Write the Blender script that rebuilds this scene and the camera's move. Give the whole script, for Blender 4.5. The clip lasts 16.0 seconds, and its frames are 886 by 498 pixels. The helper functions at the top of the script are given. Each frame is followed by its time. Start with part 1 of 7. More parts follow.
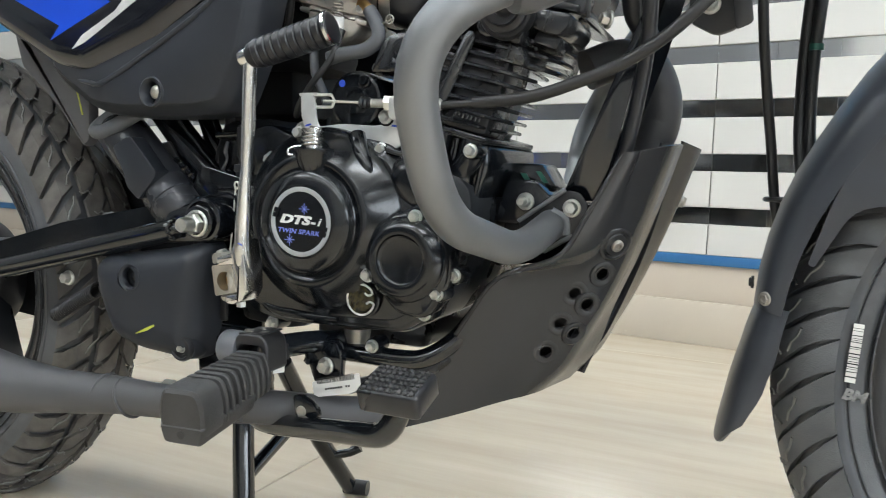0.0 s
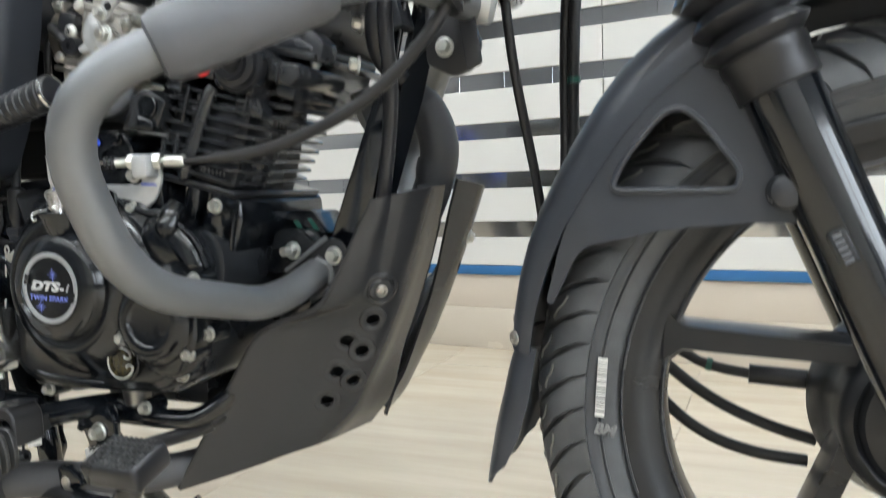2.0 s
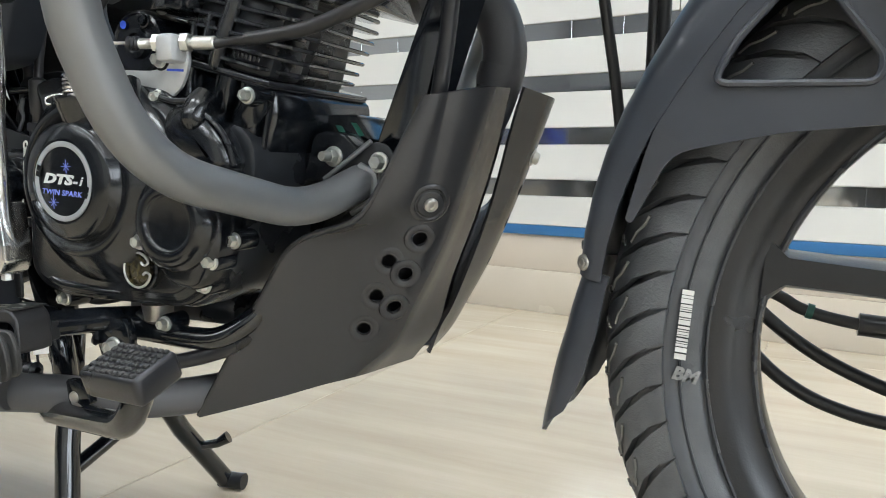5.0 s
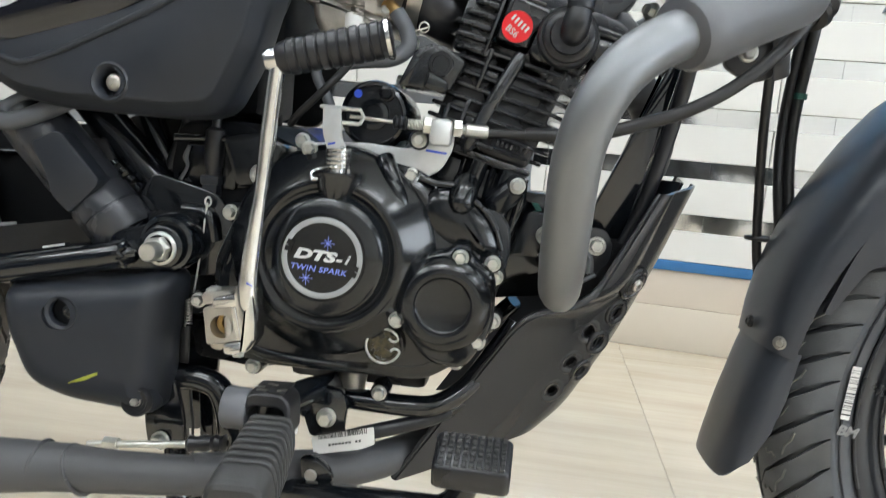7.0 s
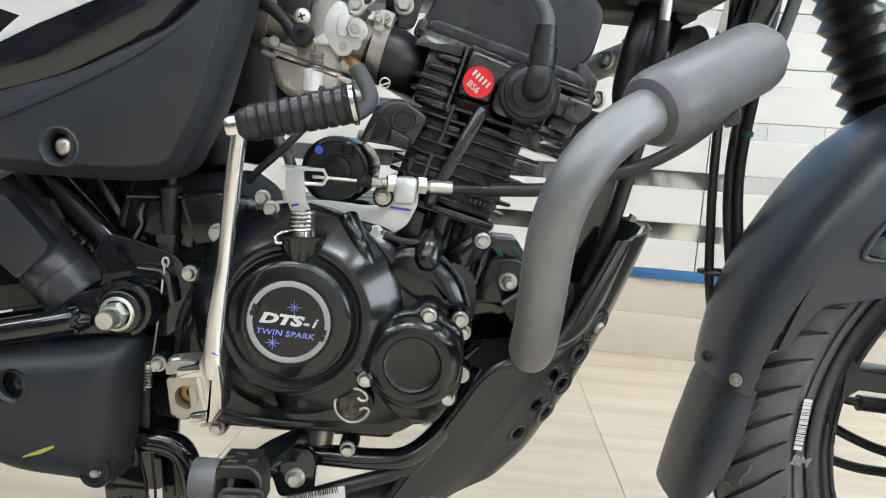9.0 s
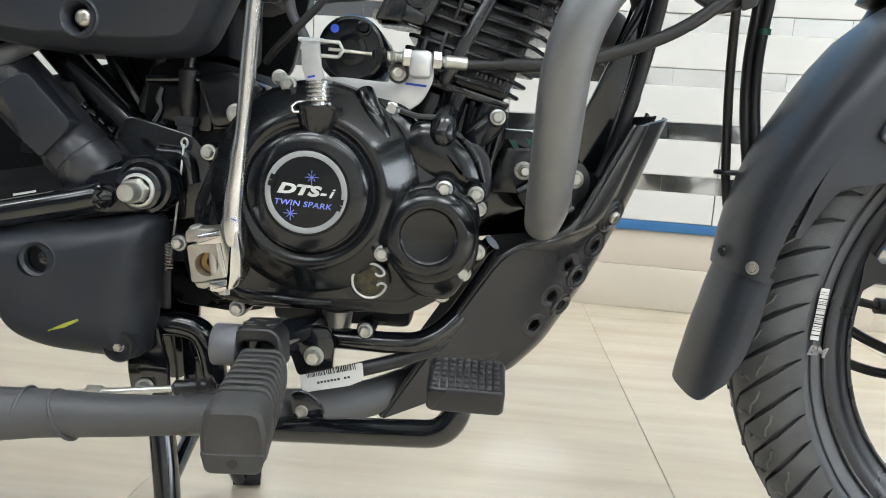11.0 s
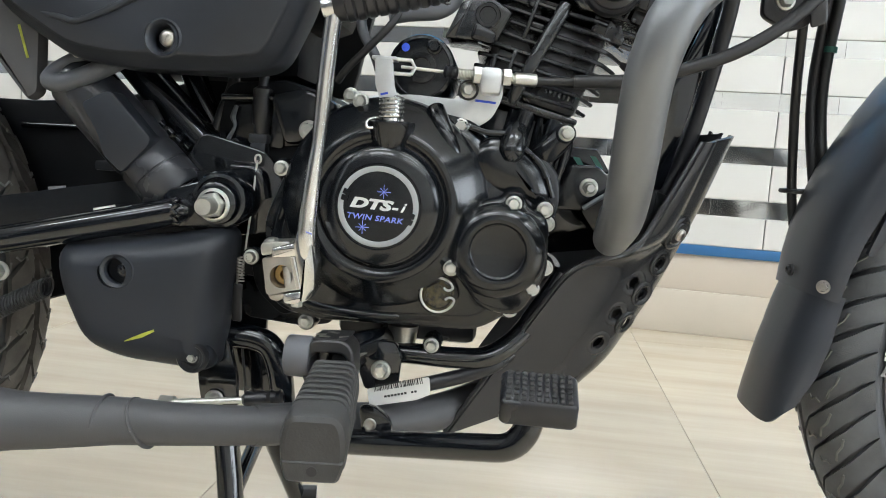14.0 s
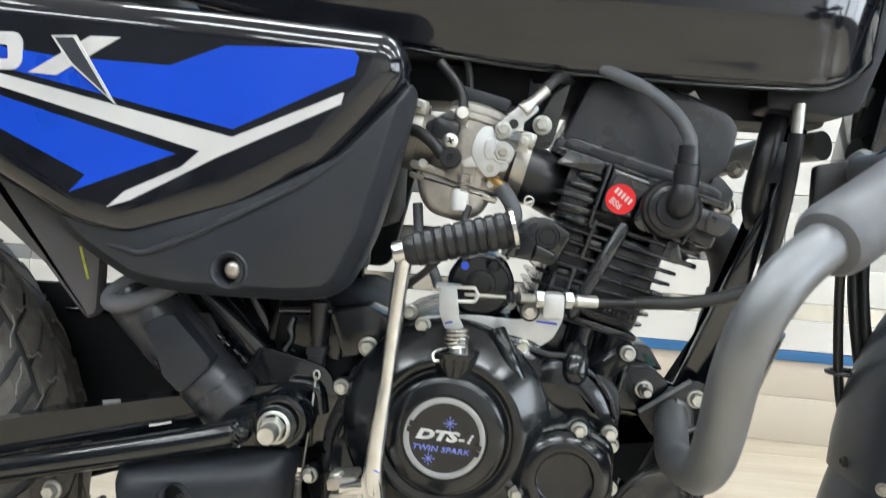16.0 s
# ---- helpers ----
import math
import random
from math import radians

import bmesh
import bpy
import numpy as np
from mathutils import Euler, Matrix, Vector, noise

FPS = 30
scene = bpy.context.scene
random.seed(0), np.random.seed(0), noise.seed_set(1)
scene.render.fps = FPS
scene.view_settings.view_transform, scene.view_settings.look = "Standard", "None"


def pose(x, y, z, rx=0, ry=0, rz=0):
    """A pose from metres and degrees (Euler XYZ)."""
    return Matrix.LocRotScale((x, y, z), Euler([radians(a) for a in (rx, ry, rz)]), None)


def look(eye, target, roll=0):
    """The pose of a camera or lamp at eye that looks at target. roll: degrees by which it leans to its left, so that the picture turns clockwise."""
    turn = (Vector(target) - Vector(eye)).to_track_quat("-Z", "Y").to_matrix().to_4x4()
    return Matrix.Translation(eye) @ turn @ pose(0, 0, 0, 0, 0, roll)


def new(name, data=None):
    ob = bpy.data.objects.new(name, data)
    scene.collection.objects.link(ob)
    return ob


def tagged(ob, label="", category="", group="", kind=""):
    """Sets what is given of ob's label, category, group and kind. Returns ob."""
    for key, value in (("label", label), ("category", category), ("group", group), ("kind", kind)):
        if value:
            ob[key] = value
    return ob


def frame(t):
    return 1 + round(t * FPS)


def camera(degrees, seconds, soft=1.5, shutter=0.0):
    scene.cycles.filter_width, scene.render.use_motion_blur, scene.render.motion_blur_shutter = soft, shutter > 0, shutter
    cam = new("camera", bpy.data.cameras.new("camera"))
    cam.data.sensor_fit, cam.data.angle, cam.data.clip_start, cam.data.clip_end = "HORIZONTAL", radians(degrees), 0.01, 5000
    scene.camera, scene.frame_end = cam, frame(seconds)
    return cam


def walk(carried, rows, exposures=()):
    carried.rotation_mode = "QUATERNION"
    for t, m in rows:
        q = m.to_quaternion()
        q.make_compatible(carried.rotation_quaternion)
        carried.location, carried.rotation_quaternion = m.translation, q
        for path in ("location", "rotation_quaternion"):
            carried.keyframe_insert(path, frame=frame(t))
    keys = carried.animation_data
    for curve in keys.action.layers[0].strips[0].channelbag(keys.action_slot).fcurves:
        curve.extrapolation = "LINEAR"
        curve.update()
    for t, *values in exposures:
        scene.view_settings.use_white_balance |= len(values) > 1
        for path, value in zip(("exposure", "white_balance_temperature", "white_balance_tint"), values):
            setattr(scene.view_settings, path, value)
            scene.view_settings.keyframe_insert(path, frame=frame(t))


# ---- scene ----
cam = camera(60.95, 16.0, soft=0.95, shutter=0.35)
PATH = [
    (0, (0.3885, -0.7258, 0.4657), (-0.3863, 1.1074, 0.2687), 1.53),
    (0.1, (0.3941, -0.7240, 0.4649), (-0.3745, 1.1126, 0.2674), 1.55),
    (0.2, (0.4013, -0.7216, 0.4784), (-0.3593, 1.1192, 0.2887), 1.61),
    (0.3, (0.4075, -0.7196, 0.5021), (-0.3462, 1.1250, 0.3263), 1.69),
    (0.4, (0.4128, -0.7178, 0.5251), (-0.3350, 1.1299, 0.3627), 1.75),
    (0.5, (0.4197, -0.7156, 0.5449), (-0.3205, 1.1363, 0.3940), 1.82),
    (1, (0.4574, -0.7169, 0.5883), (-0.2629, 1.1457, 0.4779), 1.49),
    (1.5, (0.5365, -0.6761, 0.5901), (-0.1797, 1.1879, 0.4785), 0.13),
    (2, (0.5613, -0.6464, 0.4949), (-0.1361, 1.2215, 0.3381), -1.88),
    (2.5, (0.5723, -0.6127, 0.4304), (-0.1761, 1.2295, 0.2150), -2.51),
    (3, (0.5670, -0.5871, 0.4203), (-0.2429, 1.2288, 0.2047), -1.80),
    (5.5, (0.4882, -0.5691, 0.4398), (-0.2992, 1.2548, 0.2092), 1.77),
    (6, (0.3015, -0.6458, 0.4335), (-0.2839, 1.2508, 0.1886), 3.82),
    (6.5, (0.1820, -0.6904, 0.4549), (-0.1596, 1.2622, 0.1889), 5.05),
    (7, (0.1385, -0.7135, 0.5104), (-0.0101, 1.2639, 0.2505), 5.25),
    (7.5, (0.1172, -0.7168, 0.5662), (0.0799, 1.2663, 0.3096), 4.98),
    (8, (0.1274, -0.7019, 0.5813), (0.1324, 1.2810, 0.3208), 4.66),
    (8.5, (0.1130, -0.7119, 0.5699), (0.1180, 1.2726, 0.3209), 4.44),
    (9, (0.1133, -0.7065, 0.5592), (0.1236, 1.2757, 0.2928), 4.28),
    (9.5, (0.1146, -0.7155, 0.5261), (0.1194, 1.2635, 0.2374), 4.13),
    (10, (0.1202, -0.7201, 0.4788), (0.1230, 1.2545, 0.1615), 4.03),
    (12.5, (0.1118, -0.7309, 0.4703), (0.0153, 1.2483, 0.1996), 3.86),
    (13, (0.1026, -0.7341, 0.4707), (-0.0043, 1.2461, 0.2111), 3.92),
    (13.5, (0.0986, -0.7315, 0.4635), (-0.0222, 1.2494, 0.2159), 3.88),
    (14, (0.0948, -0.7295, 0.4621), (-0.0365, 1.2511, 0.2173), 3.82),
    (14.5, (0.0916, -0.7321, 0.4656), (-0.0417, 1.2496, 0.2314), 3.79),
    (15, (0.0793, -0.7354, 0.4773), (-0.0508, 1.2513, 0.2868), 3.65),
    (15.5, (0.0624, -0.7223, 0.5273), (-0.0688, 1.2695, 0.4023), 3.47),
    (16, (0.0288, -0.7223, 0.5963), (-0.0917, 1.2713, 0.4907), 3.31),
    (16.3, (0.0086, -0.7223, 0.6330), (-0.1054, 1.2720, 0.5400), 3.22),
]
walk(cam, [(t, look(eye, target, roll)) for t, eye, target, roll in PATH], ((0.0, 0.06), (3.0, 0.08), (14.5, 0.08), (15.5, 0.10), (16.3, 0.20)))

# ---- world, light, exposure ----
world = bpy.data.worlds.new("showroom_air")
scene.world = world
world.use_nodes = True
world.node_tree.nodes["Background"].inputs[0].default_value = (0.9, 0.95, 1.0, 1)
world.node_tree.nodes["Background"].inputs[1].default_value = 0.25

YC = 0.035          # the motorcycle's centre plane
WALL_TURN = -8.0    # the display wall stands a little askew to the motorcycle
WALL = Vector((0.25, 1.50, 0.0))


# ---- materials ----
def mat(name, col, rough=0.5, metal=0.0, vary=0.1, wear=14.0, grain=500.0, bump=0.08, coat=0.0, island=0.0, rough_vary=0.12, spec=0.5):
    """A surface with slow stains and fine grain; col is its true base colour."""
    m = bpy.data.materials.new(name)
    m.use_nodes = True
    nt = m.node_tree
    b = nt.nodes["Principled BSDF"]
    co = nt.nodes.new("ShaderNodeTexCoord")
    big, fine = nt.nodes.new("ShaderNodeTexNoise"), nt.nodes.new("ShaderNodeTexNoise")
    for n, s, d in ((big, wear, 5.0), (fine, grain, 3.0)):
        n.inputs["Scale"].default_value = s
        n.inputs["Detail"].default_value = d
        nt.links.new(co.outputs["Object"], n.inputs["Vector"])
    ramp = nt.nodes.new("ShaderNodeMapRange")
    ramp.inputs["From Min"].default_value, ramp.inputs["From Max"].default_value = 0.3, 0.7
    ramp.inputs["To Min"].default_value, ramp.inputs["To Max"].default_value = 1 - vary, 1 + vary
    nt.links.new(big.outputs["Fac"], ramp.inputs["Value"])
    value = ramp.outputs["Result"]
    if island:
        info = nt.nodes.new("ShaderNodeObjectInfo")
        r2 = nt.nodes.new("ShaderNodeMapRange")
        r2.inputs["To Min"].default_value, r2.inputs["To Max"].default_value = 1 - island, 1 + island
        nt.links.new(info.outputs["Random"], r2.inputs["Value"])
        mul = nt.nodes.new("ShaderNodeMath")
        mul.operation = "MULTIPLY"
        nt.links.new(value, mul.inputs[0])
        nt.links.new(r2.outputs["Result"], mul.inputs[1])
        value = mul.outputs[0]
    mix = nt.nodes.new("ShaderNodeVectorMath")
    mix.operation = "SCALE"
    mix.inputs[0].default_value = col
    nt.links.new(value, mix.inputs["Scale"])
    nt.links.new(mix.outputs[0], b.inputs["Base Color"])
    rr = nt.nodes.new("ShaderNodeMapRange")
    rr.inputs["From Min"].default_value, rr.inputs["From Max"].default_value = 0.3, 0.7
    rr.inputs["To Min"].default_value, rr.inputs["To Max"].default_value = max(0.02, rough * (1 - rough_vary)), min(1, rough * (1 + rough_vary))
    nt.links.new(big.outputs["Fac"], rr.inputs["Value"])
    nt.links.new(rr.outputs["Result"], b.inputs["Roughness"])
    b.inputs["Metallic"].default_value = metal
    b.inputs["Specular IOR Level"].default_value = spec
    b.inputs["Coat Weight"].default_value = coat
    b.inputs["Coat Roughness"].default_value = 0.06
    if bump:
        bp = nt.nodes.new("ShaderNodeBump")
        bp.inputs["Strength"].default_value = bump
        bp.inputs["Distance"].default_value = 0.001
        nt.links.new(fine.outputs["Fac"], bp.inputs["Height"])
        nt.links.new(bp.outputs["Normal"], b.inputs["Normal"])
    return m


def glow(name, col, power):
    m = bpy.data.materials.new(name)
    m.use_nodes = True
    b = m.node_tree.nodes["Principled BSDF"]
    b.inputs["Base Color"].default_value = (*col, 1)
    b.inputs["Emission Color"].default_value = (*col, 1)
    b.inputs["Emission Strength"].default_value = power
    return m


M_PLASTIC = mat("matte_black_plastic", (0.0205, 0.0235, 0.0300), 0.40, vary=0.15, grain=1500, bump=0.12, spec=0.4)
M_SATIN = mat("satin_black_plastic", (0.030, 0.032, 0.037), 0.28, vary=0.15, grain=1500, bump=0.05)
M_FENDER = mat("dark_grey_fender_plastic", (0.036, 0.0405, 0.0500), 0.32, vary=0.10, grain=1600, bump=0.08)
# Black plastic taken darker, so inner parts look as if in shade.
M_SHADED_BLACK = mat("shaded_black_plastic", (0.0045, 0.0055, 0.0075), 0.6, vary=0.3, wear=20, grain=900, bump=0.1, spec=0.25)
M_GLOSS = mat("gloss_black_paint", (0.0045, 0.0058, 0.0080), 0.12, vary=0.25, grain=160, bump=0.02, coat=0.6)
M_ENGINE = mat("semi_gloss_black_engine_paint", (0.0050, 0.0062, 0.0082), 0.19, vary=0.25, wear=30, grain=900, bump=0.06, coat=0.25)
M_FINS = mat("satin_black_head_paint", (0.0185, 0.0198, 0.0225), 0.21, vary=0.35, wear=30, grain=800, bump=0.12, coat=0.5)
M_CAST = mat("rough_black_casting", (0.0130, 0.0145, 0.0170), 0.28, vary=0.3, wear=30, grain=700, bump=0.12)
M_TANK = mat("black_tank_lacquer", (0.006, 0.007, 0.011), 0.10, vary=0.2, grain=60, bump=0.01, coat=0.7, spec=0.4)
M_TUBE = mat("grey_metallic_tube_paint", (0.200, 0.206, 0.216), 0.44, metal=0.6, vary=0.1, grain=800, bump=0.06)
M_SLEEVE = mat("satin_grey_sleeve_plastic", (0.105, 0.108, 0.118), 0.40, vary=0.12, grain=900, bump=0.1)
M_SKID = mat("satin_black_sheet_paint", (0.0270, 0.0275, 0.0295), 0.23, vary=0.04, wear=9, grain=900, bump=0.03, rough_vary=0.03)
M_EXHAUST = mat("matte_grey_heat_paint", (0.064, 0.064, 0.068), 0.5, vary=0.12, grain=900, bump=0.15)
M_RUBBER = mat("black_rubber", (0.013, 0.0135, 0.016), 0.30, vary=0.2, grain=1200, bump=0.08)
M_DUSTY = mat("dusty_footrest_rubber", (0.034, 0.0335, 0.033), 0.55, vary=0.35, wear=40, grain=600, bump=0.25)
M_TYRE = mat("tyre_rubber", (0.088, 0.092, 0.098), 0.45, vary=0.25, wear=30, grain=700, bump=0.3)
M_TYRE_DUST = mat("dusty_tyre_rubber", (0.105, 0.098, 0.090), 0.6, vary=0.4, wear=40, grain=500, bump=0.3)
# Pale tone stands for light caught on the cut edges of the sipes.
M_SIPE = mat("lit_sipe_edge", (0.165, 0.165, 0.155), 0.6, vary=0.3, wear=60, grain=500, bump=0.2)
M_TYRE_SIDE = mat("tyre_sidewall_rubber", (0.062, 0.066, 0.074), 0.40, vary=0.12, grain=1200, bump=0.06)
M_RIM = mat("satin_black_alloy", (0.012, 0.013, 0.0155), 0.30, vary=0.2, grain=700, bump=0.10)
M_CHROME = mat("bright_chrome", (0.68, 0.68, 0.67), 0.20, metal=1.0, vary=0.05, grain=400, bump=0.04)
M_ZINC = mat("zinc_plated_steel", (0.64, 0.64, 0.60), 0.34, metal=0.9, vary=0.12, wear=90, grain=900, bump=0.2)
M_WHITEZINC = mat("pale_zinc_sheet", (0.61, 0.62, 0.62), 0.42, metal=0.6, vary=0.1, wear=60, grain=700, bump=0.15)
M_ALLOY = mat("raw_cast_aluminium", (0.47, 0.445, 0.405), 0.46, metal=0.7, vary=0.2, wear=50, grain=600, bump=0.45)
M_STEEL = mat("dull_steel", (0.46, 0.44, 0.40), 0.36, metal=0.9, vary=0.2, wear=60, grain=700, bump=0.2)
M_DARKSTEEL = mat("blackened_steel", (0.04, 0.04, 0.042), 0.35, metal=0.6, vary=0.2, grain=600, bump=0.2)
M_CABLE = mat("black_cable_sheath", (0.016, 0.016, 0.017), 0.42, vary=0.15, grain=900, bump=0.1)
M_HOSE = mat("grey_rubber_hose", (0.085, 0.09, 0.10), 0.55, vary=0.12, grain=700, bump=0.1)
M_BLUE = mat("blue_decal_film", (0.003, 0.055, 0.52), 0.3, vary=0.06, grain=300, bump=0.0, coat=0.2)
M_SILVER = mat("silver_decal_film", (0.54, 0.54, 0.54), 0.34, vary=0.05, grain=700, bump=0.02, coat=0.4)
M_WHITE = mat("white_print", (0.60, 0.60, 0.59), 0.4, vary=0.04, bump=0.0)
M_LILAC = mat("blue_print", (0.20, 0.25, 0.74), 0.4, vary=0.04, bump=0.0)
M_RED = mat("red_sticker", (0.70, 0.012, 0.018), 0.35, vary=0.06, bump=0.02)
M_LABEL = mat("white_paper_label", (0.70, 0.69, 0.66), 0.55, vary=0.06, bump=0.05)
M_RING = mat("satin_silver_print", (0.36, 0.37, 0.38), 0.4, metal=0.3, vary=0.06, grain=900, bump=0.05)
M_FADED = mat("faded_grey_print", (0.22, 0.22, 0.22), 0.5, vary=0.25, wear=300, bump=0.0)
# Black for print, and drawn as shade in gaps and openings.
M_INK_AND_SHADE = mat("black_ink_and_shade", (0.02, 0.02, 0.02), 0.6, vary=0.05, bump=0.0)
M_YELLOW = mat("yellow_paint_mark", (0.36, 0.38, 0.05), 0.6, vary=0.3, wear=120, bump=0.1)
M_BLUEPEN = mat("blue_marker_ink", (0.03, 0.08, 0.55), 0.5, vary=0.2, wear=150, bump=0.0)
# Green of the cable bands and of the reflections painted on the case.
M_GREEN_TAPE_REFLECTION = mat("green_tape_and_reflection", (0.022, 0.105, 0.080), 0.3, vary=0.2, bump=0.0)
M_BRASS = mat("brass", (0.40, 0.26, 0.11), 0.35, metal=1.0, vary=0.2, bump=0.1)
M_OIL = mat("oil_sight_glass", (0.030, 0.024, 0.010), 0.12, vary=0.8, wear=220, bump=0.0, coat=0.3)
M_TILE = mat("glazed_cream_wall_tile", (0.605, 0.592, 0.560), 0.24, vary=0.025, wear=3, grain=60, bump=0.01, island=0.02)
M_GROUT = mat("pale_grout", (0.40, 0.34, 0.27), 0.8, vary=0.1, grain=500, bump=0.3)
M_STRIP = mat("blue_plastic_edging", (0.030, 0.13, 0.30), 0.35, vary=0.1, wear=8, bump=0.02)
M_BAND = mat("sky_blue_wall_panel", (0.06, 0.30, 0.62), 0.35, vary=0.04, wear=3, bump=0.01)
# Tone of the added board, kept close to the floor and its reflection.
M_ADDED_BOARD = mat("pale_added_board", (0.54, 0.480, 0.395), 0.26, vary=0.05, wear=3, grain=80, bump=0.02)
M_SKIRT = mat("beige_polished_skirting", (0.53, 0.465, 0.385), 0.14, vary=0.03, wear=3, grain=80, bump=0.02)
M_PAINT = mat("white_wall_paint", (0.70, 0.70, 0.69), 0.6, vary=0.04, wear=2, grain=200, bump=0.1)
M_LEDGE = mat("lamp_frame_metal", (0.7, 0.7, 0.7), 0.4, metal=0.2, vary=0.05)
M_LAMP = glow("lamp_diffuser", (0.890, 0.958, 1.0), 20.0)
M_DAY = glow("daylight_beyond_glass", (0.84, 0.92, 1.0), 6.6)
# Tones of the unseen walls, chosen for what gloss and mirrors reflect.
M_REFLECT_DARK = mat("dark_reflected_wall", (0.16, 0.163, 0.170), 0.4, vary=0.25, wear=1.5, grain=20, bump=0.0)
M_REFLECT_PALE = mat("pale_reflected_wall", (0.52, 0.505, 0.485), 0.6, vary=0.08, wear=2, grain=200, bump=0.1)
M_GREYWALL = mat("grey_wall_paint", (0.24, 0.24, 0.245), 0.6, vary=0.06, wear=2, grain=200, bump=0.1)


def mirror_material():
    m = mat("bevelled_mirror", (0.84, 0.85, 0.84), 0.085, metal=1.0, vary=0.04, wear=6, bump=0.0)
    return m


def floor_material():
    """Polished wood-look tile: long streaks across, cloudy patches, fine scratches."""
    m = mat("polished_wood_look_tile", (0.60, 0.525, 0.43), 0.2, vary=0.05, wear=2.5, grain=150, bump=0.015, island=0.03)
    nt = m.node_tree
    b = nt.nodes["Principled BSDF"]
    co = nt.nodes["Texture Coordinate"]
    mp = nt.nodes.new("ShaderNodeMapping")
    mp.inputs["Scale"].default_value = (0.9, 8.0, 1.0)
    streak = nt.nodes.new("ShaderNodeTexNoise")
    streak.inputs["Scale"].default_value, streak.inputs["Detail"].default_value, streak.inputs["Roughness"].default_value = 1.6, 8.0, 0.62
    info = nt.nodes.new("ShaderNodeObjectInfo")
    shift = nt.nodes.new("ShaderNodeVectorMath")
    shift.operation = "MULTIPLY_ADD"
    shift.inputs[1].default_value = (13.0, 29.0, 0.0)
    nt.links.new(info.outputs["Random"], shift.inputs[0])
    nt.links.new(co.outputs["Object"], shift.inputs[2])
    nt.links.new(shift.outputs[0], mp.inputs["Vector"])
    nt.links.new(mp.outputs[0], streak.inputs["Vector"])
    cr = nt.nodes.new("ShaderNodeValToRGB")
    cr.color_ramp.elements[0].position, cr.color_ramp.elements[0].color = 0.30, (0.482, 0.402, 0.303, 1)
    cr.color_ramp.elements[1].position, cr.color_ramp.elements[1].color = 0.68, (0.580, 0.506, 0.400, 1)
    nt.links.new(streak.outputs["Fac"], cr.inputs["Fac"])
    scale = b.inputs["Base Color"].links[0].from_node
    nt.links.new(cr.outputs["Color"], scale.inputs[0])
    return m


M_MIRROR = mirror_material()
M_FLOOR = floor_material()


# ---- mesh tools ----
def part(name, bm, material, parent=None, label="", smooth=40):
    """Link a bmesh as one mesh object under a thing or a part."""
    me = bpy.data.meshes.new(name)
    bmesh.ops.recalc_face_normals(bm, faces=bm.faces)
    bm.to_mesh(me)
    bm.free()
    me.materials.append(material)
    if smooth:
        me.shade_smooth()
        me.set_sharp_from_angle(angle=radians(smooth))
    return place(name, me, parent, label)


def place(name, me, parent=None, label="", m=None):
    ob = new(name, me)
    if parent is not None:
        ob.parent = parent
        if parent.type == "EMPTY":
            ob.matrix_parent_inverse = Matrix.Translation(parent.location).inverted()
    if m is not None:
        ob.matrix_basis = m
    return tagged(ob, label) if label else ob


def thing(name, at, label, category, group="", kind=""):
    e = new(name)
    e.empty_display_size = 0.05
    e.location = at
    return tagged(e, label, category, group, kind)


def glide(pts, n=6):
    """A smooth run through the points (Catmull-Rom)."""
    p = [Vector(q) for q in pts]
    p = [2 * p[0] - p[1], *p, 2 * p[-1] - p[-2]]
    out = []
    for a, b, c, d in zip(p, p[1:], p[2:], p[3:]):
        for k in range(n):
            t = k / n
            out.append(0.5 * (2 * b + (c - a) * t + (2 * a - 5 * b + 4 * c - d) * t * t + (3 * b - a - 3 * c + d) * t ** 3))
    out.append(p[-2])
    return out


def sweep(path, r, seg=14, flat=1.0, bm=None, up=None):
    """A tube along a path. r: one radius, or a list spread along it; flat squeezes it along its first cross axis."""
    bm = bm or bmesh.new()
    path = [Vector(p) for p in path]
    rs = [r] * len(path) if isinstance(r, (int, float)) else [float(np.interp(i / (len(path) - 1), np.linspace(0, 1, len(r)), r)) for i in range(len(path))]
    side, rings = None, []
    for i, p in enumerate(path):
        d = (path[min(i + 1, len(path) - 1)] - path[max(i - 1, 0)]).normalized()
        if side is None:
            side = Vector(up) if up else (Vector((0, 0, 1)) if abs(d.z) < 0.8 else Vector((0, 1, 0)))
        side = (side - d * side.dot(d)).normalized()
        other = d.cross(side)
        rings.append([bm.verts.new(p + rs[i] * (flat * math.cos(a) * side + math.sin(a) * other)) for a in (2 * math.pi * k / seg for k in range(seg))])
    for a, b in zip(rings, rings[1:]):
        for k in range(seg):
            bm.faces.new((a[k], a[(k + 1) % seg], b[(k + 1) % seg], b[k]))
    bm.faces.new(rings[0][::-1])
    bm.faces.new(rings[-1])
    return bm


def bent(verts, radii, n=6):
    """A run of straight stretches with a rounded bend at each inner corner."""
    v = [Vector(p) for p in verts]
    out = [v[0]]
    for a, b, c, r in zip(v, v[1:], v[2:], radii):
        e, f = (a - b), (c - b)
        k = min(r, 0.48 * e.length, 0.48 * f.length)
        p, q = b + e.normalized() * k, b + f.normalized() * k
        out += [(1 - t) ** 2 * p + 2 * t * (1 - t) * b + t * t * q for t in (j / n for j in range(n + 1))]
    return out + [v[-1]]


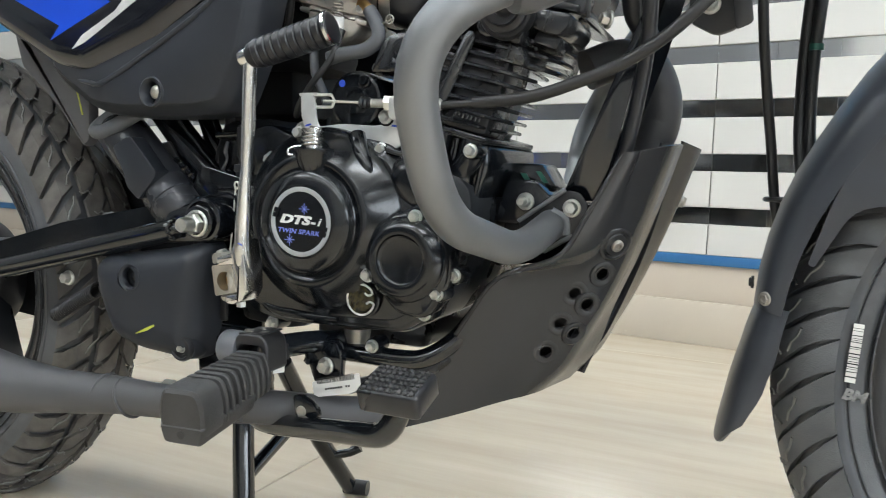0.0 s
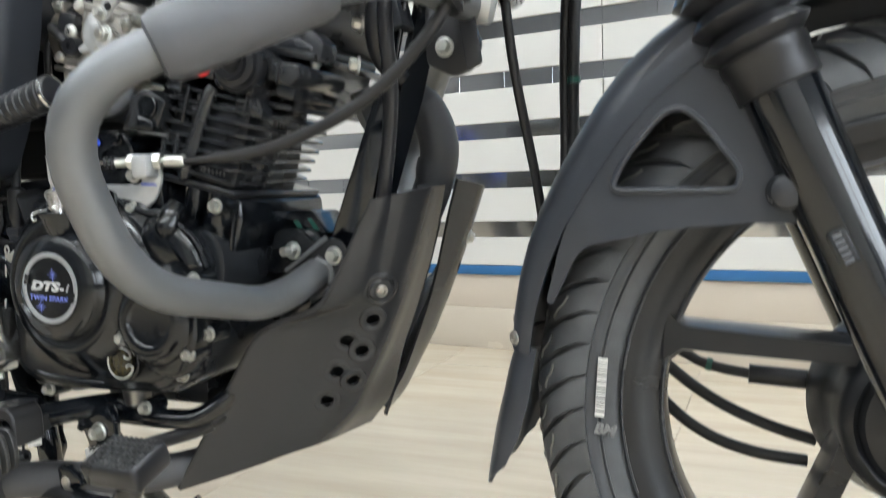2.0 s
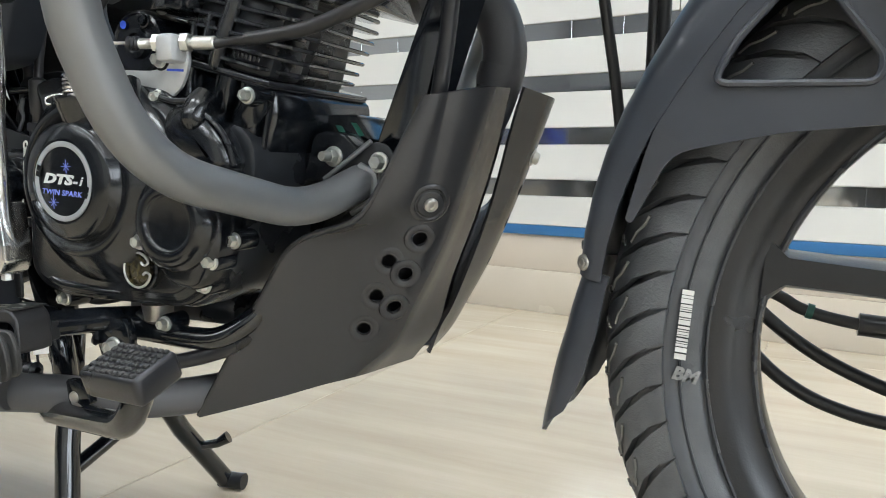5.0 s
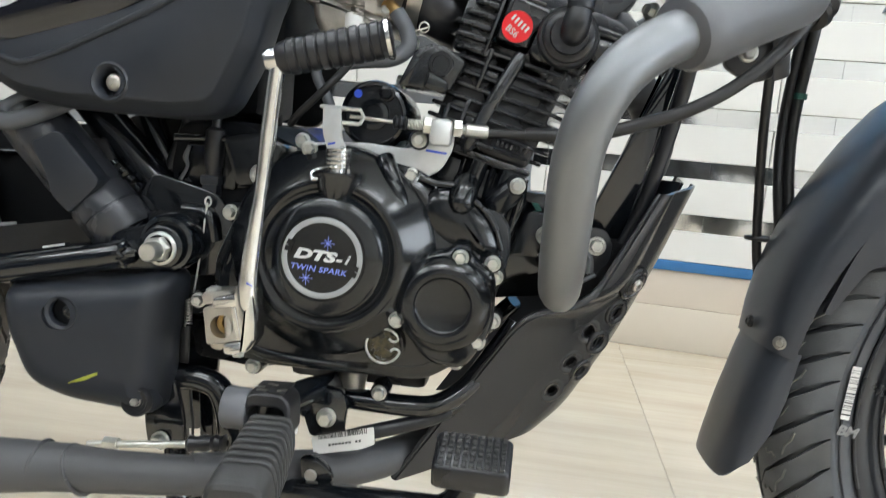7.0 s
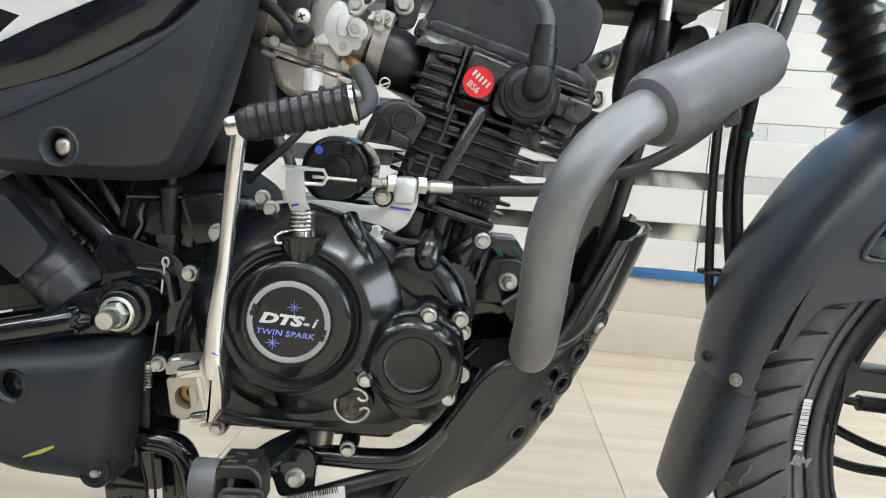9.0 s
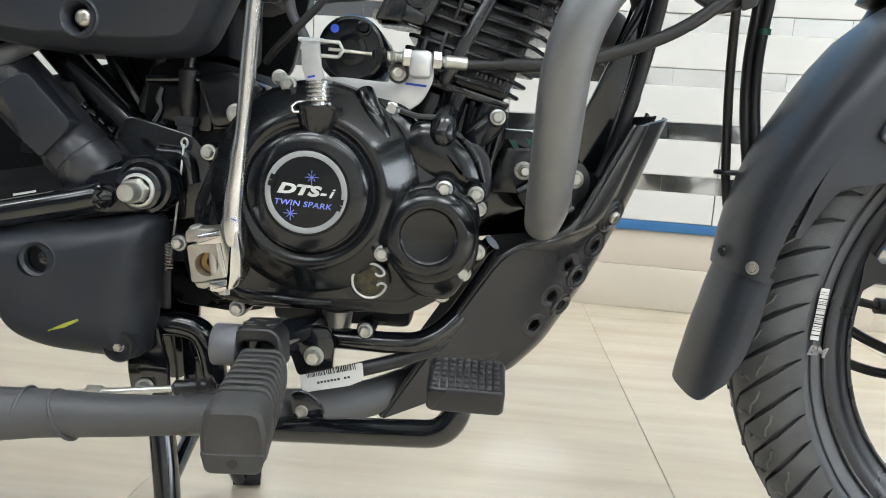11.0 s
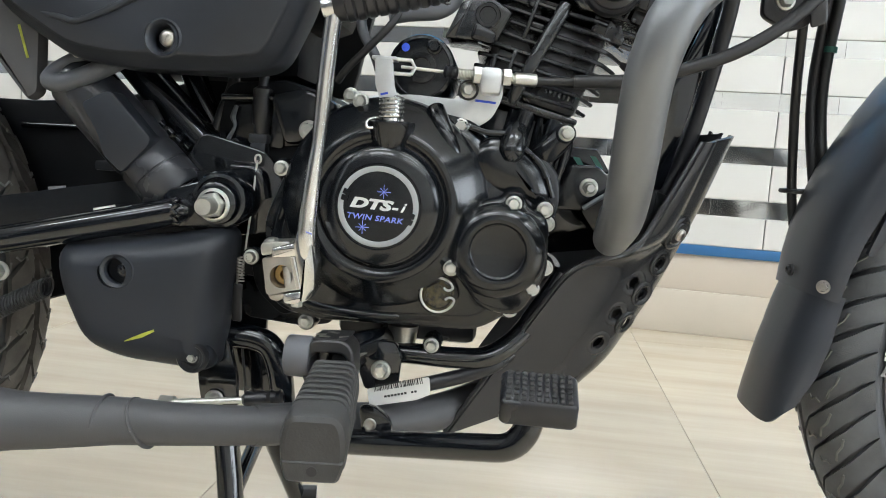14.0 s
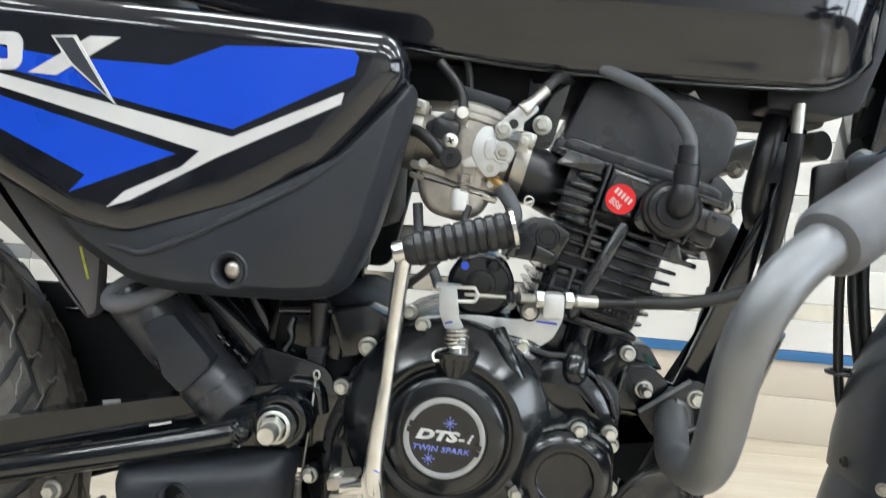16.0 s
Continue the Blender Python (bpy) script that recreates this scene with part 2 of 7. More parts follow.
def fillet(pts, r=0.008, n=4):
    """Round the corners of a closed outline; r may be one radius or one for each corner."""
    out, k = [], len(pts)
    for i in range(k):
        ri = r if isinstance(r, (int, float)) else r[i]
        a, b, c = Vector(pts[i - 1]), Vector(pts[i]), Vector(pts[(i + 1) % k])
        u, v = (a - b), (c - b)
        d = min(ri, 0.45 * u.length, 0.45 * v.length)
        p, q = b + u.normalized() * d, b + v.normalized() * d
        for j in range(n + 1):
            t = j / n
            out.append(tuple((1 - t) ** 2 * p + 2 * t * (1 - t) * b + t * t * q))
    return out


def inset(pts, d):
    """A closed outline moved inwards by d."""
    k = len(pts)
    area = sum(pts[i - 1][0] * pts[i][1] - pts[i][0] * pts[i - 1][1] for i in range(k))
    s = 1 if area > 0 else -1
    out = []
    for i in range(k):
        a, b, c = Vector(pts[i - 1]), Vector(pts[i]), Vector(pts[(i + 1) % k])
        e, f = (b - a), (c - b)
        e = e.normalized() if e.length > 1e-7 else f.normalized()
        f = f.normalized() if f.length > 1e-7 else e
        nn = Vector((-e.y - f.y, e.x + f.x)) * s
        nn = nn.normalized() if nn.length > 1e-6 else Vector((-e.y, e.x)) * s
        out.append(tuple(b + nn * d))
    return out


def layers(outline, steps, bm=None, m=None, back=True):
    """Stack an (x, z) outline along y: steps of (inset, y), from the rear to the face, and close both ends."""
    bm = bm or bmesh.new()
    rings = []
    for d, y in steps:
        ring = [Vector((x, y, z)) for x, z in (inset(outline, d) if d else outline)]
        rings.append([bm.verts.new(m @ v if m else v) for v in ring])
    k = len(outline)
    for a, b in zip(rings, rings[1:]):
        for i in range(k):
            bm.faces.new((a[i - 1], a[i], b[i], b[i - 1]))
    if back:
        bm.faces.new(rings[0])
    bm.faces.new(rings[-1])
    return bm


def pillow(raw, r, steps, m=None):
    """Like layers, for deep insets: the corners of the raw outline are rounded anew at each step."""
    k = len(raw)
    area = sum(raw[i - 1][0] * raw[i][1] - raw[i][0] * raw[i - 1][1] for i in range(k))
    s = 1 if area > 0 else -1
    bm, rings = bmesh.new(), []
    for d, y in steps:
        pts = []
        for i in range(k):
            a, b, c = Vector(raw[i - 1]), Vector(raw[i]), Vector(raw[(i + 1) % k])
            e, f = (b - a).normalized(), (c - b).normalized()
            n1, n2 = Vector((-e.y, e.x)) * s, Vector((-f.y, f.x)) * s
            mid = (n1 + n2) / max(0.35, 1 + n1.dot(n2))
            pts.append(tuple(b + mid * d))
        ring = fillet(pts, max(0.003, r - 0.5 * d), 5)
        rings.append([bm.verts.new(m @ Vector((x, y, z)) if m else (x, y, z)) for x, z in ring])
    n = len(rings[0])
    for a, b in zip(rings, rings[1:]):
        for i in range(n):
            bm.faces.new((a[i - 1], a[i], b[i], b[i - 1]))
    bm.faces.new(rings[0])
    bm.faces.new(rings[-1])
    return bm


def slab(outline, y0, y1, edge=0.0015, bm=None, m=None):
    """A plate with rounded rims between y0 (face) and y1 (rear)."""
    s = 1 if y1 > y0 else -1
    e = s * edge
    return layers(outline, [(edge, y1), (0.3 * edge, y1 - 0.3 * e), (0, y1 - e), (0, y0 + e), (0.3 * edge, y0 + 0.3 * e), (edge, y0)], bm, m)


def turned(profile, m, seg=40, bm=None):
    """A body of revolution: (radius, height) along the local z of m."""
    bm = bm or bmesh.new()
    rings = []
    for r, h in profile:
        if r < 1e-6:
            rings.append([bm.verts.new(m @ Vector((0, 0, h)))] * seg)
        else:
            rings.append([bm.verts.new(m @ Vector((r * math.cos(a), r * math.sin(a), h))) for a in (2 * math.pi * k / seg for k in range(seg))])
    for a, b in zip(rings, rings[1:]):
        for k in range(seg):
            vs = []
            for v in (a[k], a[(k + 1) % seg], b[(k + 1) % seg], b[k]):
                if v not in vs:
                    vs.append(v)
            if len(vs) > 2:
                bm.faces.new(vs)
    if profile[0][0] > 1e-6 and profile[-1][0] > 1e-6 and profile[0] != profile[-1]:
        for k in range(seg):
            bm.faces.new((rings[-1][k], rings[-1][(k + 1) % seg], rings[0][(k + 1) % seg], rings[0][k]))
    return bm


def face_on(x, y, z):
    """A pose whose local z points out of the motorcycle's near side."""
    return pose(x, y, z, 90)


def along(p, q):
    """A pose at p whose local z points to q."""
    p, q = Vector(p), Vector(q)
    return Matrix.Translation(p) @ (q - p).to_track_quat("Z", "Y").to_matrix().to_4x4()


def block(size, m, edge=0.003, seg=2, bm=None):
    """A box with rounded edges; m is the pose of its middle."""
    tmp = bmesh.new()
    bmesh.ops.create_cube(tmp, size=1, matrix=Matrix.Diagonal((*size, 1)))
    if edge:
        bmesh.ops.bevel(tmp, geom=tmp.edges[:], offset=edge, segments=seg, affect="EDGES", profile=0.5)
    bmesh.ops.transform(tmp, matrix=m, verts=tmp.verts)
    if bm is None:
        return tmp
    me = bpy.data.meshes.new("t")
    tmp.to_mesh(me)
    tmp.free()
    bm.from_mesh(me)
    bpy.data.meshes.remove(me)
    return bm


def patch(rows, thick, bm=None):
    """A curved sheet through a grid of points, given thickness along its normals."""
    bm = bm or bmesh.new()
    g = [[Vector(p) for p in row] for row in rows]
    nr, nc = len(g), len(g[0])
    front, rear = [], []
    for i in range(nr):
        f, b = [], []
        for j in range(nc):
            du = g[i][min(j + 1, nc - 1)] - g[i][max(j - 1, 0)]
            dv = g[min(i + 1, nr - 1)][j] - g[max(i - 1, 0)][j]
            nn = du.cross(dv).normalized()
            f.append(bm.verts.new(g[i][j]))
            b.append(bm.verts.new(g[i][j] + nn * thick))
        front.append(f)
        rear.append(b)
    for i in range(nr - 1):
        for j in range(nc - 1):
            bm.faces.new((front[i][j], front[i][j + 1], front[i + 1][j + 1], front[i + 1][j]))
            bm.faces.new((rear[i][j], rear[i + 1][j], rear[i + 1][j + 1], rear[i][j + 1]))
    rim = [(i, 0) for i in range(nr)] + [(nr - 1, j) for j in range(1, nc)] + [(i, nc - 1) for i in range(nr - 2, -1, -1)] + [(0, j) for j in range(nc - 2, 0, -1)]
    for (a, b), (c, d) in zip(rim, rim[1:] + rim[:1]):
        bm.faces.new((front[a][b], rear[a][b], rear[c][d], front[c][d]))
    return bm


def holed(outer, inner, y0, y1, fine=0):
    """A plate with openings: outer and inner are closed (x, z) outlines."""
    bm = bmesh.new()
    loops = [[bm.verts.new((x, y0, z)) for x, z in loop] for loop in (outer, *inner)]
    edges = [bm.edges.new((lp[i - 1], lp[i])) for lp in loops for i in range(len(lp))]
    made = bmesh.ops.triangle_fill(bm, use_beauty=True, use_dissolve=False, edges=edges)
    if fine:
        bmesh.ops.subdivide_edges(bm, edges=bm.edges[:], cuts=fine, use_grid_fill=True)
    faces = bm.faces[:]
    more = bmesh.ops.extrude_face_region(bm, geom=faces)
    for v in more["geom"]:
        if isinstance(v, bmesh.types.BMVert):
            v.co.y = y1
    return bm


def cut(ob, cutter):
    """Take the cutter's volume out of ob for good."""
    bmesh.ops.recalc_face_normals(cutter, faces=cutter.faces)
    co = new("cutter", bpy.data.meshes.new("cutter"))
    cutter.to_mesh(co.data)
    cutter.free()
    mod = ob.modifiers.new("cut", "BOOLEAN")
    mod.operation, mod.solver, mod.object = "DIFFERENCE", "EXACT", co
    dg = bpy.context.evaluated_depsgraph_get()
    me = bpy.data.meshes.new_from_object(ob.evaluated_get(dg))
    ob.modifiers.remove(mod)
    ob.data = me
    bpy.data.objects.remove(co)
    me.shade_smooth()
    me.set_sharp_from_angle(angle=radians(40))


def lettering(text, size, m, parent, material, shear=0.0, label="", bold=0.0, width=1.0, spacing=1.0, span=0.0):
    """Printed words from the built-in font, a hair proud of their ground."""
    cu = bpy.data.curves.new("print", "FONT")
    cu.body, cu.size, cu.shear, cu.offset, cu.extrude = text, size, shear, bold, 0.00015
    cu.align_x, cu.align_y = "CENTER", "CENTER"
    cu.resolution_u = 3
    cu.space_character = spacing
    tmp = new("print", cu)
    dg = bpy.context.evaluated_depsgraph_get()
    me = bpy.data.meshes.new_from_object(tmp.evaluated_get(dg))
    bpy.data.objects.remove(tmp)
    if span:
        xs = [v.co.x for v in me.vertices]
        width = span / (max(xs) - min(xs))
    me.transform(m @ Matrix.Diagonal((width, 1, 1, 1)))
    me.materials.clear()
    me.materials.append(material)
    return place("lettering", me, parent, label)


def hex_bolt_mesh(name, r, h, washer, material):
    """Flanged hexagon head, its seat at the origin, pointing along local z."""
    bm = turned([(0, 0), (washer, 0), (washer, 0.0012), (washer * 0.93, 0.0022), (r * 1.02, 0.0026)], Matrix(), 24)
    hexa = [(r * math.cos(math.pi * k / 3), r * math.sin(math.pi * k / 3)) for k in range(6)]
    rings = []
    for s, z in ((1, 0.002), (1, h * 0.82), (0.86, h), (0.55, h), (0.5, h - 0.0008)):
        rings.append([bm.verts.new((x * s, y * s, z)) for x, y in hexa])
    for a, b in zip(rings, rings[1:]):
        for i in range(6):
            bm.faces.new((a[i - 1], a[i], b[i], b[i - 1]))
    bm.faces.new(rings[-1])
    bmesh.ops.recalc_face_normals(bm, faces=bm.faces)
    me = bpy.data.meshes.new(name)
    bm.to_mesh(me)
    bm.free()
    me.materials.append(material)
    me.shade_smooth()
    me.set_sharp_from_angle(angle=radians(25))
    return me


BOLT_8 = hex_bolt_mesh("bolt_small", 0.0048, 0.0075, 0.0066, M_ZINC)
BOLT_BLACK = hex_bolt_mesh("bolt_black", 0.0048, 0.0060, 0.0066, M_ENGINE)
SCREW_FENDER = hex_bolt_mesh("screw_fender", 0.0042, 0.0036, 0.0062, M_STEEL)
SCREW_DARK = hex_bolt_mesh("screw_dark", 0.0044, 0.0042, 0.0060, M_DARKSTEEL)
BOLT_10 = hex_bolt_mesh("bolt_medium", 0.0062, 0.009, 0.0086, M_ZINC)


def bolt(parent, x, y, z, me=None, turn=0.0, m=None, label=""):
    return place("bolt", me or BOLT_8, parent, label, m or face_on(x, y, z) @ pose(0, 0, 0, 0, 0, turn))


def ring_of(cx, cz, r, k=40):
    return [(cx + r * math.cos(2 * math.pi * i / k), cz + r * math.sin(2 * math.pi * i / k)) for i in range(k)]


# ---- the room ----
X0, X1, Y0, Y1, HIGH = -4.2, 4.6, -4.6, 2.6, 2.9


def room():
    floor = part("floor", block((X1 - X0 + 0.4, Y1 - Y0 + 0.4, 0.06), pose((X0 + X1) / 2, (Y0 + Y1) / 2, -0.0315), 0), M_GROUT, None)
    tagged(floor, "polished beige wood-look floor tiles with thin joints", "floor", kind="structure")
    # Unseen walls; the south one is split dark and pale to shape reflections.
    for name, size, at in (("wall_south", (-0.55 - X0 + 0.2, 0.2, HIGH), ((X0 - 0.2 - 0.55) / 2, Y0 - 0.1, HIGH / 2)),
                           ("wall_south_2", (X1 + 0.2 + 0.55, 0.2, HIGH), ((X1 + 0.2 - 0.55) / 2, Y0 - 0.1, HIGH / 2)),
                           ("wall_west", (0.2, Y1 - Y0, HIGH), (X0 - 0.1, (Y0 + Y1) / 2, HIGH / 2)),
                           ("wall_east", (0.2, Y1 - Y0, HIGH), (X1 + 0.1, (Y0 + Y1) / 2, HIGH / 2))):
        w = part(name, block(size, pose(*at), 0), {"wall_south": M_REFLECT_DARK, "wall_south_2": M_REFLECT_PALE}.get(name, M_GREYWALL))
        tagged(w, "unseen showroom wall toned for what gloss and mirrors reflect", "wall", kind="structure")
    c = part("ceiling", block((X1 - X0 + 0.4, Y1 - Y0 + 0.4, 0.1), pose((X0 + X1) / 2, (Y0 + Y1) / 2, HIGH + 0.05), 0), M_PAINT)
    tagged(c, "plain white showroom ceiling", "ceiling", kind="structure")
    return floor


def ceiling_lamp(x, y):
    e = thing("ceiling_light", (x, y, HIGH), "flat white lamp panel set on the ceiling", "lamp", "ceiling lights")
    part("frame", block((1.26, 0.36, 0.03), pose(x, y, HIGH - 0.016), 0.004), M_LEDGE, e)
    part("diffuser", block((1.2, 0.3, 0.012), pose(x, y, HIGH - 0.036), 0.003), M_LAMP, e, "glowing white diffuser")
    return e


def shop_window(name, y0, y1, z0, z1):
    """A shopfront window in the east wall: aluminium frame, mullion, and the bright day beyond."""
    x = X1 - 0.004
    ym, zm = (y0 + y1) / 2, (z0 + z1) / 2
    w = part(name, block((0.008, y1 - y0, z1 - z0), pose(x, ym, zm), 0), M_DAY, None, smooth=0)
    tagged(w, "tall shopfront window bright with daylight", "window", kind="structure")
    for size, at in (((0.05, y1 - y0 + 0.1, 0.06), (x - 0.02, ym, z0 - 0.03)), ((0.05, y1 - y0 + 0.1, 0.06), (x - 0.02, ym, z1 + 0.03)), ((0.05, 0.06, z1 - z0), (x - 0.02, y0 - 0.03, zm)), ((0.05, 0.06, z1 - z0), (x - 0.02, y1 + 0.03, zm)), ((0.05, 0.05, z1 - z0), (x - 0.02, ym, zm))):
        part("window_frame", block(size, pose(*at), 0.004), M_LEDGE, w)
    return w


FLOOR = room()
shop_window("window_1", -2.4, -0.7, 0.5, 2.25)
shop_window("window_2", -4.3, -2.6, 0.5, 2.25)
for lx in (-2.4, -0.6, 1.2, 3.0):
    for ly in (-3.2, -1.5, 0.25):
        ceiling_lamp(lx, ly)

MW = Matrix.Translation(WALL) @ pose(0, 0, 0, 0, 0, WALL_TURN)
wall = part("wall_north", block((10.5, 0.16, HIGH), MW @ pose(0, 0.102, HIGH / 2), 0), M_PAINT)
tagged(wall, "showroom wall clad in cream tiles and thin mirror rows", "wall", kind="structure")


# ---- the motorcycle ----
bike = thing("motorcycle", (0.03, YC, 0), "black commuter motorcycle with blue side decals on its stand", "motorcycle")

# front wheel
AX, AZ = 0.713, 0.308
YF = 0.022          # the front wheel's plane
MF = pose(AX, YF, AZ)


def wheel(name, m, label, r_out, width, treads, spoke_offset, spokes=5, phase=0.0, rb=0.226, relief=0.0018, gap=0.0, blocky=False):
    """Alloy wheel with tyre; m is the pose of its middle, its axle along local y."""
    mm = m @ pose(0, 0, 0, 90)
    h = width / 2
    side = [(rb - 0.006, 0.55 * h), (rb + 0.006, 0.74 * h), (rb + 0.020, 0.95 * h), (rb + 0.034, h), (r_out - 0.026, 0.93 * h)]
    crown = [(r_out - 0.026, 0.93 * h), (r_out - 0.016, 0.80 * h), (r_out - 0.006, 0.48 * h), (r_out - 0.002, 0.2 * h), (r_out - 0.002, -0.2 * h), (r_out - 0.006, -0.48 * h), (r_out - 0.016, -0.8 * h), (r_out - 0.026, -0.93 * h)]
    profile = side + crown[1:] + [(r, -y) for r, y in reversed(side)][1:]
    root = part(name, turned([(rb - 0.004, 0.012), *[(r, y) for r, y in profile], (rb - 0.004, -0.012)], mm, 96), M_TYRE, bike, label)
    root.name = name
    # side walls stand a little proud, with a thin rib
    for s in (1, -1):
        rib = [(rb + 0.021, 0.955 * h * s), (rb + 0.0225, 0.955 * h * s + s * 0.0012), (rb + 0.026, 0.985 * h * s + s * 0.0012), (rb + 0.029, h * s + s * 0.0008), (rb + 0.0305, 0.995 * h * s)]
        part("sidewall", turned(rib, mm, 96), M_TYRE_SIDE, root, "smooth tyre side wall")
    # tread: shoulder bars and a zigzag centre row, cut apart by grooves
    bm = bmesh.new()
    for i in range(treads):
        a = 2 * math.pi * i / treads
        for s in (1, -1):
            rows = []
            for rr, yy, lag in ((r_out - 0.043, 0.990 * h, -0.86), (r_out - 0.032, 0.968 * h, -0.66), (r_out - 0.018, 0.86 * h, -0.25), (r_out - 0.006, 0.56 * h, 0.25), (r_out - 0.001, 0.30 * h, 0.6), (r_out + 0.0005, 0.06 * h, 1.15)):
                w = float(np.interp(yy / h, [0, 0.3, 0.56, 0.86, 0.968, 0.990], [0.475, 0.470, 0.440, 0.395, 0.420, 0.490])) - gap
                a0, a1 = (a + (lag + s * 0.25 - w) * 2 * math.pi / treads, a + (lag + s * 0.25 + w) * 2 * math.pi / treads)
                rows.append([mm @ Vector(((rr + relief) * math.cos(b), (rr + relief) * math.sin(b), s * yy)) for b in (a0, (a0 + a1) / 2, a1)])
            if blocky:
                # shoulder blocks and a staggered centre row, split by a zigzag groove
                turn = Matrix.Rotation(math.pi / treads, 4, mm.to_3x3() @ Vector((0, 0, 1)))
                mid = mm.translation
                cut_a = [p.lerp(q, 0.72) for p, q in zip(rows[2], rows[3])]
                cut_b = [p.lerp(q, 0.05) for p, q in zip(rows[3], rows[4])]
                inner = [[mid + turn @ (p - mid) for p in r] for r in (cut_b, rows[4], rows[5])]
                for piece in ([rows[0], rows[1], rows[2], cut_a], inner):
                    patch(piece if s > 0 else [r[::-1] for r in piece], -0.006, bm)
            else:
                patch(rows if s > 0 else [r[::-1] for r in rows], -0.006, bm)
    tagged(part("tread", bm, M_TYRE_DUST if blocky else M_TYRE, root, smooth=30), "angled rubber tread bars of the tyre", "", "", "stuff")
    # short zigzag sipes in each bar
    bm = bmesh.new()
    for i in range(treads):
        a = 2 * math.pi * i / treads
        for s in (1, -1):
            # kinked sipes lie by turns nearer the shoulder and nearer the crown
            sh = 0.12 if i % 2 else -0.04
            for dy, flip in ((sh, 1), (sh - 0.30, -1)):
                line = []
                for yy, lag in ((0.76, -0.45), (0.70, -0.06), (0.60, 0.06), (0.56, 0.48)):
                    rr = r_out - float(np.interp(yy + dy, [0.06, 0.30, 0.56, 0.86], [-0.0005, 0.001, 0.006, 0.018])) + relief
                    at = float(np.interp(yy + dy, [0.06, 0.30, 0.56, 0.86], [1.15, 0.60, 0.25, -0.25]))
                    b = a + (at + 0.5 * flip * lag + 0.05 + s * 0.25) * 2 * math.pi / treads
                    ny = float(np.interp(yy + dy, [0.06, 0.43, 0.71], [0.12, 0.38, 0.656]))
                    rr += 0.0066 * math.sqrt(1 - ny * ny)
                    line.append(mm @ Vector((rr * math.cos(b), rr * math.sin(b), s * ((yy + dy) * h + 0.0066 * ny))))
                sweep(line, 0.0012, 5, bm=bm)
    tagged(part("sipe", bm, M_SIPE, root, smooth=30), "thin zigzag sipes in the tyre tread", "", "", "stuff")
    # rim
    rim = [(rb + 0.006, 0.60 * h), (rb + 0.001, 0.74 * h), (rb - 0.008, 0.72 * h), (rb - 0.016, 0.58 * h), (rb - 0.024, 0.42 * h), (rb - 0.031, 0.40 * h), (rb - 0.033, 0.30 * h)]
    rim = rim + [(r, -y) for r, y in reversed(rim)]
    for rr, yy, th in ((rb + 0.0015, 0.755 * h, 0.0016), (rb - 0.030, 0.41 * h, 0.0022), (rb + 0.0185, 0.955 * h, 0.0011)):
        for s in (1, -1):
            part("rim_edge", sweep([mm @ Vector((rr * math.cos(q), rr * math.sin(q), s * yy)) for q in (2 * math.pi * k / 96 for k in range(97))], th, 6), M_SATIN, root)
    part("rim", turned(rim, mm, 96), M_RIM, root, "satin black alloy rim")
    for k in range(spokes):
        a = phase + k * 2 * math.pi / spokes
        bm = bmesh.new()
        o = spoke_offset
        for y0, y1, w0, w1 in ((-0.45 * h, 0.45 * h, 0.0098, 0.0132),):
            line = [(0.0, o), (0.06, o), (0.12, o * 1.02), (rb - 0.045, o * 1.05), (rb - 0.022, o * 1.06)]
            rings = []
            for u, v in line:
                t = u / rb
                hw = w0 + (w1 - w0) * t + (0.016 if u > rb - 0.03 else 0.0) + (0.004 if u == 0 else 0)
                yy = 0.5 * h * (1.15 - 0.25 * t)
                sec = [(v - hw, -yy * 0.5), (v - hw * 0.75, -yy), (v + hw * 0.75, -yy), (v + hw, -yy * 0.5), (v + hw, yy * 0.5), (v + hw * 0.75, yy), (v - hw * 0.75, yy), (v - hw, yy * 0.5)]
                uu = math.sqrt(max(1e-6, u * u)) if u < rb - 0.03 else math.sqrt(max(1e-6, (rb - 0.024) ** 2 - v * v))
                rings.append([bm.verts.new(m @ Vector((uu * math.cos(a) - vv * math.sin(a), yv, uu * math.sin(a) + vv * math.cos(a)))) for vv, yv in sec])
            for p, q in zip(rings, rings[1:]):
                for i in range(8):
                    bm.faces.new((p[i - 1], p[i], q[i], q[i - 1]))
            bm.faces.new(rings[0])
            bm.faces.new(rings[-1])
        part("spoke", bm, M_RIM, root, smooth=35)
    part("hub", turned([(0.0, -0.055), (0.060, -0.055), (0.084, -0.05), (0.086, -0.03), (0.076, -0.012), (0.070, 0.0), (0.070, 0.03), (0.066, 0.036), (0.060, 0.040), (0.056, 0.036), (0.052, 0.041), (0.03, 0.045), (0.014, 0.05), (0, 0.05)], mm, 56), M_RIM, root, "black drum hub with a stepped cap")
    part("axle_nut", turned([(0, 0.045), (0.016, 0.045), (0.016, 0.058), (0.010, 0.062), (0.008, 0.070), (0, 0.070)], mm, 6), M_ZINC, root, "zinc axle nut", smooth=20)
    return root


front_wheel = wheel("front_wheel", MF, "front wheel with patterned tyre and black pinwheel alloy", 0.3018, 0.094, 60, -0.0465, phase=math.pi - 0.05, rb=0.231, relief=0.0012, gap=0.01)
wheel("rear_wheel", pose(-0.702, 0.010, 0.297), "rear wheel with worn block tyre", 0.318, 0.112, 54, 0.05, relief=0.0050, gap=0.050, blocky=True)


def on_tyre(r, ang, size, h):
    """A pose on the near side wall of the front tyre, its local y along the radius."""
    m = MF @ pose(0, -h, 0) @ pose(0, 0, 0, 90) @ pose(0, 0, 0, 0, 0, ang) @ pose(r, 0, 0)
    return m


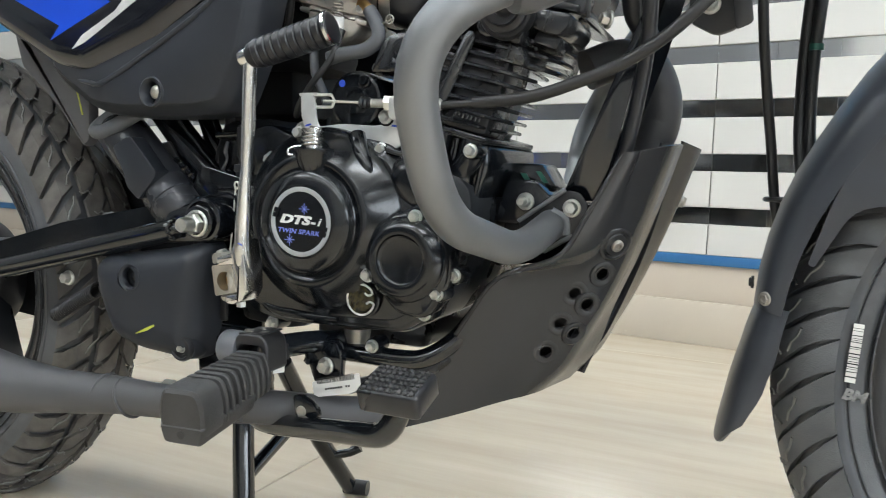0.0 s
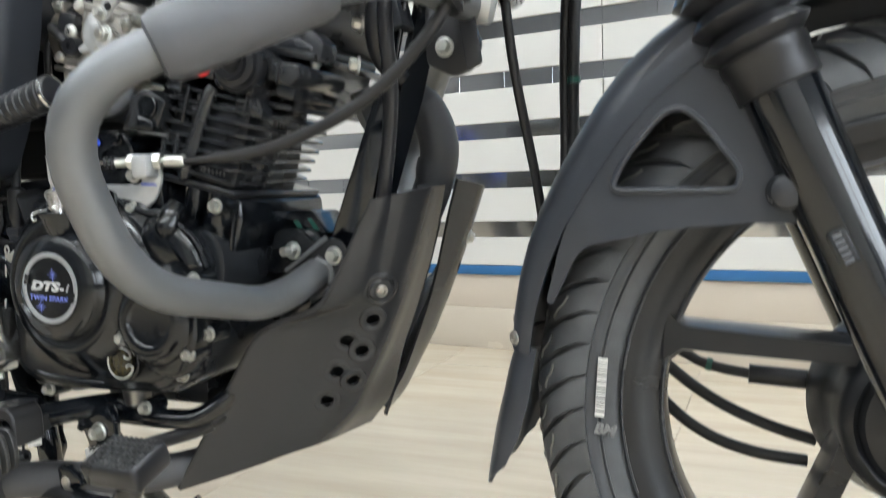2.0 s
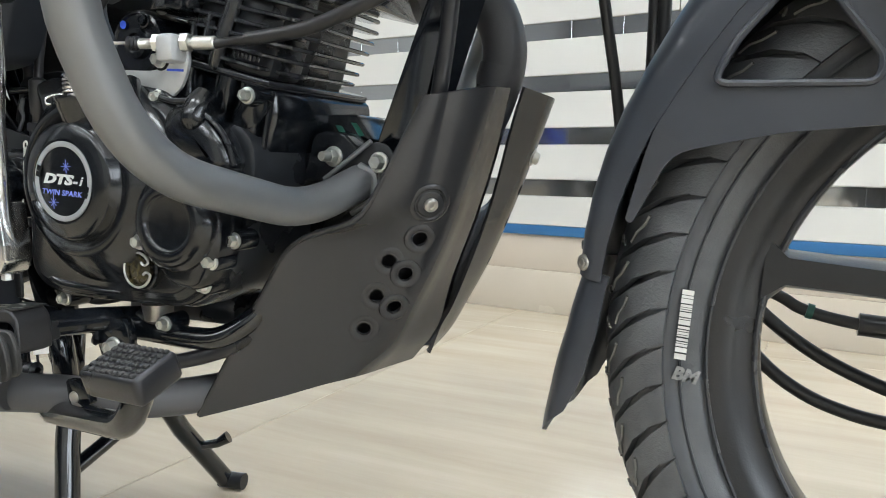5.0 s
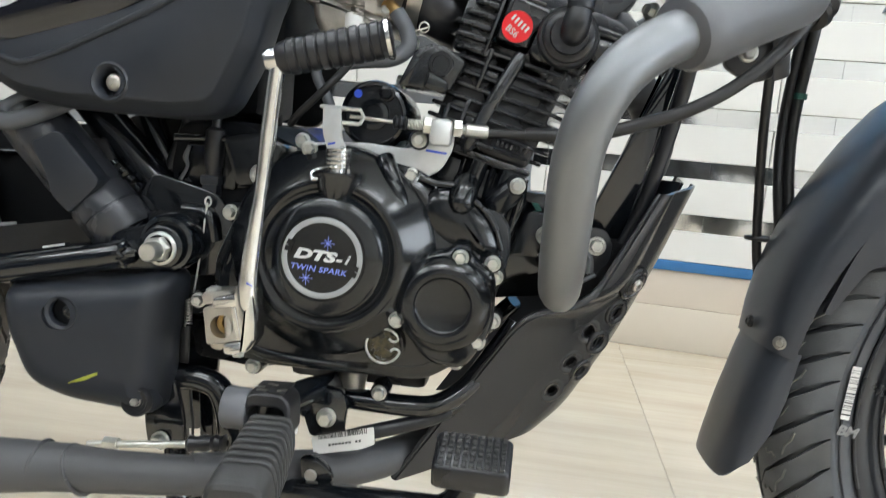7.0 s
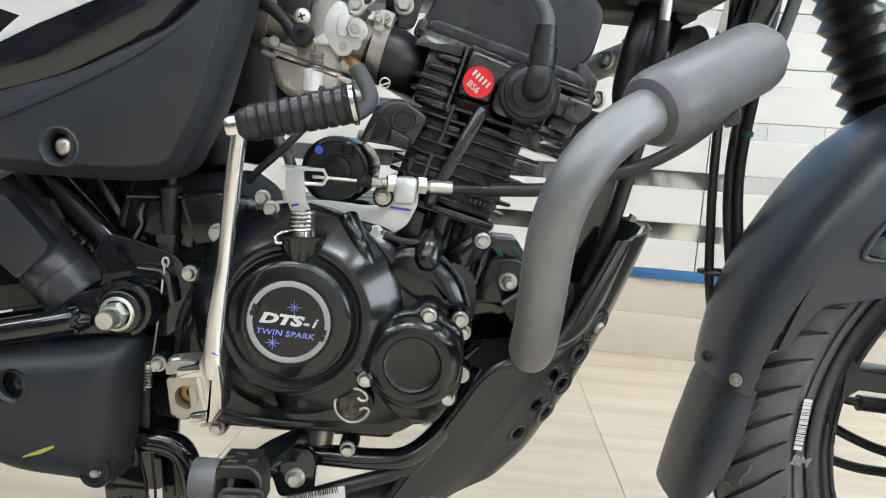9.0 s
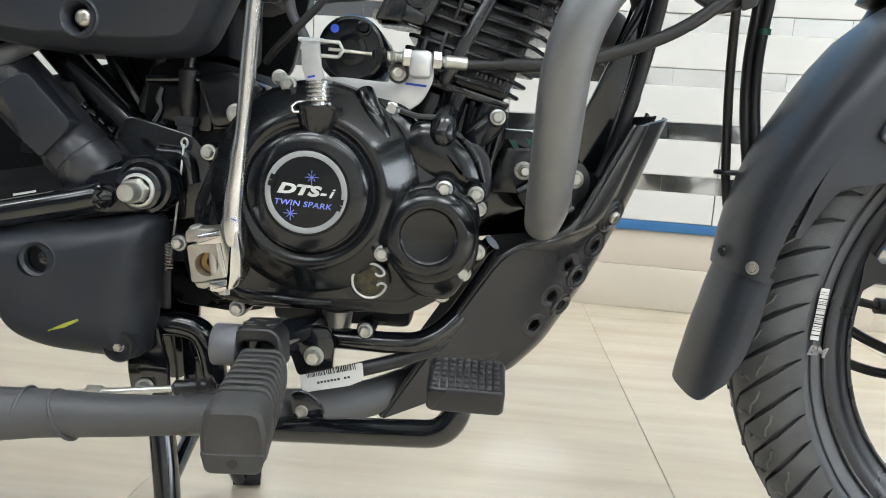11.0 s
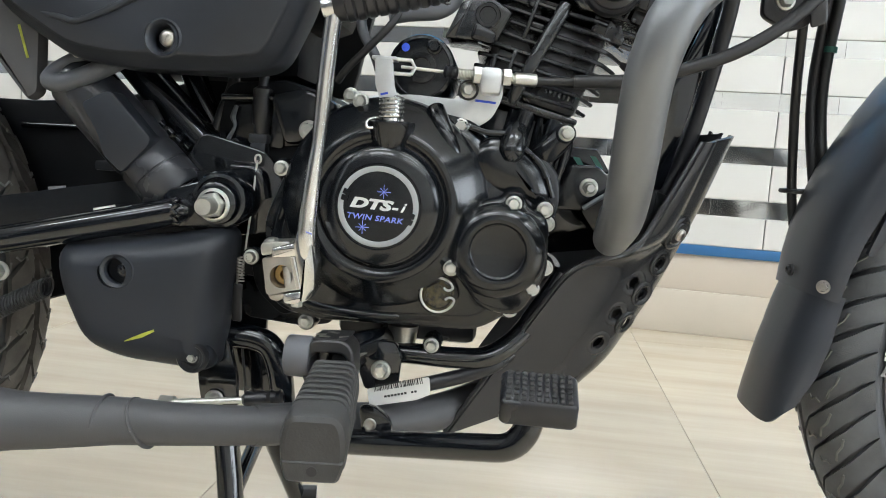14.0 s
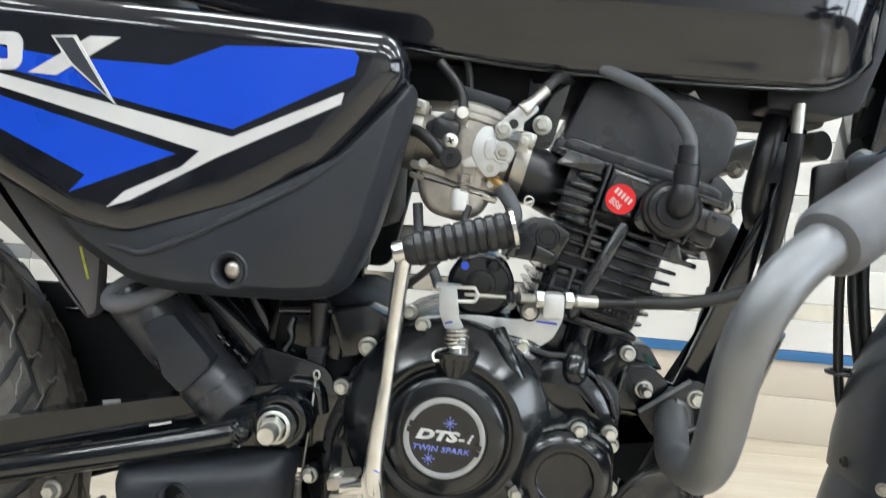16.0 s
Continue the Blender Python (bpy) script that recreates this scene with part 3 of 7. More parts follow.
for k in range(13):
    u = k / 12
    part("cast_mark", block((0.0034, 0.0012, 0.0062), Matrix.Translation((0.609 + 0.027 * u, -0.0035, 0.168 + 0.055 * u)) @ pose(0, 0, 0, 0, -64, 0), 0.0004, 1), M_RIM, front_wheel, smooth=0)
bm = block((0.0080, 0.050, 0.0004), on_tyre(0.2477, 175.6, 0, 0.0486), 0)
part("barcode_label", bm, M_LABEL, front_wheel, "long white barcode label", smooth=0)
bm = bmesh.new()
random.seed(4)
pos = -0.0215
while pos < 0.0205:
    w = random.choice((0.0004, 0.0007, 0.0011))
    block((0.0081, w, 0.0002), on_tyre(0.2477, 175.6, 0, 0.0490) @ pose(0, pos + w / 2, 0), 0, bm=bm)
    pos += w + random.choice((0.0011, 0.0019, 0.0034))
part("barcode_bars", bm, M_INK_AND_SHADE, front_wheel, "printed bars", smooth=0)
lettering("BM", 0.0130, on_tyre(0.2455, 184.0, 0, 0.0487) @ pose(0, 0, 0, 0, 0, 168), front_wheel, M_FADED, 0.2, "faded stencilled letters", 0.0006)

# front fender: a crown swept over the wheel, a flap below it and side plates to the fork
FX, FZ = 0.712, 0.290
FEND = ((12, 0.330), (25, 0.342), (40, 0.355), (54, 0.375), (75, 0.388), (95, 0.383), (120, 0.371), (140, 0.366))


def fender_rows(table, widths, depths, n=26, sec=17, r_off=0.0):
    rows = []
    for i in range(n):
        t = table[0][0] + (table[-1][0] - table[0][0]) * i / (n - 1)
        r = float(np.interp(t, [a for a, _ in table], [b for _, b in table])) + r_off
        w = float(np.interp(i / (n - 1), np.linspace(0, 1, len(widths)), widths))
        depth = float(np.interp(i / (n - 1), np.linspace(0, 1, len(depths)), depths))
        row = []
        for j in range(sec):
            f = math.pi * (j / (sec - 1) - 0.5)
            yy = w * math.copysign(abs(math.sin(f)) ** 0.72, f)
            rr = r - depth * (1 - abs(math.cos(f)) ** 0.62)
            a = radians(180 - t)
            row.append((FX + rr * math.cos(a), YF + yy, FZ + rr * math.sin(a)))
        rows.append(row)
    return rows


fender = part("front_fender", patch(fender_rows(FEND, (0.058, 0.072, 0.078, 0.080, 0.078, 0.07, 0.062), (0.020, 0.030, 0.042, 0.046, 0.046, 0.044, 0.040)), -0.003), M_FENDER, bike, "dark grey plastic front fender with fork braces")
FLAP = ((-9.5, 0.355), (-4, 0.345), (4, 0.334), (13, 0.327))
flap_rows = fender_rows(FLAP, (0.054, 0.056, 0.057, 0.056), (0.025, 0.027, 0.027, 0.022), 14)
for i in range(5):
    # the lower corners of the flap are rounded off
    for j, (x, y, z) in enumerate(flap_rows[i]):
        turn = radians(4.0 * (1 - i / 5) * max(0.0, abs(j / 8 - 1) - 0.45) ** 1.6 * 2.2)
        dx, dz = x - FX, z - FZ
        flap_rows[i][j] = (FX + dx * math.cos(turn) + dz * math.sin(turn), y, FZ - dx * math.sin(turn) + dz * math.cos(turn))
part("mud_flap", patch(flap_rows, -0.003), M_FENDER, fender, "lower mud flap")
brace = fillet([(0.540, 0.612), (0.508, 0.581), (0.469, 0.516), (0.440, 0.4535), (0.425, 0.400), (0.430, 0.398), (0.455, 0.446), (0.520, 0.459), (0.585, 0.464), (0.622, 0.462), (0.630, 0.492), (0.600, 0.545), (0.585, 0.598), (0.572, 0.625)], 0.014)
hole = fillet([(0.479, 0.490), (0.492, 0.516), (0.520, 0.548), (0.534, 0.550), (0.546, 0.540), (0.574, 0.502), (0.571, 0.488)], 0.010)
for s, nm in ((-1, "near"), (1, "far")):
    bm = holed(brace, [hole], 0.0, 1.0, 2)
    for v in bm.verts:
        t = math.degrees(math.atan2(v.co.z - FZ, FX - v.co.x))
        v.co.y = YF + s * (float(np.interp(t, [12, 33, 54, 75, 180], [0.0585, 0.0722, 0.0780, 0.0795, 0.0795])) - 0.0042 + 0.0054 * v.co.y)
    ob = part("fork_brace", bm, M_FENDER, fender, "side brace with a three-cornered opening", smooth=30)
    bv = ob.modifiers.new("rim", "BEVEL")
    bv.width, bv.segments, bv.limit_method, bv.angle_limit = 0.0022, 3, "ANGLE", radians(50)
    part("brace_rim", sweep([(x, YF + s * 0.0785, z) for x, z in hole + hole[:1]], 0.0026, 8), M_FENDER, fender)
bolt(fender, 0, 0, 0, SCREW_FENDER, m=along((0.3955, -0.033, 0.3675), (0.36, -0.078, 0.3675)))
bolt(fender, 0, 0, 0, SCREW_DARK, m=along((0.3850, 0.018, 0.375), (0.34, 0.014, 0.375)))

# fork
FK0, FK1 = Vector((0.588, 0, 0.583)), Vector((0.470, 0, 0.846))
FDIR = (FK1 - FK0).normalized()
for s in (-1, 1):
    y = YF + s * 0.083
    low = Vector((AX - 0.008, y, AZ - 0.005))
    top = Vector((FK0.x, y, FK0.z))
    leg = part("fork_leg", sweep([low, low + (top - low) * 0.12, low + (top - low) * 0.3, top - FDIR * 0.03, top], [0.021, 0.025, 0.0255, 0.0265, 0.0265], 28), M_GLOSS, bike, "gloss black lower fork leg")
    part("dust_seal", turned([(0.0265, 0), (0.0295, 0.001), (0.0295, 0.020), (0.031, 0.022), (0.031, 0.030), (0.027, 0.033)], along(top - FDIR * 0.028, top + FDIR), 32), M_DARKSTEEL, leg, "bright-edged metal seal ring")
    prof, n = [(0.024, -0.002)], 15
    for k in range(n):
        h0 = k * 0.0200
        big = 0.0385 - 0.0004 * k
        prof += [(0.0275, h0), (big * 0.975, h0 + 0.0088), (big, h0 + 0.0100), (big * 0.975, h0 + 0.0112)]
    prof += [(0.0275, n * 0.0200), (0.022, n * 0.0200 + 0.01)]
    part("fork_boot", turned(prof, along(top + FDIR * 0.002, top + FDIR), 36), M_RUBBER, leg, "ribbed black rubber fork boot", smooth=50)
    bm = slab(fillet([(-0.014, -0.0065), (0.014, -0.0065), (0.014, 0.0065), (-0.014, 0.0065)], 0.005), -0.0015, 0.0, 0.001, m=Matrix.Translation((0.636, y - 0.0258, 0.4475)) @ pose(0, 0, 0, 0, 65, 0))
    if s < 0:
        plate = part("fork_plate", bm, M_GLOSS, leg, "small raised plate")
        bm = bmesh.new()
        for k in range(5):
            block((0.0028, 0.0006, 0.0060), Matrix.Translation((0.636, y - 0.0278, 0.4475)) @ pose(0, 0, 0, 0, 65, 0) @ pose(-0.009 + 0.0045 * k, 0, 0), 0, bm=bm)
        part("raised_bars", bm, M_SLEEVE, leg, smooth=0)
    part("fork_bolt", turned([(0, 0), (0.0140, 0), (0.0130, 0.012), (0.0110, 0.018), (0.006, 0.021), (0, 0.021)], Matrix.Translation((0.6035, YF + s * 0.080, 0.4860)) @ pose(0, 0, 0, 90 if s < 0 else -90), 28), M_SATIN, leg, "round black bolt cap")
    part("fork_tube", sweep([top + FDIR * 0.28, top + FDIR * 0.36], 0.016, 20), M_CHROME, leg)
part("lower_yoke", slab(fillet([(0.400, 0.860), (0.520, 0.835), (0.525, 0.800), (0.405, 0.822)], 0.01), YC - 0.12, YC + 0.12, 0.004), M_CAST, bike, "black lower fork yoke")

# cables that loop down behind the fender and run through the front wheel
for name, pts, r in (("speedometer_cable", [(0.373, 0.010, 0.80), (0.3733, 0.0243, 0.7226), (0.3780, 0.0445, 0.6175), (0.3906, 0.0698, 0.5118), (0.4080, 0.0799, 0.4067), (0.450, 0.09, 0.362), (0.520, 0.09, 0.337), (0.544, 0.09, 0.325), (0.583, 0.09, 0.317), (0.642, 0.09, 0.313)], 0.0048),
                     ("brake_cable", [(0.440, 0.080, 0.86), (0.4368, 0.0836, 0.7489), (0.4286, 0.0899, 0.6487), (0.4248, 0.0963, 0.5549), (0.4303, 0.0824, 0.4688), (0.455, 0.088, 0.38), (0.510, 0.09, 0.323), (0.553, 0.09, 0.291), (0.599, 0.09, 0.270), (0.639, 0.09, 0.259)], 0.0056),
                     ("brake_cable", [(0.430, 0.082, 0.86), (0.4270, 0.0876, 0.7489), (0.4190, 0.0939, 0.6487), (0.4160, 0.1003, 0.5549), (0.4215, 0.0864, 0.4688), (0.450, 0.088, 0.36), (0.506, 0.09, 0.289), (0.543, 0.09, 0.259), (0.585, 0.09, 0.244), (0.632, 0.09, 0.239)], 0.0056)):
    c = part(name, sweep(glide(pts, 8), r, 12), M_CABLE, bike, "thin black sheathed cable")
part("cable_ring", sweep([(0.412 + 0.022 * math.cos(a), 0.083 + 0.014 * math.sin(a), 0.450) for a in (k * math.pi / 8 for k in range(17))], 0.0026, 8), M_DARKSTEEL, bike, "black wire cable guide")
part("cable_sleeve", sweep([(0.583, 0.09, 0.317), (0.655, 0.09, 0.3125)], 0.009, 12), M_RUBBER, bike, "ribbed rubber cable sleeve")
part("cable_band", sweep([(0.546, 0.09, 0.3246), (0.551, 0.09, 0.3234)], 0.0062, 12), M_GREEN_TAPE_REFLECTION, bike, "green cable band")
part("cable_band", sweep([(0.4264, 0.0934, 0.600), (0.4262, 0.0938, 0.594)], 0.0068, 12), M_GREEN_TAPE_REFLECTION, bike, "green cable band")

# frame
part("down_tube", sweep([(0.348, YC - 0.012, 0.86), (0.330, YC - 0.012, 0.76), (0.282, YC - 0.012, 0.585), (0.235, YC - 0.012, 0.45)], 0.0145, 4, flat=1.35, up=(0, 1, 0)), M_GLOSS, bike, "black steel down tube", smooth=20)
part("gusset", slab(fillet([(0.2090, 0.4440), (0.2480, 0.4440), (0.2660, 0.5200), (0.2828, 0.6000), (0.3010, 0.6800), (0.2714, 0.6000), (0.2394, 0.5200)], 0.003), -0.016, -0.006, 0.0015), M_GLOSS, bike, "black tapered gusset plate on the down tube")
part("breather_pipe", sweep(glide([(0.2905, -0.044, 0.680), (0.288, -0.038, 0.63), (0.284, -0.024, 0.575), (0.268, -0.014, 0.49), (0.250, -0.012, 0.44)]), 0.0068, 12), M_RUBBER, bike, "rubber hose along the frame")
part("head_shroud", slab(fillet([(0.264, 0.730), (0.264, 0.701), (0.330, 0.696), (0.346, 0.702), (0.364, 0.760), (0.385, 0.82), (0.372, 0.86), (0.340, 0.80), (0.325, 0.745), (0.300, 0.732)], 0.006), YC - 0.075, YC + 0.075, 0.004), M_PLASTIC, bike, "black plastic shroud below the tank")
part("head_gusset", slab(fillet([(0.365, 0.66), (0.385, 0.665), (0.43, 0.79), (0.445, 0.86), (0.41, 0.86), (0.385, 0.77)], 0.008), YC - 0.05, YC + 0.03, 0.003), M_GLOSS, bike, "black steering head bracket")
part("cable_ferrule", sweep([(0.291, -0.043, 0.705), (0.2905, -0.044, 0.688), (0.290, -0.044, 0.676)], [0.0055, 0.0055, 0.0045], 12), M_ZINC, bike, "zinc cable ferrule")
part("cable_ferrule", sweep([(0.3730, 0.022, 0.735), (0.3745, 0.032, 0.690)], [0.006, 0.0045], 12), M_WHITEZINC, bike, "zinc cable ferrule")
part("harness", sweep(glide([(0.30, 0.02, 0.72), (0.283, -0.01, 0.69), (0.272, -0.02, 0.655), (0.27, -0.01, 0.62), (0.28, 0.01, 0.60)]), 0.011, 10), M_RUBBER, bike, "taped wiring harness")
part("relay", block((0.026, 0.03, 0.036), pose(0.282, -0.01, 0.655, 0, -14, 0), 0.003), M_PLASTIC, bike, "black plug connector")
bolt(bike, 0.252, -0.03, 0.648, BOLT_10, m=along((0.252, -0.01, 0.648), (0.22, -0.04, 0.655)))
bolt(bike, 0.245, -0.03, 0.612, BOLT_10, m=along((0.247, -0.01, 0.612), (0.21, -0.04, 0.618)))

# horn clamp where the guard meets the frame
cl = part("guard_clamp", slab(fillet([(0.318, 0.655), (0.352, 0.662), (0.368, 0.62), (0.360, 0.598), (0.342, 0.592), (0.318, 0.605)], 0.006), -0.022, -0.010, 0.002), M_DARKSTEEL, bike, "grey folded steel clamp")
part("clamp_cup", turned([(0.0, 0), (0.013, 0), (0.0165, 0.004), (0.0165, 0.026), (0.013, 0.030), (0, 0.030)], along((0.352, -0.02, 0.657), (0.420, 0.0, 0.640)), 24), M_WHITEZINC, cl, "pale metal cup")
bolt(cl, 0.336, -0.022, 0.618, BOLT_10)
bolt(cl, 0.357, -0.022, 0.640, BOLT_8)
part("clamp_leaf", slab(fillet([(0.350, 0.650), (0.365, 0.648), (0.372, 0.600), (0.358, 0.594)], 0.004), -0.03, -0.027, 0.001), M_SKID, cl, "thin black plate")

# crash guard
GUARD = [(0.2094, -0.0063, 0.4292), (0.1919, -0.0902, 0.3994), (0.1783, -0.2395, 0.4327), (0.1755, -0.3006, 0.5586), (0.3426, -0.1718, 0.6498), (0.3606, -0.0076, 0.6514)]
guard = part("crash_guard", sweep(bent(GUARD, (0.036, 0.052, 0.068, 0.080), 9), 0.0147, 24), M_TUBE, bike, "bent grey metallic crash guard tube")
g3, g4 = Vector(GUARD[3]), Vector(GUARD[4])
a, b = g3.lerp(g4, 0.325), g3.lerp(g4, 0.84)
d = (b - a).normalized()
sl = [a - d * 0.002, a, a + d * 0.006, a + d * 0.012, a + (b - a) * 0.5, b - d * 0.012, b - d * 0.006, b, b + d * 0.002]
part("sleeve", sweep(sl, [0.0150, 0.0205, 0.0233, 0.0241, 0.0238, 0.0241, 0.0233, 0.0205, 0.0150], 32), M_SLEEVE, guard, "thick satin grey plastic sleeve")
for u in (0.16, 0.9):
    p = a + (b - a) * u
    part("sleeve_screw", turned([(0, 0), (0.0035, 0), (0.003, 0.0015), (0, 0.0015)], along(p + Vector((0.004, -0.012, -0.0190)), p + Vector((0.006, -0.02, -0.034))), 12), M_DARKSTEEL, guard)
part("cable_grommet", turned([(0.0135, -0.011), (0.0195, -0.011), (0.0215, -0.007), (0.0185, -0.002), (0.0215, 0.003), (0.0205, 0.008), (0.0135, 0.010)], along((0.360, -0.083, 0.650), (0.390, -0.062, 0.70)), 24), M_RUBBER, guard, "ribbed rubber grommet")
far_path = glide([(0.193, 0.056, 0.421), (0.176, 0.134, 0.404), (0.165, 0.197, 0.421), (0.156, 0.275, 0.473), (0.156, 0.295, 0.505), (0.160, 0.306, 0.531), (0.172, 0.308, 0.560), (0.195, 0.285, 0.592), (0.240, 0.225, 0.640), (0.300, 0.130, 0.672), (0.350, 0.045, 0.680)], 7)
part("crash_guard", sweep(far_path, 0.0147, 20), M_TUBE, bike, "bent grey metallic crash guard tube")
lug = fillet([(0.1720, 0.4215), (0.2190, 0.4545), (0.2320, 0.4525), (0.2400, 0.4400), (0.2380, 0.4240), (0.2260, 0.4110), (0.1990, 0.3945), (0.1880, 0.4000)], 0.005)
lg = part("guard_bracket", slab(lug, -0.0325, -0.0285, 0.0012), M_SKID, guard, "flat black mounting plate")
for p, q in (((0.1740, 0.4232), (0.2185, 0.4545)), ((0.2000, 0.3955), (0.2265, 0.4118))):
    part("bracket_flange", sweep([(p[0], -0.0350, p[1]), (q[0], -0.0350, q[1])], 0.0022, 8), M_TUBE, lg, "bare folded edge of the plate")
bolt(lg, 0.2248, -0.0325, 0.4376, BOLT_10)
part("weld", sweep(glide([(0.206, -0.033, 0.434), (0.219, -0.031, 0.427), (0.221, -0.032, 0.412)]), 0.0042, 8), M_TUBE, guard)

# skid plates
SIDE = bent([(0.2735, -0.045, 0.489), (0.2245, -0.058, 0.3925), (0.1655, -0.0705, 0.374), (0.065, -0.070, 0.213)], (0.016, 0.022), 6)
CORNER = glide([(0.306, -0.012, 0.498), (0.281, -0.002, 0.419), (0.2485, -0.002, 0.344), (0.2225, -0.002, 0.300), (0.2055, -0.001, 0.272), (0.184, -0.003, 0.249)], 6)
FRONT = glide([(0.3130, 0.024, 0.5005), (0.2940, 0.040, 0.4451), (0.2725, 0.048, 0.388), (0.2500, 0.054, 0.335), (0.2330, 0.061, 0.2871), (0.2053, 0.066, 0.2521)], 6)


FAR_EDGE = glide([(0.3085, 0.0760, 0.5060), (0.2980, 0.0760, 0.4720), (0.2810, 0.0760, 0.4070), (0.2630, 0.0760, 0.3560), (0.2410, 0.0760, 0.3040), (0.2300, 0.0760, 0.2850), (0.2180, 0.0760, 0.2550)], 6)


def spread(line, u):
    """The point at a share u of a run of points, by its length."""
    run = [0.0]
    for a, b in zip(line, line[1:]):
        run.append(run[-1] + (b - a).length)
    k = max(1, min(len(line) - 1, next((i for i, r in enumerate(run) if r >= u * run[-1] - 1e-9), len(line) - 1)))
    return line[k - 1].lerp(line[k], (u * run[-1] - run[k - 1]) / max(1e-9, run[k] - run[k - 1]))


def skid(name, mirror):
    """A pressed sheet: a side face, a rounded corner and a narrow front face."""
    rows, n = [], 34
    for i in range(n + 1):
        u = i / n
        a, c, f = spread(SIDE, u), spread(CORNER, u), spread(FRONT, u)
        p, q = c + (a - c).normalized() * 0.030, c + (f - c).normalized() * 0.026
        row = [a.lerp(p, k / 7) for k in range(7)] + [(1 - t) ** 2 * p + 2 * t * (1 - t) * (c + (c - (p + q) / 2) * 0.55) + t * t * q for t in (k / 8 for k in range(9))] + [q.lerp(f, k / 3) for k in (1, 2, 3)]
        for k in (1, 2, 3, 4, 5):
            row[k] = row[k] + Vector((0.35, -0.9, 0)).normalized() * 0.0030 * math.sin(math.pi * k / 7)
        if mirror:
            e = spread(FAR_EDGE, u)
            row = row[:-3] + [q.lerp(Vector((e.x - 0.012, 0.125 - e.y, e.z)), k / 3) for k in (1, 2, 3)]
        row = [Vector((r.x + (0.012 if mirror else 0), 2 * 0.0625 - r.y if mirror else r.y, r.z)) for r in row]
        rows.append(row[::-1] if mirror else row)
    return part(name, patch(rows, -0.003), M_SKID, bike, "satin black pressed sheet skid plate with holes"), rows


def on_skid(x, z):
    """The pose on the near skid plate at that x and z, local z pointing outwards."""
    best = min(((i, j) for i in range(1, len(SK) - 1) for j in range(1, 13)), key=lambda q: (SK[q[0]][q[1]][0] - x) ** 2 + (SK[q[0]][q[1]][2] - z) ** 2)
    i, j = best
    nn = (SK[i][j + 1] - SK[i][j - 1]).cross(SK[i + 1][j] - SK[i - 1][j]).normalized()
    nn = nn if nn.y < 0 else -nn
    p = SK[i][j].copy()
    dx, dz = x - p.x, z - p.z
    p = Vector((x, p.y - (nn.x * dx + nn.z * dz) / nn.y, z))
    return along(p, p + nn)


plate, SK = skid("skid_plate", False)
far_plate, FAR = skid("skid_plate", True)
# Dark sheet put in where shade fills the slit between the plates.
brace = []
for i in range(29):
    f = spread(FRONT, i / 34)
    brace.append([f + Vector((-0.011 - 0.004 * abs(w), 0.028 * w - 0.002, 0)) for w in (-1, -0.5, 0, 0.6, 1.2, 1.8, 2.3)])
# Dark sheet added behind the plate so its holes look shaded.
part("hole_shade", patch([[SK[i][j] + Vector((-0.004, 0.017, 0.0)) for j in range(1, 11)] for i in range(3, 32)], -0.002), M_SHADED_BLACK, plate, "dark sheet added for the shade behind the holes")
part("slit_shade", patch(brace, -0.002), M_SHADED_BLACK, bike, "dark sheet added for the shade between the skid plates")
HOLES = ((0.2511, 0.3760), (0.2272, 0.3570), (0.2377, 0.3455), (0.2142, 0.3262), (0.2249, 0.3157), (0.2003, 0.2960))
cutters = bmesh.new()
for hx, hz in HOLES:
    turned([(0, -0.02), (0.0062, -0.02), (0.0062, 0.02), (0, 0.02)], on_skid(hx, hz), 16, cutters)
cut(plate, cutters)
for hx, hz in HOLES:
    part("hole_rim", turned([(0.0060, -0.0025), (0.0066, -0.0002), (0.0076, 0.0006), (0.0096, 0.0012), (0.0116, 0.0014), (0.0130, 0.0008), (0.0136, -0.0004), (0.0136, -0.002), (0.0060, -0.003)], on_skid(hx, hz) @ pose(0, 0, 0.0026), 24), M_SKID, plate)
mb = on_skid(0.2621, 0.4067) @ pose(0, 0, 0.003)
part("washer", turned([(0.004, 0.0), (0.0172, 0.0), (0.0172, 0.0010), (0.0155, 0.0022), (0.0140, 0.0022), (0.0130, 0.0012), (0.0118, 0.0012), (0.0108, 0.0026), (0.0085, 0.0030), (0.004, 0.0030)], mb, 36), M_SKID, plate, "dished black washer")
part("screw", turned([(0.0, 0.002), (0.0060, 0.002), (0.0058, 0.0050), (0.0046, 0.0062), (0.0028, 0.0062), (0.0024, 0.004), (0, 0.004)], mb, 20), M_STEEL, plate, "socket screw")
part("lip", sweep([r[0] + Vector((-0.0012, 0.001, 0)) for r in SK], 0.0026, 8), M_SKID, plate)
poses = []
for i in (7, 11, 15, 20):
    p = FAR[i][5]
    nn = (FAR[i][6] - FAR[i][4]).cross(FAR[i + 1][5] - FAR[i - 1][5]).normalized()
    poses.append(along(p, p + (nn if nn.x > 0 else -nn)))
cutters = bmesh.new()
for m in poses[1:]:
    turned([(0, -0.02), (0.0058, -0.02), (0.0058, 0.02), (0, 0.02)], m, 16, cutters)
cut(far_plate, cutters)
part("screw", turned([(0.0, 0.0), (0.0090, 0.0), (0.0090, 0.003), (0.0060, 0.004), (0.0058, 0.0075), (0.0046, 0.0085), (0, 0.0085)], poses[0], 20), M_STEEL, far_plate, "socket screw")

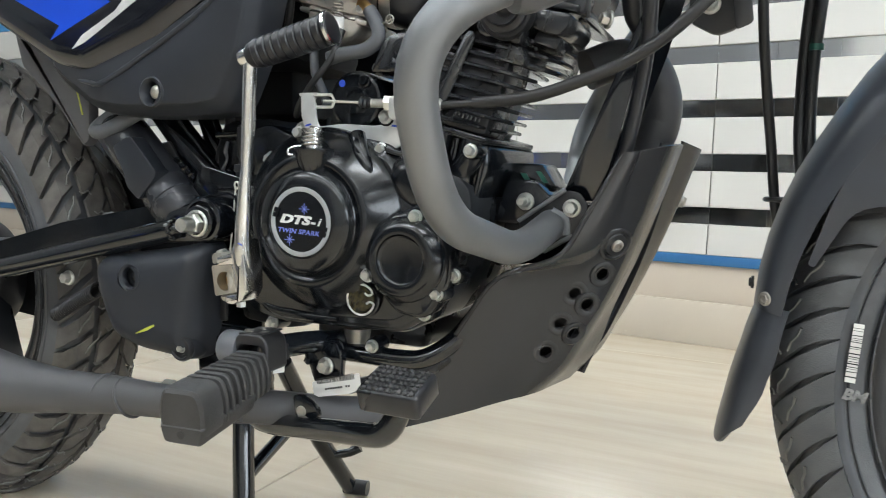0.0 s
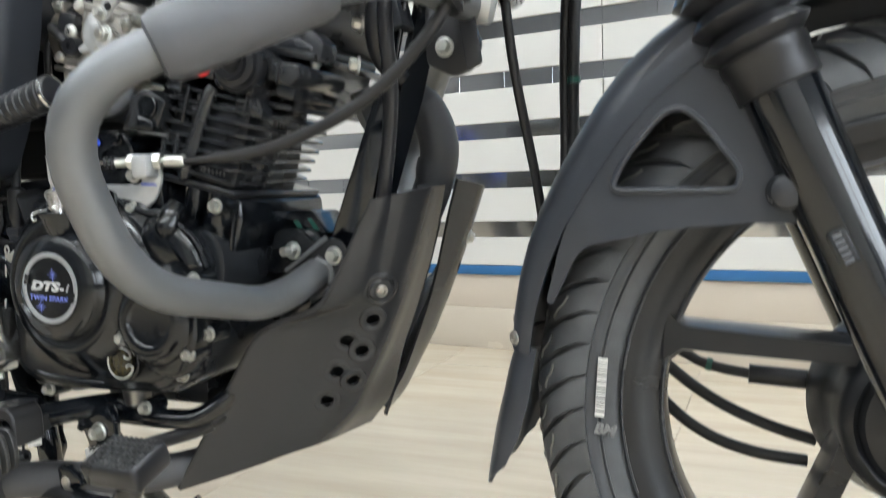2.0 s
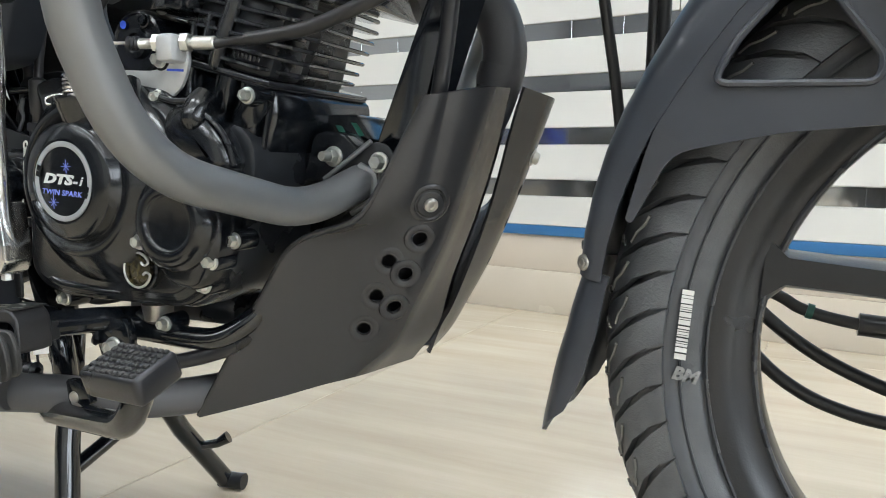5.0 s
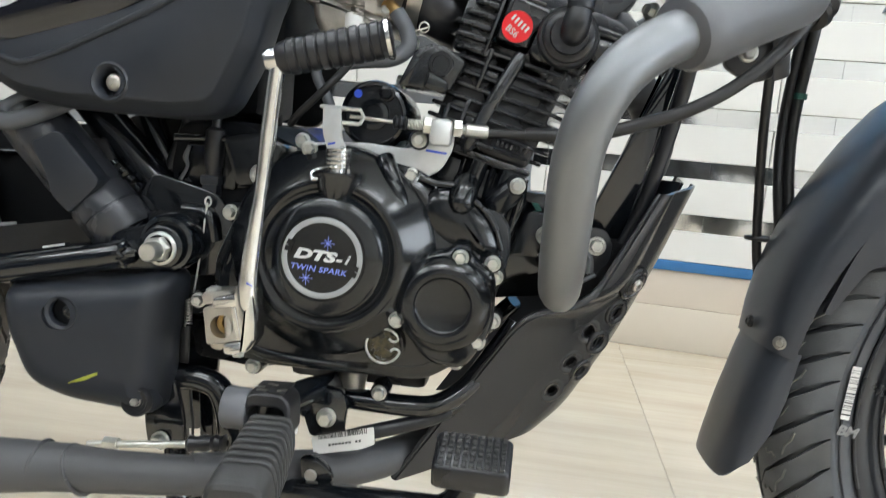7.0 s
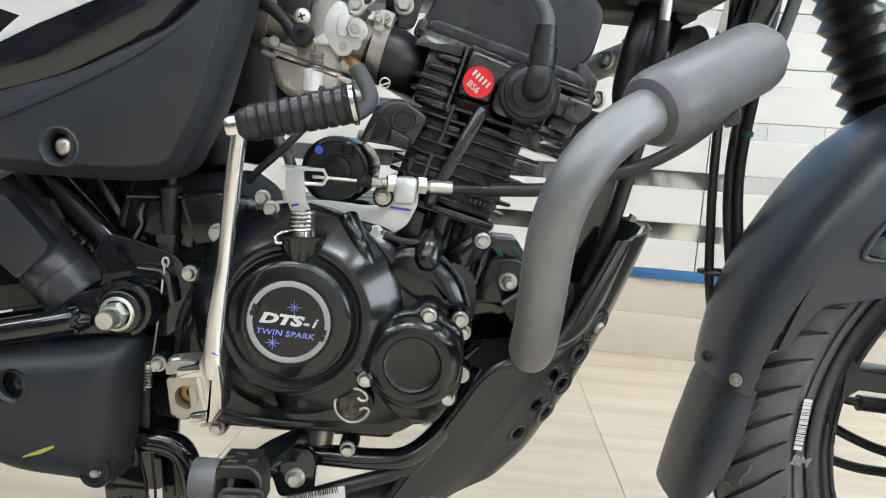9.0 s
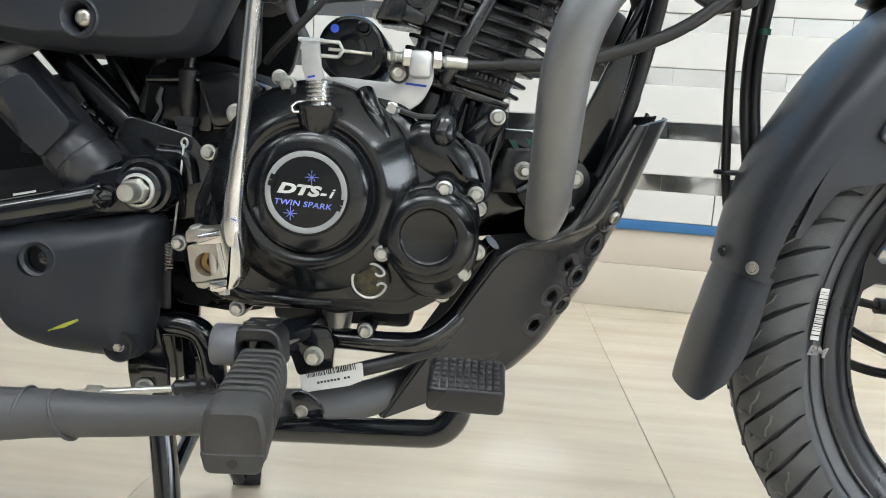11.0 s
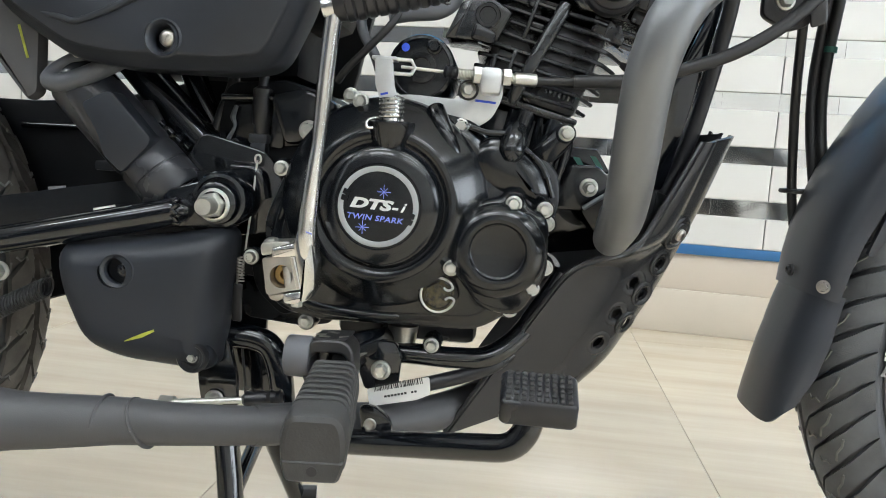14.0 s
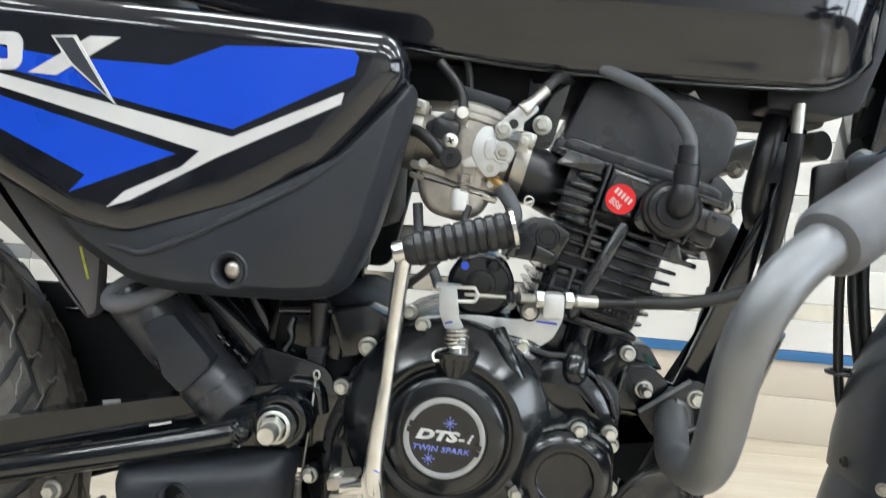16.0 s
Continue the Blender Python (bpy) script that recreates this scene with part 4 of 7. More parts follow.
# exhaust: down from the head, behind the skid plates, back to the silencer
part("exhaust_pipe", sweep(glide([(0.215, 0.05, 0.575), (0.245, 0.070, 0.588), (0.272, 0.085, 0.580), (0.286, 0.090, 0.540), (0.276, 0.090, 0.495), (0.258, 0.070, 0.44), (0.225, 0.05, 0.36), (0.185, 0.035, 0.295), (0.145, 0.010, 0.255), (0.088, -0.032, 0.234), (0.03, -0.090, 0.229), (-0.03, -0.142, 0.240), (-0.08, -0.178, 0.2455)], 6), [0.0205, 0.0205, 0.0205, 0.0205, 0.0200, 0.0185, 0.0175, 0.0170, 0.0165, 0.0165, 0.0165, 0.0165, 0.0165], 20), M_EXHAUST, bike, "matte grey exhaust pipe")
part("exhaust_collar", sweep(glide([(0.284, 0.090, 0.525), (0.275, 0.088, 0.490)], 3), [0.0215, 0.0215, 0.0185, 0.0185], 24), M_EXHAUST, bike, "flared pipe collar")
sil = part("silencer", sweep(glide([(-0.045, -0.168, 0.246), (-0.085, -0.180, 0.2455), (-0.14, -0.185, 0.2435), (-0.185, -0.187, 0.2425), (-0.26, -0.19, 0.237), (-0.33, -0.192, 0.236), (-0.45, -0.19, 0.240), (-0.75, -0.18, 0.262)], 6), [0.0145, 0.0150, 0.0165, 0.0185, 0.0225, 0.030, 0.042, 0.046], 28), M_EXHAUST, bike, "matte dark grey silencer")
for x, tilt, sr in ((-0.196, 6, 0.0188), (-0.165, -28, 0.0177)):
    part("weld_seam", sweep([(x + sr * math.sin(radians(tilt)) * math.sin(q), -0.1865 - sr * math.cos(q), 0.2425 + sr * math.sin(q)) for q in (k * math.pi / 12 for k in range(25))], 0.0016, 8), M_EXHAUST, sil)

# engine: crankcase, near side covers
case = fillet([(-0.052, 0.490), (-0.082, 0.455), (-0.104, 0.400), (-0.104, 0.335), (-0.084, 0.318), (-0.050, 0.313), (0.085, 0.315), (0.112, 0.330), (0.130, 0.360), (0.140, 0.395), (0.148, 0.430), (0.146, 0.452), (0.134, 0.466), (0.100, 0.470), (0.072, 0.486), (0.052, 0.506), (-0.020, 0.502)], 0.008)
engine = part("engine_case", slab(case, -0.092, 0.150, 0.005), M_CAST, bike, "black cast engine crankcase")
cover = fillet([(-0.040, 0.487), (-0.070, 0.455), (-0.094, 0.400), (-0.096, 0.338), (-0.078, 0.322), (-0.050, 0.316), (0.086, 0.318), (0.108, 0.332), (0.127, 0.362), (0.138, 0.398), (0.139, 0.425), (0.128, 0.445), (0.112, 0.456), (0.090, 0.474), (0.074, 0.492), (0.032, 0.500), (-0.022, 0.494)], [0.012] * 17)
cc = part("clutch_cover", layers(cover, [(0, -0.085), (0, -0.103), (0.001, -0.1048), (0.0035, -0.106), (0.006, -0.107), (0.011, -0.1120), (0.014, -0.1135)]), M_ENGINE, engine, "semi-gloss black clutch cover")
CX, CZ = 0.0035, 0.4195
dome = turned([(0.0880, -0.006), (0.0860, 0.0015), (0.0840, 0.0045), (0.0815, 0.0070), (0.0620, 0.0258), (0.0600, 0.0270), (0.0575, 0.0274), (0.0545, 0.0272), (0.0530, 0.0258), (0.0505, 0.0256), (0.0490, 0.0272), (0.0478, 0.0322), (0.0462, 0.0345), (0.0430, 0.0360), (0.0370, 0.0378), (0.0340, 0.0382), (0.0333, 0.0372), (0, 0.0372)], face_on(CX, -0.1110, CZ), 96)
part("cover_dome", dome, M_ENGINE, cc, "turned round clutch dome")
part("badge_ring", turned([(0.0275, 0), (0.0318, 0), (0.0318, 0.0007), (0.0312, 0.001), (0.0281, 0.001), (0.0275, 0.0007)], face_on(CX, -0.1484, CZ), 80), M_RING, cc, "silver printed ring")
for ang in (158, 168, -12, -22):
    part("ring_gap", block((0.0052, 0.0045, 0.0004), face_on(CX, -0.1497, CZ) @ pose(0, 0, 0, 0, 0, ang) @ pose(0.0272, 0, 0), 0), M_ENGINE, cc, smooth=0)
MT = face_on(CX - 0.0012, -0.1485, CZ - 0.0008) @ pose(0, 0, 0, 0, 0, -3.0)
lettering("DTS", 0.0106, MT @ pose(-0.0055, 0.0020, 0.0), cc, M_WHITE, 0.26, "white slanted lettering", 0.00055, 1.0, 1.0, 0.0345)
lettering("-", 0.0106, MT @ pose(0.0141, 0.0016, 0.0), cc, M_WHITE, 0.2, "", 0.00045, 1.0, 1.0, 0.0050)
lettering("i", 0.0106, MT @ pose(0.0200, 0.0020, 0.0), cc, M_WHITE, 0.26, "", 0.0001, 1.0, 1.0, 0.0046)
lettering("TWIN SPARK", 0.0060, MT @ pose(-0.0008, -0.0085, 0.0), cc, M_LILAC, 0.16, "blue lettering", 0.00008, 1.0, 1.06, 0.0445)
for sx, sy in ((0.0045, 0.0128), (-0.0095, -0.0165)):
    bm = bmesh.new()
    for k in range(8):
        L = 0.0054 if k % 2 == 0 else 0.0040
        block((L, 0.0005, 0.0002), MT @ pose(sx, sy, 0.0002) @ pose(0, 0, 0, 0, 0, 45 * k + 4) @ pose(L / 2, 0, 0), 0, bm=bm)
    part("star", bm, M_LILAC, cc, "blue printed star", smooth=0)
# round oil filter cover and its neck
RX, RZ = 0.0995, 0.3905
neck = fillet([(0.058, 0.384), (0.0595, 0.374), (0.072, 0.360), (0.088, 0.340), (0.120, 0.336), (0.140, 0.372), (0.138, 0.418), (0.1195, 0.4285), (0.1150, 0.4390), (0.1045, 0.4390), (0.0975, 0.4325), (0.082, 0.4295), (0.066, 0.412)], [0.012] * 7 + [0.004, 0.006, 0.006, 0.004, 0.012, 0.012])
part("filter_housing", layers(neck, [(0, -0.100), (0, -0.122), (0.002, -0.1255), (0.005, -0.1275)]), M_ENGINE, cc)
part("filter_cover", turned([(0.0388, 0.0), (0.0385, 0.005), (0.0372, 0.0082), (0.0312, 0.0128), (0.0296, 0.0136), (0.0245, 0.0140), (0.0232, 0.0136), (0.0224, 0.0118), (0.0212, 0.0106), (0.0195, 0.0102), (0.0, 0.0100)], face_on(RX - 0.0005, -0.1245, RZ - 0.0010), 72), M_ENGINE, cc, "round black oil filter cap")
# boss for the clutch arm, ribs and lumps of the casting
part("arm_boss", sweep([(0.007, -0.1315, 0.452), (0.0072, -0.1325, 0.466), (0.0078, -0.1338, 0.478), (0.008, -0.1340, 0.4815), (0.008, -0.1340, 0.4830), (0.008, -0.1340, 0.4855), (0.008, -0.1340, 0.4862)], [0.0055, 0.0128, 0.0168, 0.0176, 0.0190, 0.0190, 0.0182], 28), M_ENGINE, cc, "cast boss for the clutch shaft")
for pts, r in (([(0.037, -0.110, 0.500), (0.050, -0.119, 0.478), (0.066, -0.1195, 0.452)], 0.0075), ([(-0.080, -0.104, 0.345), (-0.055, -0.1105, 0.330), (-0.02, -0.1115, 0.326), (0.02, -0.109, 0.325)], 0.005), ([(-0.085, -0.104, 0.40), (-0.068, -0.108, 0.44), (-0.045, -0.109, 0.470)], 0.007), ([(-0.040, -0.108, 0.482), (0.0, -0.111, 0.489), (0.045, -0.110, 0.490)], 0.005)):
    part("rib", sweep(glide(pts, 5), [r * 0.6, r, r, r * 0.6], 12), M_ENGINE, cc)
part("plug_tube", sweep([(0.0392, -0.111, 0.5005), (0.0397, -0.1115, 0.4995), (0.0470, -0.117, 0.485), (0.0550, -0.1195, 0.470), (0.0575, -0.119, 0.464)], [0.0070, 0.0080, 0.0080, 0.0072, 0.0040], 18), M_ENGINE, cc, "black dipstick cap")
shoulder = [(0.066, 0.462), (0.080, 0.480), (0.100, 0.482), (0.116, 0.470), (0.130, 0.456), (0.140, 0.434), (0.128, 0.424), (0.095, 0.430), (0.076, 0.444)]
part("cover_shoulder", pillow(shoulder, 0.012, [(0, -0.085), (0, -0.1075), (0.0015, -0.1105), (0.004, -0.1125), (0.010, -0.1150), (0.016, -0.1162)]), M_ENGINE, cc, "raised shoulder of the cover", smooth=60)
part("round_boss", sweep(glide([(0.106, -0.098, 0.487), (0.105, -0.106, 0.478), (0.104, -0.111, 0.468), (0.1035, -0.112, 0.461)], 4), [0.0105, 0.0118, 0.0112, 0.006], 18), M_ENGINE, cc)
part("cover_edge", sweep(glide([(0.069, -0.1095, 0.487), (0.083, -0.1105, 0.4835), (0.100, -0.1105, 0.4825), (0.118, -0.109, 0.470), (0.132, -0.1085, 0.456), (0.1405, -0.1080, 0.434)], 4), 0.0022, 8), M_CAST, cc)
# oil window with its spring clip
part("window_boss", turned([(0.0175, -0.02), (0.0172, 0.0), (0.0160, 0.0012), (0.0, 0.0012)], face_on(0.0530, -0.1190, 0.3490), 36), M_ENGINE, cc)
part("oil_window", turned([(0.0135, 0), (0.0135, 0.003), (0.0115, 0.0032), (0.0108, 0.0015), (0, 0.0015)], face_on(0.0530, -0.1205, 0.3490), 36), M_OIL, cc, "round oil sight glass")
part("window_clip", sweep([(0.0530 + 0.0142 * math.cos(q), -0.1232, 0.3490 + 0.0142 * math.sin(q)) for q in (radians(40 + 294 * k / 30) for k in range(31))], 0.0011, 8), M_ZINC, cc, "bright wire clip")
for q0, q1 in ((40, 1), (-26, -1)):
    px, pz = 0.0530 + 0.0142 * math.cos(radians(q0)), 0.3490 + 0.0142 * math.sin(radians(q0))
    part("clip_hook", sweep(glide([(px, -0.1232, pz), (px + 0.0008, -0.1234, pz - q1 * 0.0028), (px - 0.0016, -0.1235, pz - q1 * 0.0046), (px - 0.0045, -0.1235, pz - q1 * 0.0044), (px - 0.0066, -0.1235, pz - q1 * 0.0026)], 4), 0.0010, 8), M_ZINC, cc)
for bx, by, bz, size, tn in ((-0.087, -0.104, 0.443, BOLT_8, 10), (0.109, -0.128, 0.428, BOLT_8, 5), (0.0625, -0.128, 0.373, BOLT_8, 20), (0.1285, -0.122, 0.3605, BOLT_8, 0), (0.1125, -0.112, 0.3395, BOLT_8, 14), (0.1345, -0.118, 0.4245, BOLT_8, 8), (0.1375, -0.110, 0.4125, BOLT_8, 0), (0.148, -0.100, 0.487, BOLT_8, 9), (0.139, -0.108, 0.376, BOLT_8, 3), (-0.110, -0.105, 0.366, BOLT_8, 6), (-0.068, -0.092, 0.476, BOLT_10, 12), (0.048, -0.090, 0.298, BOLT_8, 0), (-0.062, -0.098, 0.312, BOLT_8, 5)):
    part("bolt_seat", turned([(0, -0.02), (0.0085, -0.02), (0.0082, -0.002), (0.0075, 0.0), (0, 0.0)], face_on(bx, by, bz), 20), M_ENGINE, engine)
    bolt(engine, bx, by, bz, size, tn)
# sump and parts below
part("sump", block((0.13, 0.15, 0.03), pose(0.02, 0.03, 0.304), 0.008), M_CAST, engine)
part("drain_boss", sweep([(0.02, -0.07, 0.31), (0.02, -0.07, 0.285)], [0.014, 0.011], 16), M_STEEL, engine, "steel drain plug")
# rear of the case: gear housing behind the kick lever
rear_case = fillet([(-0.150, 0.515), (-0.158, 0.470), (-0.140, 0.430), (-0.118, 0.330), (-0.090, 0.305), (-0.060, 0.33), (-0.06, 0.50), (-0.09, 0.52)], 0.012)
part("gear_housing", slab(rear_case, -0.070, 0.12, 0.006), M_SHADED_BLACK, engine, "black gear housing")
part("upper_lug", slab(fillet([(-0.105, 0.505), (-0.075, 0.512), (-0.045, 0.500), (-0.06, 0.47), (-0.09, 0.462)], 0.008), -0.088, -0.05, 0.004), M_ENGINE, engine)

# cylinder and head, leaning forward
LEAN_A = 14.5
MC = Matrix.Translation((0.118, 0.02, 0.514)) @ pose(0, 0, 0, 0, LEAN_A, 0)
FLAT = Matrix(((1, 0, 0, 0), (0, 0, 1, 0), (0, 1, 0, 0), (0, 0, 0, 1)))
cyl = part("cylinder", block((0.066, 0.105, 0.092), MC @ pose(-0.011, -0.0175, 0.036), 0.010), M_CAST, bike, "black finned engine cylinder")
for k in range(8):
    h = 0.0030 + 0.0103 * k
    xb, xf = -0.056, (0.045, 0.048, 0.051, 0.054, 0.057, 0.059, 0.058, 0.056)[k]
    # near edge of a fin: scalloped round the studs, with a pointed nose in front
    o = fillet([(xb, -0.100), (xb + 0.018, -0.110), (-0.020, -0.107), (0.012, -0.107), (0.034, -0.112), (xf - 0.010, -0.104), (xf + 0.006, -0.074), (xf - 0.008, -0.050), (xf - 0.014, 0.00), (xf - 0.019, 0.045), (xf - 0.045, 0.070), (xb, 0.075)], 0.006)
    bm = layers(o, [(0.0012, -0.0018), (0, -0.0009), (0, 0.0009), (0.0012, 0.0018)], m=MC @ pose(0, 0, h) @ FLAT)
    part("fin", bm, M_FINS, cyl, smooth=30)
part("fin_bridge", sweep([MC @ Vector((-0.0150, -0.101, -0.006)), MC @ Vector((-0.0150, -0.103, -0.002)), MC @ Vector((-0.0085, -0.105, 0.030)), MC @ Vector((0.0010, -0.106, 0.074)), MC @ Vector((0.0022, -0.104, 0.080))], [0.0056, 0.0066, 0.0060, 0.0064, 0.0060], 20), M_FINS, cyl, "round stud tunnel across the fins")
part("fin_wall", slab(fillet([(-0.010, -0.004), (0.038, -0.004), (0.041, 0.030), (0.043, 0.070), (0.000, 0.070)], 0.006), -0.1015, -0.06, 0.004, m=MC), M_CAST, cyl, "cast wall between the fins")
part("fin_wall", slab(fillet([(-0.048, -0.004), (-0.020, -0.004), (-0.012, 0.040), (-0.014, 0.076), (-0.046, 0.076)], 0.006), -0.0985, -0.06, 0.004, m=MC), M_CAST, cyl, "cast wall between the fins")
for u0, h0, h1 in ((-0.026, 0.004, 0.034), (-0.040, 0.004, 0.026), (-0.022, 0.044, 0.078)):
    part("pocket_rib", block((0.0035, 0.02, h1 - h0), MC @ pose(u0, -0.0985, (h0 + h1) / 2, 0, 3, 0), 0.0012), M_FINS, cyl)
for u0, h0 in ((-0.018, 0.0185), (-0.033, 0.0285), (-0.016, 0.0580), (0.046, 0.0330)):
    part("pocket_step", block((0.013, 0.022, 0.0066), MC @ pose(u0, -0.0935, h0), 0.002), M_FINS, cyl)
part("base_flange", slab(fillet([(-0.056, -0.0045), (0.042, -0.0045), (0.042, -0.0095), (-0.056, -0.0095)], 0.002), -0.1055, 0.045, 0.0015, m=MC), M_FINS, cyl)
part("gasket", slab([(-0.054, -0.0096), (0.041, -0.0096), (0.041, -0.0106), (-0.054, -0.0106)], -0.1062, 0.045, 0.0002, m=MC), M_DARKSTEEL, cyl, "thin steel gasket edge")
# neck of the crankcase below the cylinder, with stud bosses and webs
part("cylinder_base", layers(fillet([(-0.052, -0.0105), (0.042, -0.0105), (0.048, -0.030), (0.044, -0.070), (-0.030, -0.070), (-0.066, -0.034)], 0.006), [(0, 0.05), (0, -0.092), (0.002, -0.0955), (0.005, -0.097)], m=MC), M_ENGINE, engine, "cast neck of the crankcase")
for u0, u1, h1, r in ((-0.001, -0.004, -0.052, 0.0088), (0.0255, 0.028, -0.050, 0.0080), (-0.044, -0.040, -0.040, 0.0085)):
    part("stud_boss", sweep([MC @ Vector((u0, -0.100, -0.0105)), MC @ Vector((u0, -0.1005, -0.020)), MC @ Vector((u1, -0.099, h1)), MC @ Vector((u1, -0.095, h1 - 0.006))], [r, r, r * 1.2, r * 0.8], 18), M_ENGINE, engine)
for u0, u1, h1 in ((0.0125, 0.014, -0.045), (0.0405, 0.043, -0.058), (-0.0125, -0.012, -0.034)):
    part("web", sweep([MC @ Vector((u0, -0.0985, -0.012)), MC @ Vector((u1, -0.0985, h1))], [0.0030, 0.0024], 8), M_ENGINE, engine)
# raised casting marks that cannot be read
for k in range(7):
    part("cast_mark", block((0.0026, 0.0016, 0.0046), MC @ pose(0.0085 + 0.0040 * k, -0.1115, 0.0088), 0.0006, 1), M_FINS, cyl, smooth=0)

head = part("cylinder_head", block((0.110, 0.164, 0.052), MC @ pose(0.0, 0.010, 0.0985), 0.005), M_FINS, bike, "black cylinder head")
for k in range(5):
    # short thick fins with rounded rear ends
    xb = (-0.056, -0.062, -0.063, -0.058, -0.053)[k]
    o = fillet([(xb, -0.086), (xb + 0.007, -0.104), (xb + 0.018, -0.1095), (-0.026, -0.1095), (-0.026, -0.06), (xb, -0.05)], 0.006)
    part("head_fin", layers(o, [(0.0012, -0.0023), (0.0003, -0.0017), (0, -0.0008), (0, 0.0008), (0.0003, 0.0017), (0.0012, 0.0023)], m=MC @ pose(0, 0, 0.0728 + 0.0095 * k) @ FLAT), M_FINS, head, smooth=40)
part("fin_root", block((0.030, 0.05, 0.046), MC @ pose(-0.040, -0.073, 0.0925), 0.003), M_FINS, head, "recessed wall between the head fins")
part("rear_block", slab(fillet([(-0.068, 0.113), (-0.060, 0.1275), (-0.028, 0.1265), (-0.028, 0.1150), (-0.050, 0.1135)], 0.002), -0.104, -0.03, 0.0012, m=MC), M_FINS, head, "cast block below the valve cover")
for k in range(3):
    part("head_fin", layers(fillet([(0.050, -0.094), (0.070, -0.090), (0.080, -0.070), (0.082, -0.03), (0.050, -0.03)], 0.005), [(0.0009, -0.0022), (0, -0.0009), (0, 0.0009), (0.0009, 0.0022)], m=MC @ pose(0, 0, 0.066 + 0.0105 * k) @ FLAT), M_FINS, head, smooth=30)
part("front_box", slab(fillet([(0.050, 0.0960), (0.0500, 0.1140), (0.0860, 0.1150), (0.0868, 0.1040), (0.0800, 0.0940)], 0.004), -0.1065, -0.02, 0.004, m=MC), M_FINS, head, "stepped cast box")
part("front_step", block((0.024, 0.050, 0.012), MC @ pose(0.068, -0.072, 0.0905, 0, 6, 0), 0.003), M_FINS, head)
part("box_web", block((0.0026, 0.030, 0.018), MC @ pose(0.066, -0.0935, 0.1045), 0.001), M_FINS, head)
part("corner_box", slab(fillet([(0.027, 0.0640), (0.0285, 0.0805), (0.0500, 0.0805), (0.0570, 0.0690), (0.0560, 0.0630)], 0.002), -0.1050, -0.03, 0.002, m=MC), M_FINS, head, "open cast box below the plug")
part("corner_web", block((0.0022, 0.010, 0.0145), MC @ pose(0.0405, -0.1040, 0.0720, 0, 4, 0), 0.0008), M_FINS, head)
part("boss_plate", pillow([(-0.0222, 0.1242), (0.0110, 0.1225), (0.0184, 0.1200), (0.0140, 0.1115), (0.0062, 0.1015), (0.0056, 0.0868), (-0.0222, 0.0860)], 0.003, [(0, -0.06), (0, -0.1075), (0.0006, -0.1098), (0.0022, -0.1115), (0.0040, -0.1120), (0.0044, -0.1112), (0.0060, -0.1110)], m=MC), M_FINS, head, "square cast pad with a raised rim")
part("pad_shelf", block((0.030, 0.030, 0.0032), MC @ pose(-0.007, -0.0955, 0.1242, 0, 3, 0), 0.001), M_FINS, head)
part("plug_pad", slab(fillet([(0.0070, 0.1000), (0.0134, 0.1160), (0.0233, 0.1225), (0.0450, 0.1215), (0.0545, 0.1150), (0.0510, 0.0805), (0.0132, 0.0802), (0.0068, 0.0854)], [0.006, 0.008, 0.008, 0.006, 0.003, 0.002, 0.004, 0.003]), -0.1125, -0.05, 0.003, m=MC), M_FINS, head, "cast seat round the spark plug")
part("pad_ridge", block((0.0024, 0.030, 0.053), MC @ pose(-0.0254, -0.098, 0.0985, 0, 1.5, 0), 0.0008), M_FINS, head)
part("pad_ridge", block((0.0022, 0.030, 0.036), MC @ pose(0.0526, -0.1015, 0.0980, 0, 8, 0), 0.0008), M_FINS, head)
for u0, h0 in ((-0.0245, 0.0715), (0.0295, 0.0790), (0.0585, 0.0855)):
    part("cast_pip", turned([(0, 0), (0.0022, 0), (0.0018, 0.0016), (0, 0.0020)], MC @ pose(u0, -0.1130 if u0 < 0 else -0.1045, h0, 90), 10), M_FINS, head)
mr = MC @ pose(-0.0085, -0.1121, 0.1000) @ pose(0, 0, 0, 90)
part("round_sticker", turned([(0, 0.0004), (0.0124, 0.0004), (0.0124, 0)], mr, 40), M_RED, head, "round red sticker")
lettering("BS6", 0.0075, mr @ pose(-0.0028, -0.0048, 0.0006) @ pose(0, 0, 0, 0, 0, -24), head, M_WHITE, 0.0, "white letters", 0.0001)
bm = bmesh.new()
for k in range(5):
    block((0.0018, 0.0052, 0.0002), mr @ pose(0, 0, 0, 0, 0, -24) @ pose(-0.0072 + 0.0036 * k, 0.0034, 0.0006), 0, bm=bm)
part("printed_bars", bm, M_WHITE, head, "white printed bars", smooth=0)
PL = MC @ Vector((0.0325, -0.1130, 0.1045))
part("plug_seat", turned([(0.0245, -0.004), (0.0245, 0.004), (0.0230, 0.0065), (0.0205, 0.0068), (0.0200, 0.0105), (0.0175, 0.0125), (0.0150, 0.0128), (0.0145, 0.017), (0.0, 0.017)], face_on(*PL), 40), M_RUBBER, head, "rubber spark plug seal")
p0 = PL + Vector((0.002, -0.020, 0.002))
part("plug_cap", sweep(glide([p0 + Vector((0.0, 0.010, -0.002)), p0 + Vector((0.001, 0.001, 0.001)), p0 + Vector((0.003, 0.0, 0.010)), p0 + Vector((0.004, 0.001, 0.018)), p0 + Vector((0.0045, 0.002, 0.022))], 4), [0.009, 0.0108, 0.0105, 0.0090, 0.0085], 20), M_RUBBER, head, "black spark plug cap")
part("cap_collar", sweep([p0 + Vector((0.004, 0.001, 0.017)), p0 + Vector((0.0048, 0.002, 0.032)), p0 + Vector((0.005, 0.0022, 0.033)), p0 + Vector((0.0055, 0.003, 0.048))], [0.0104, 0.0104, 0.0090, 0.0082], 20), M_RUBBER, head)
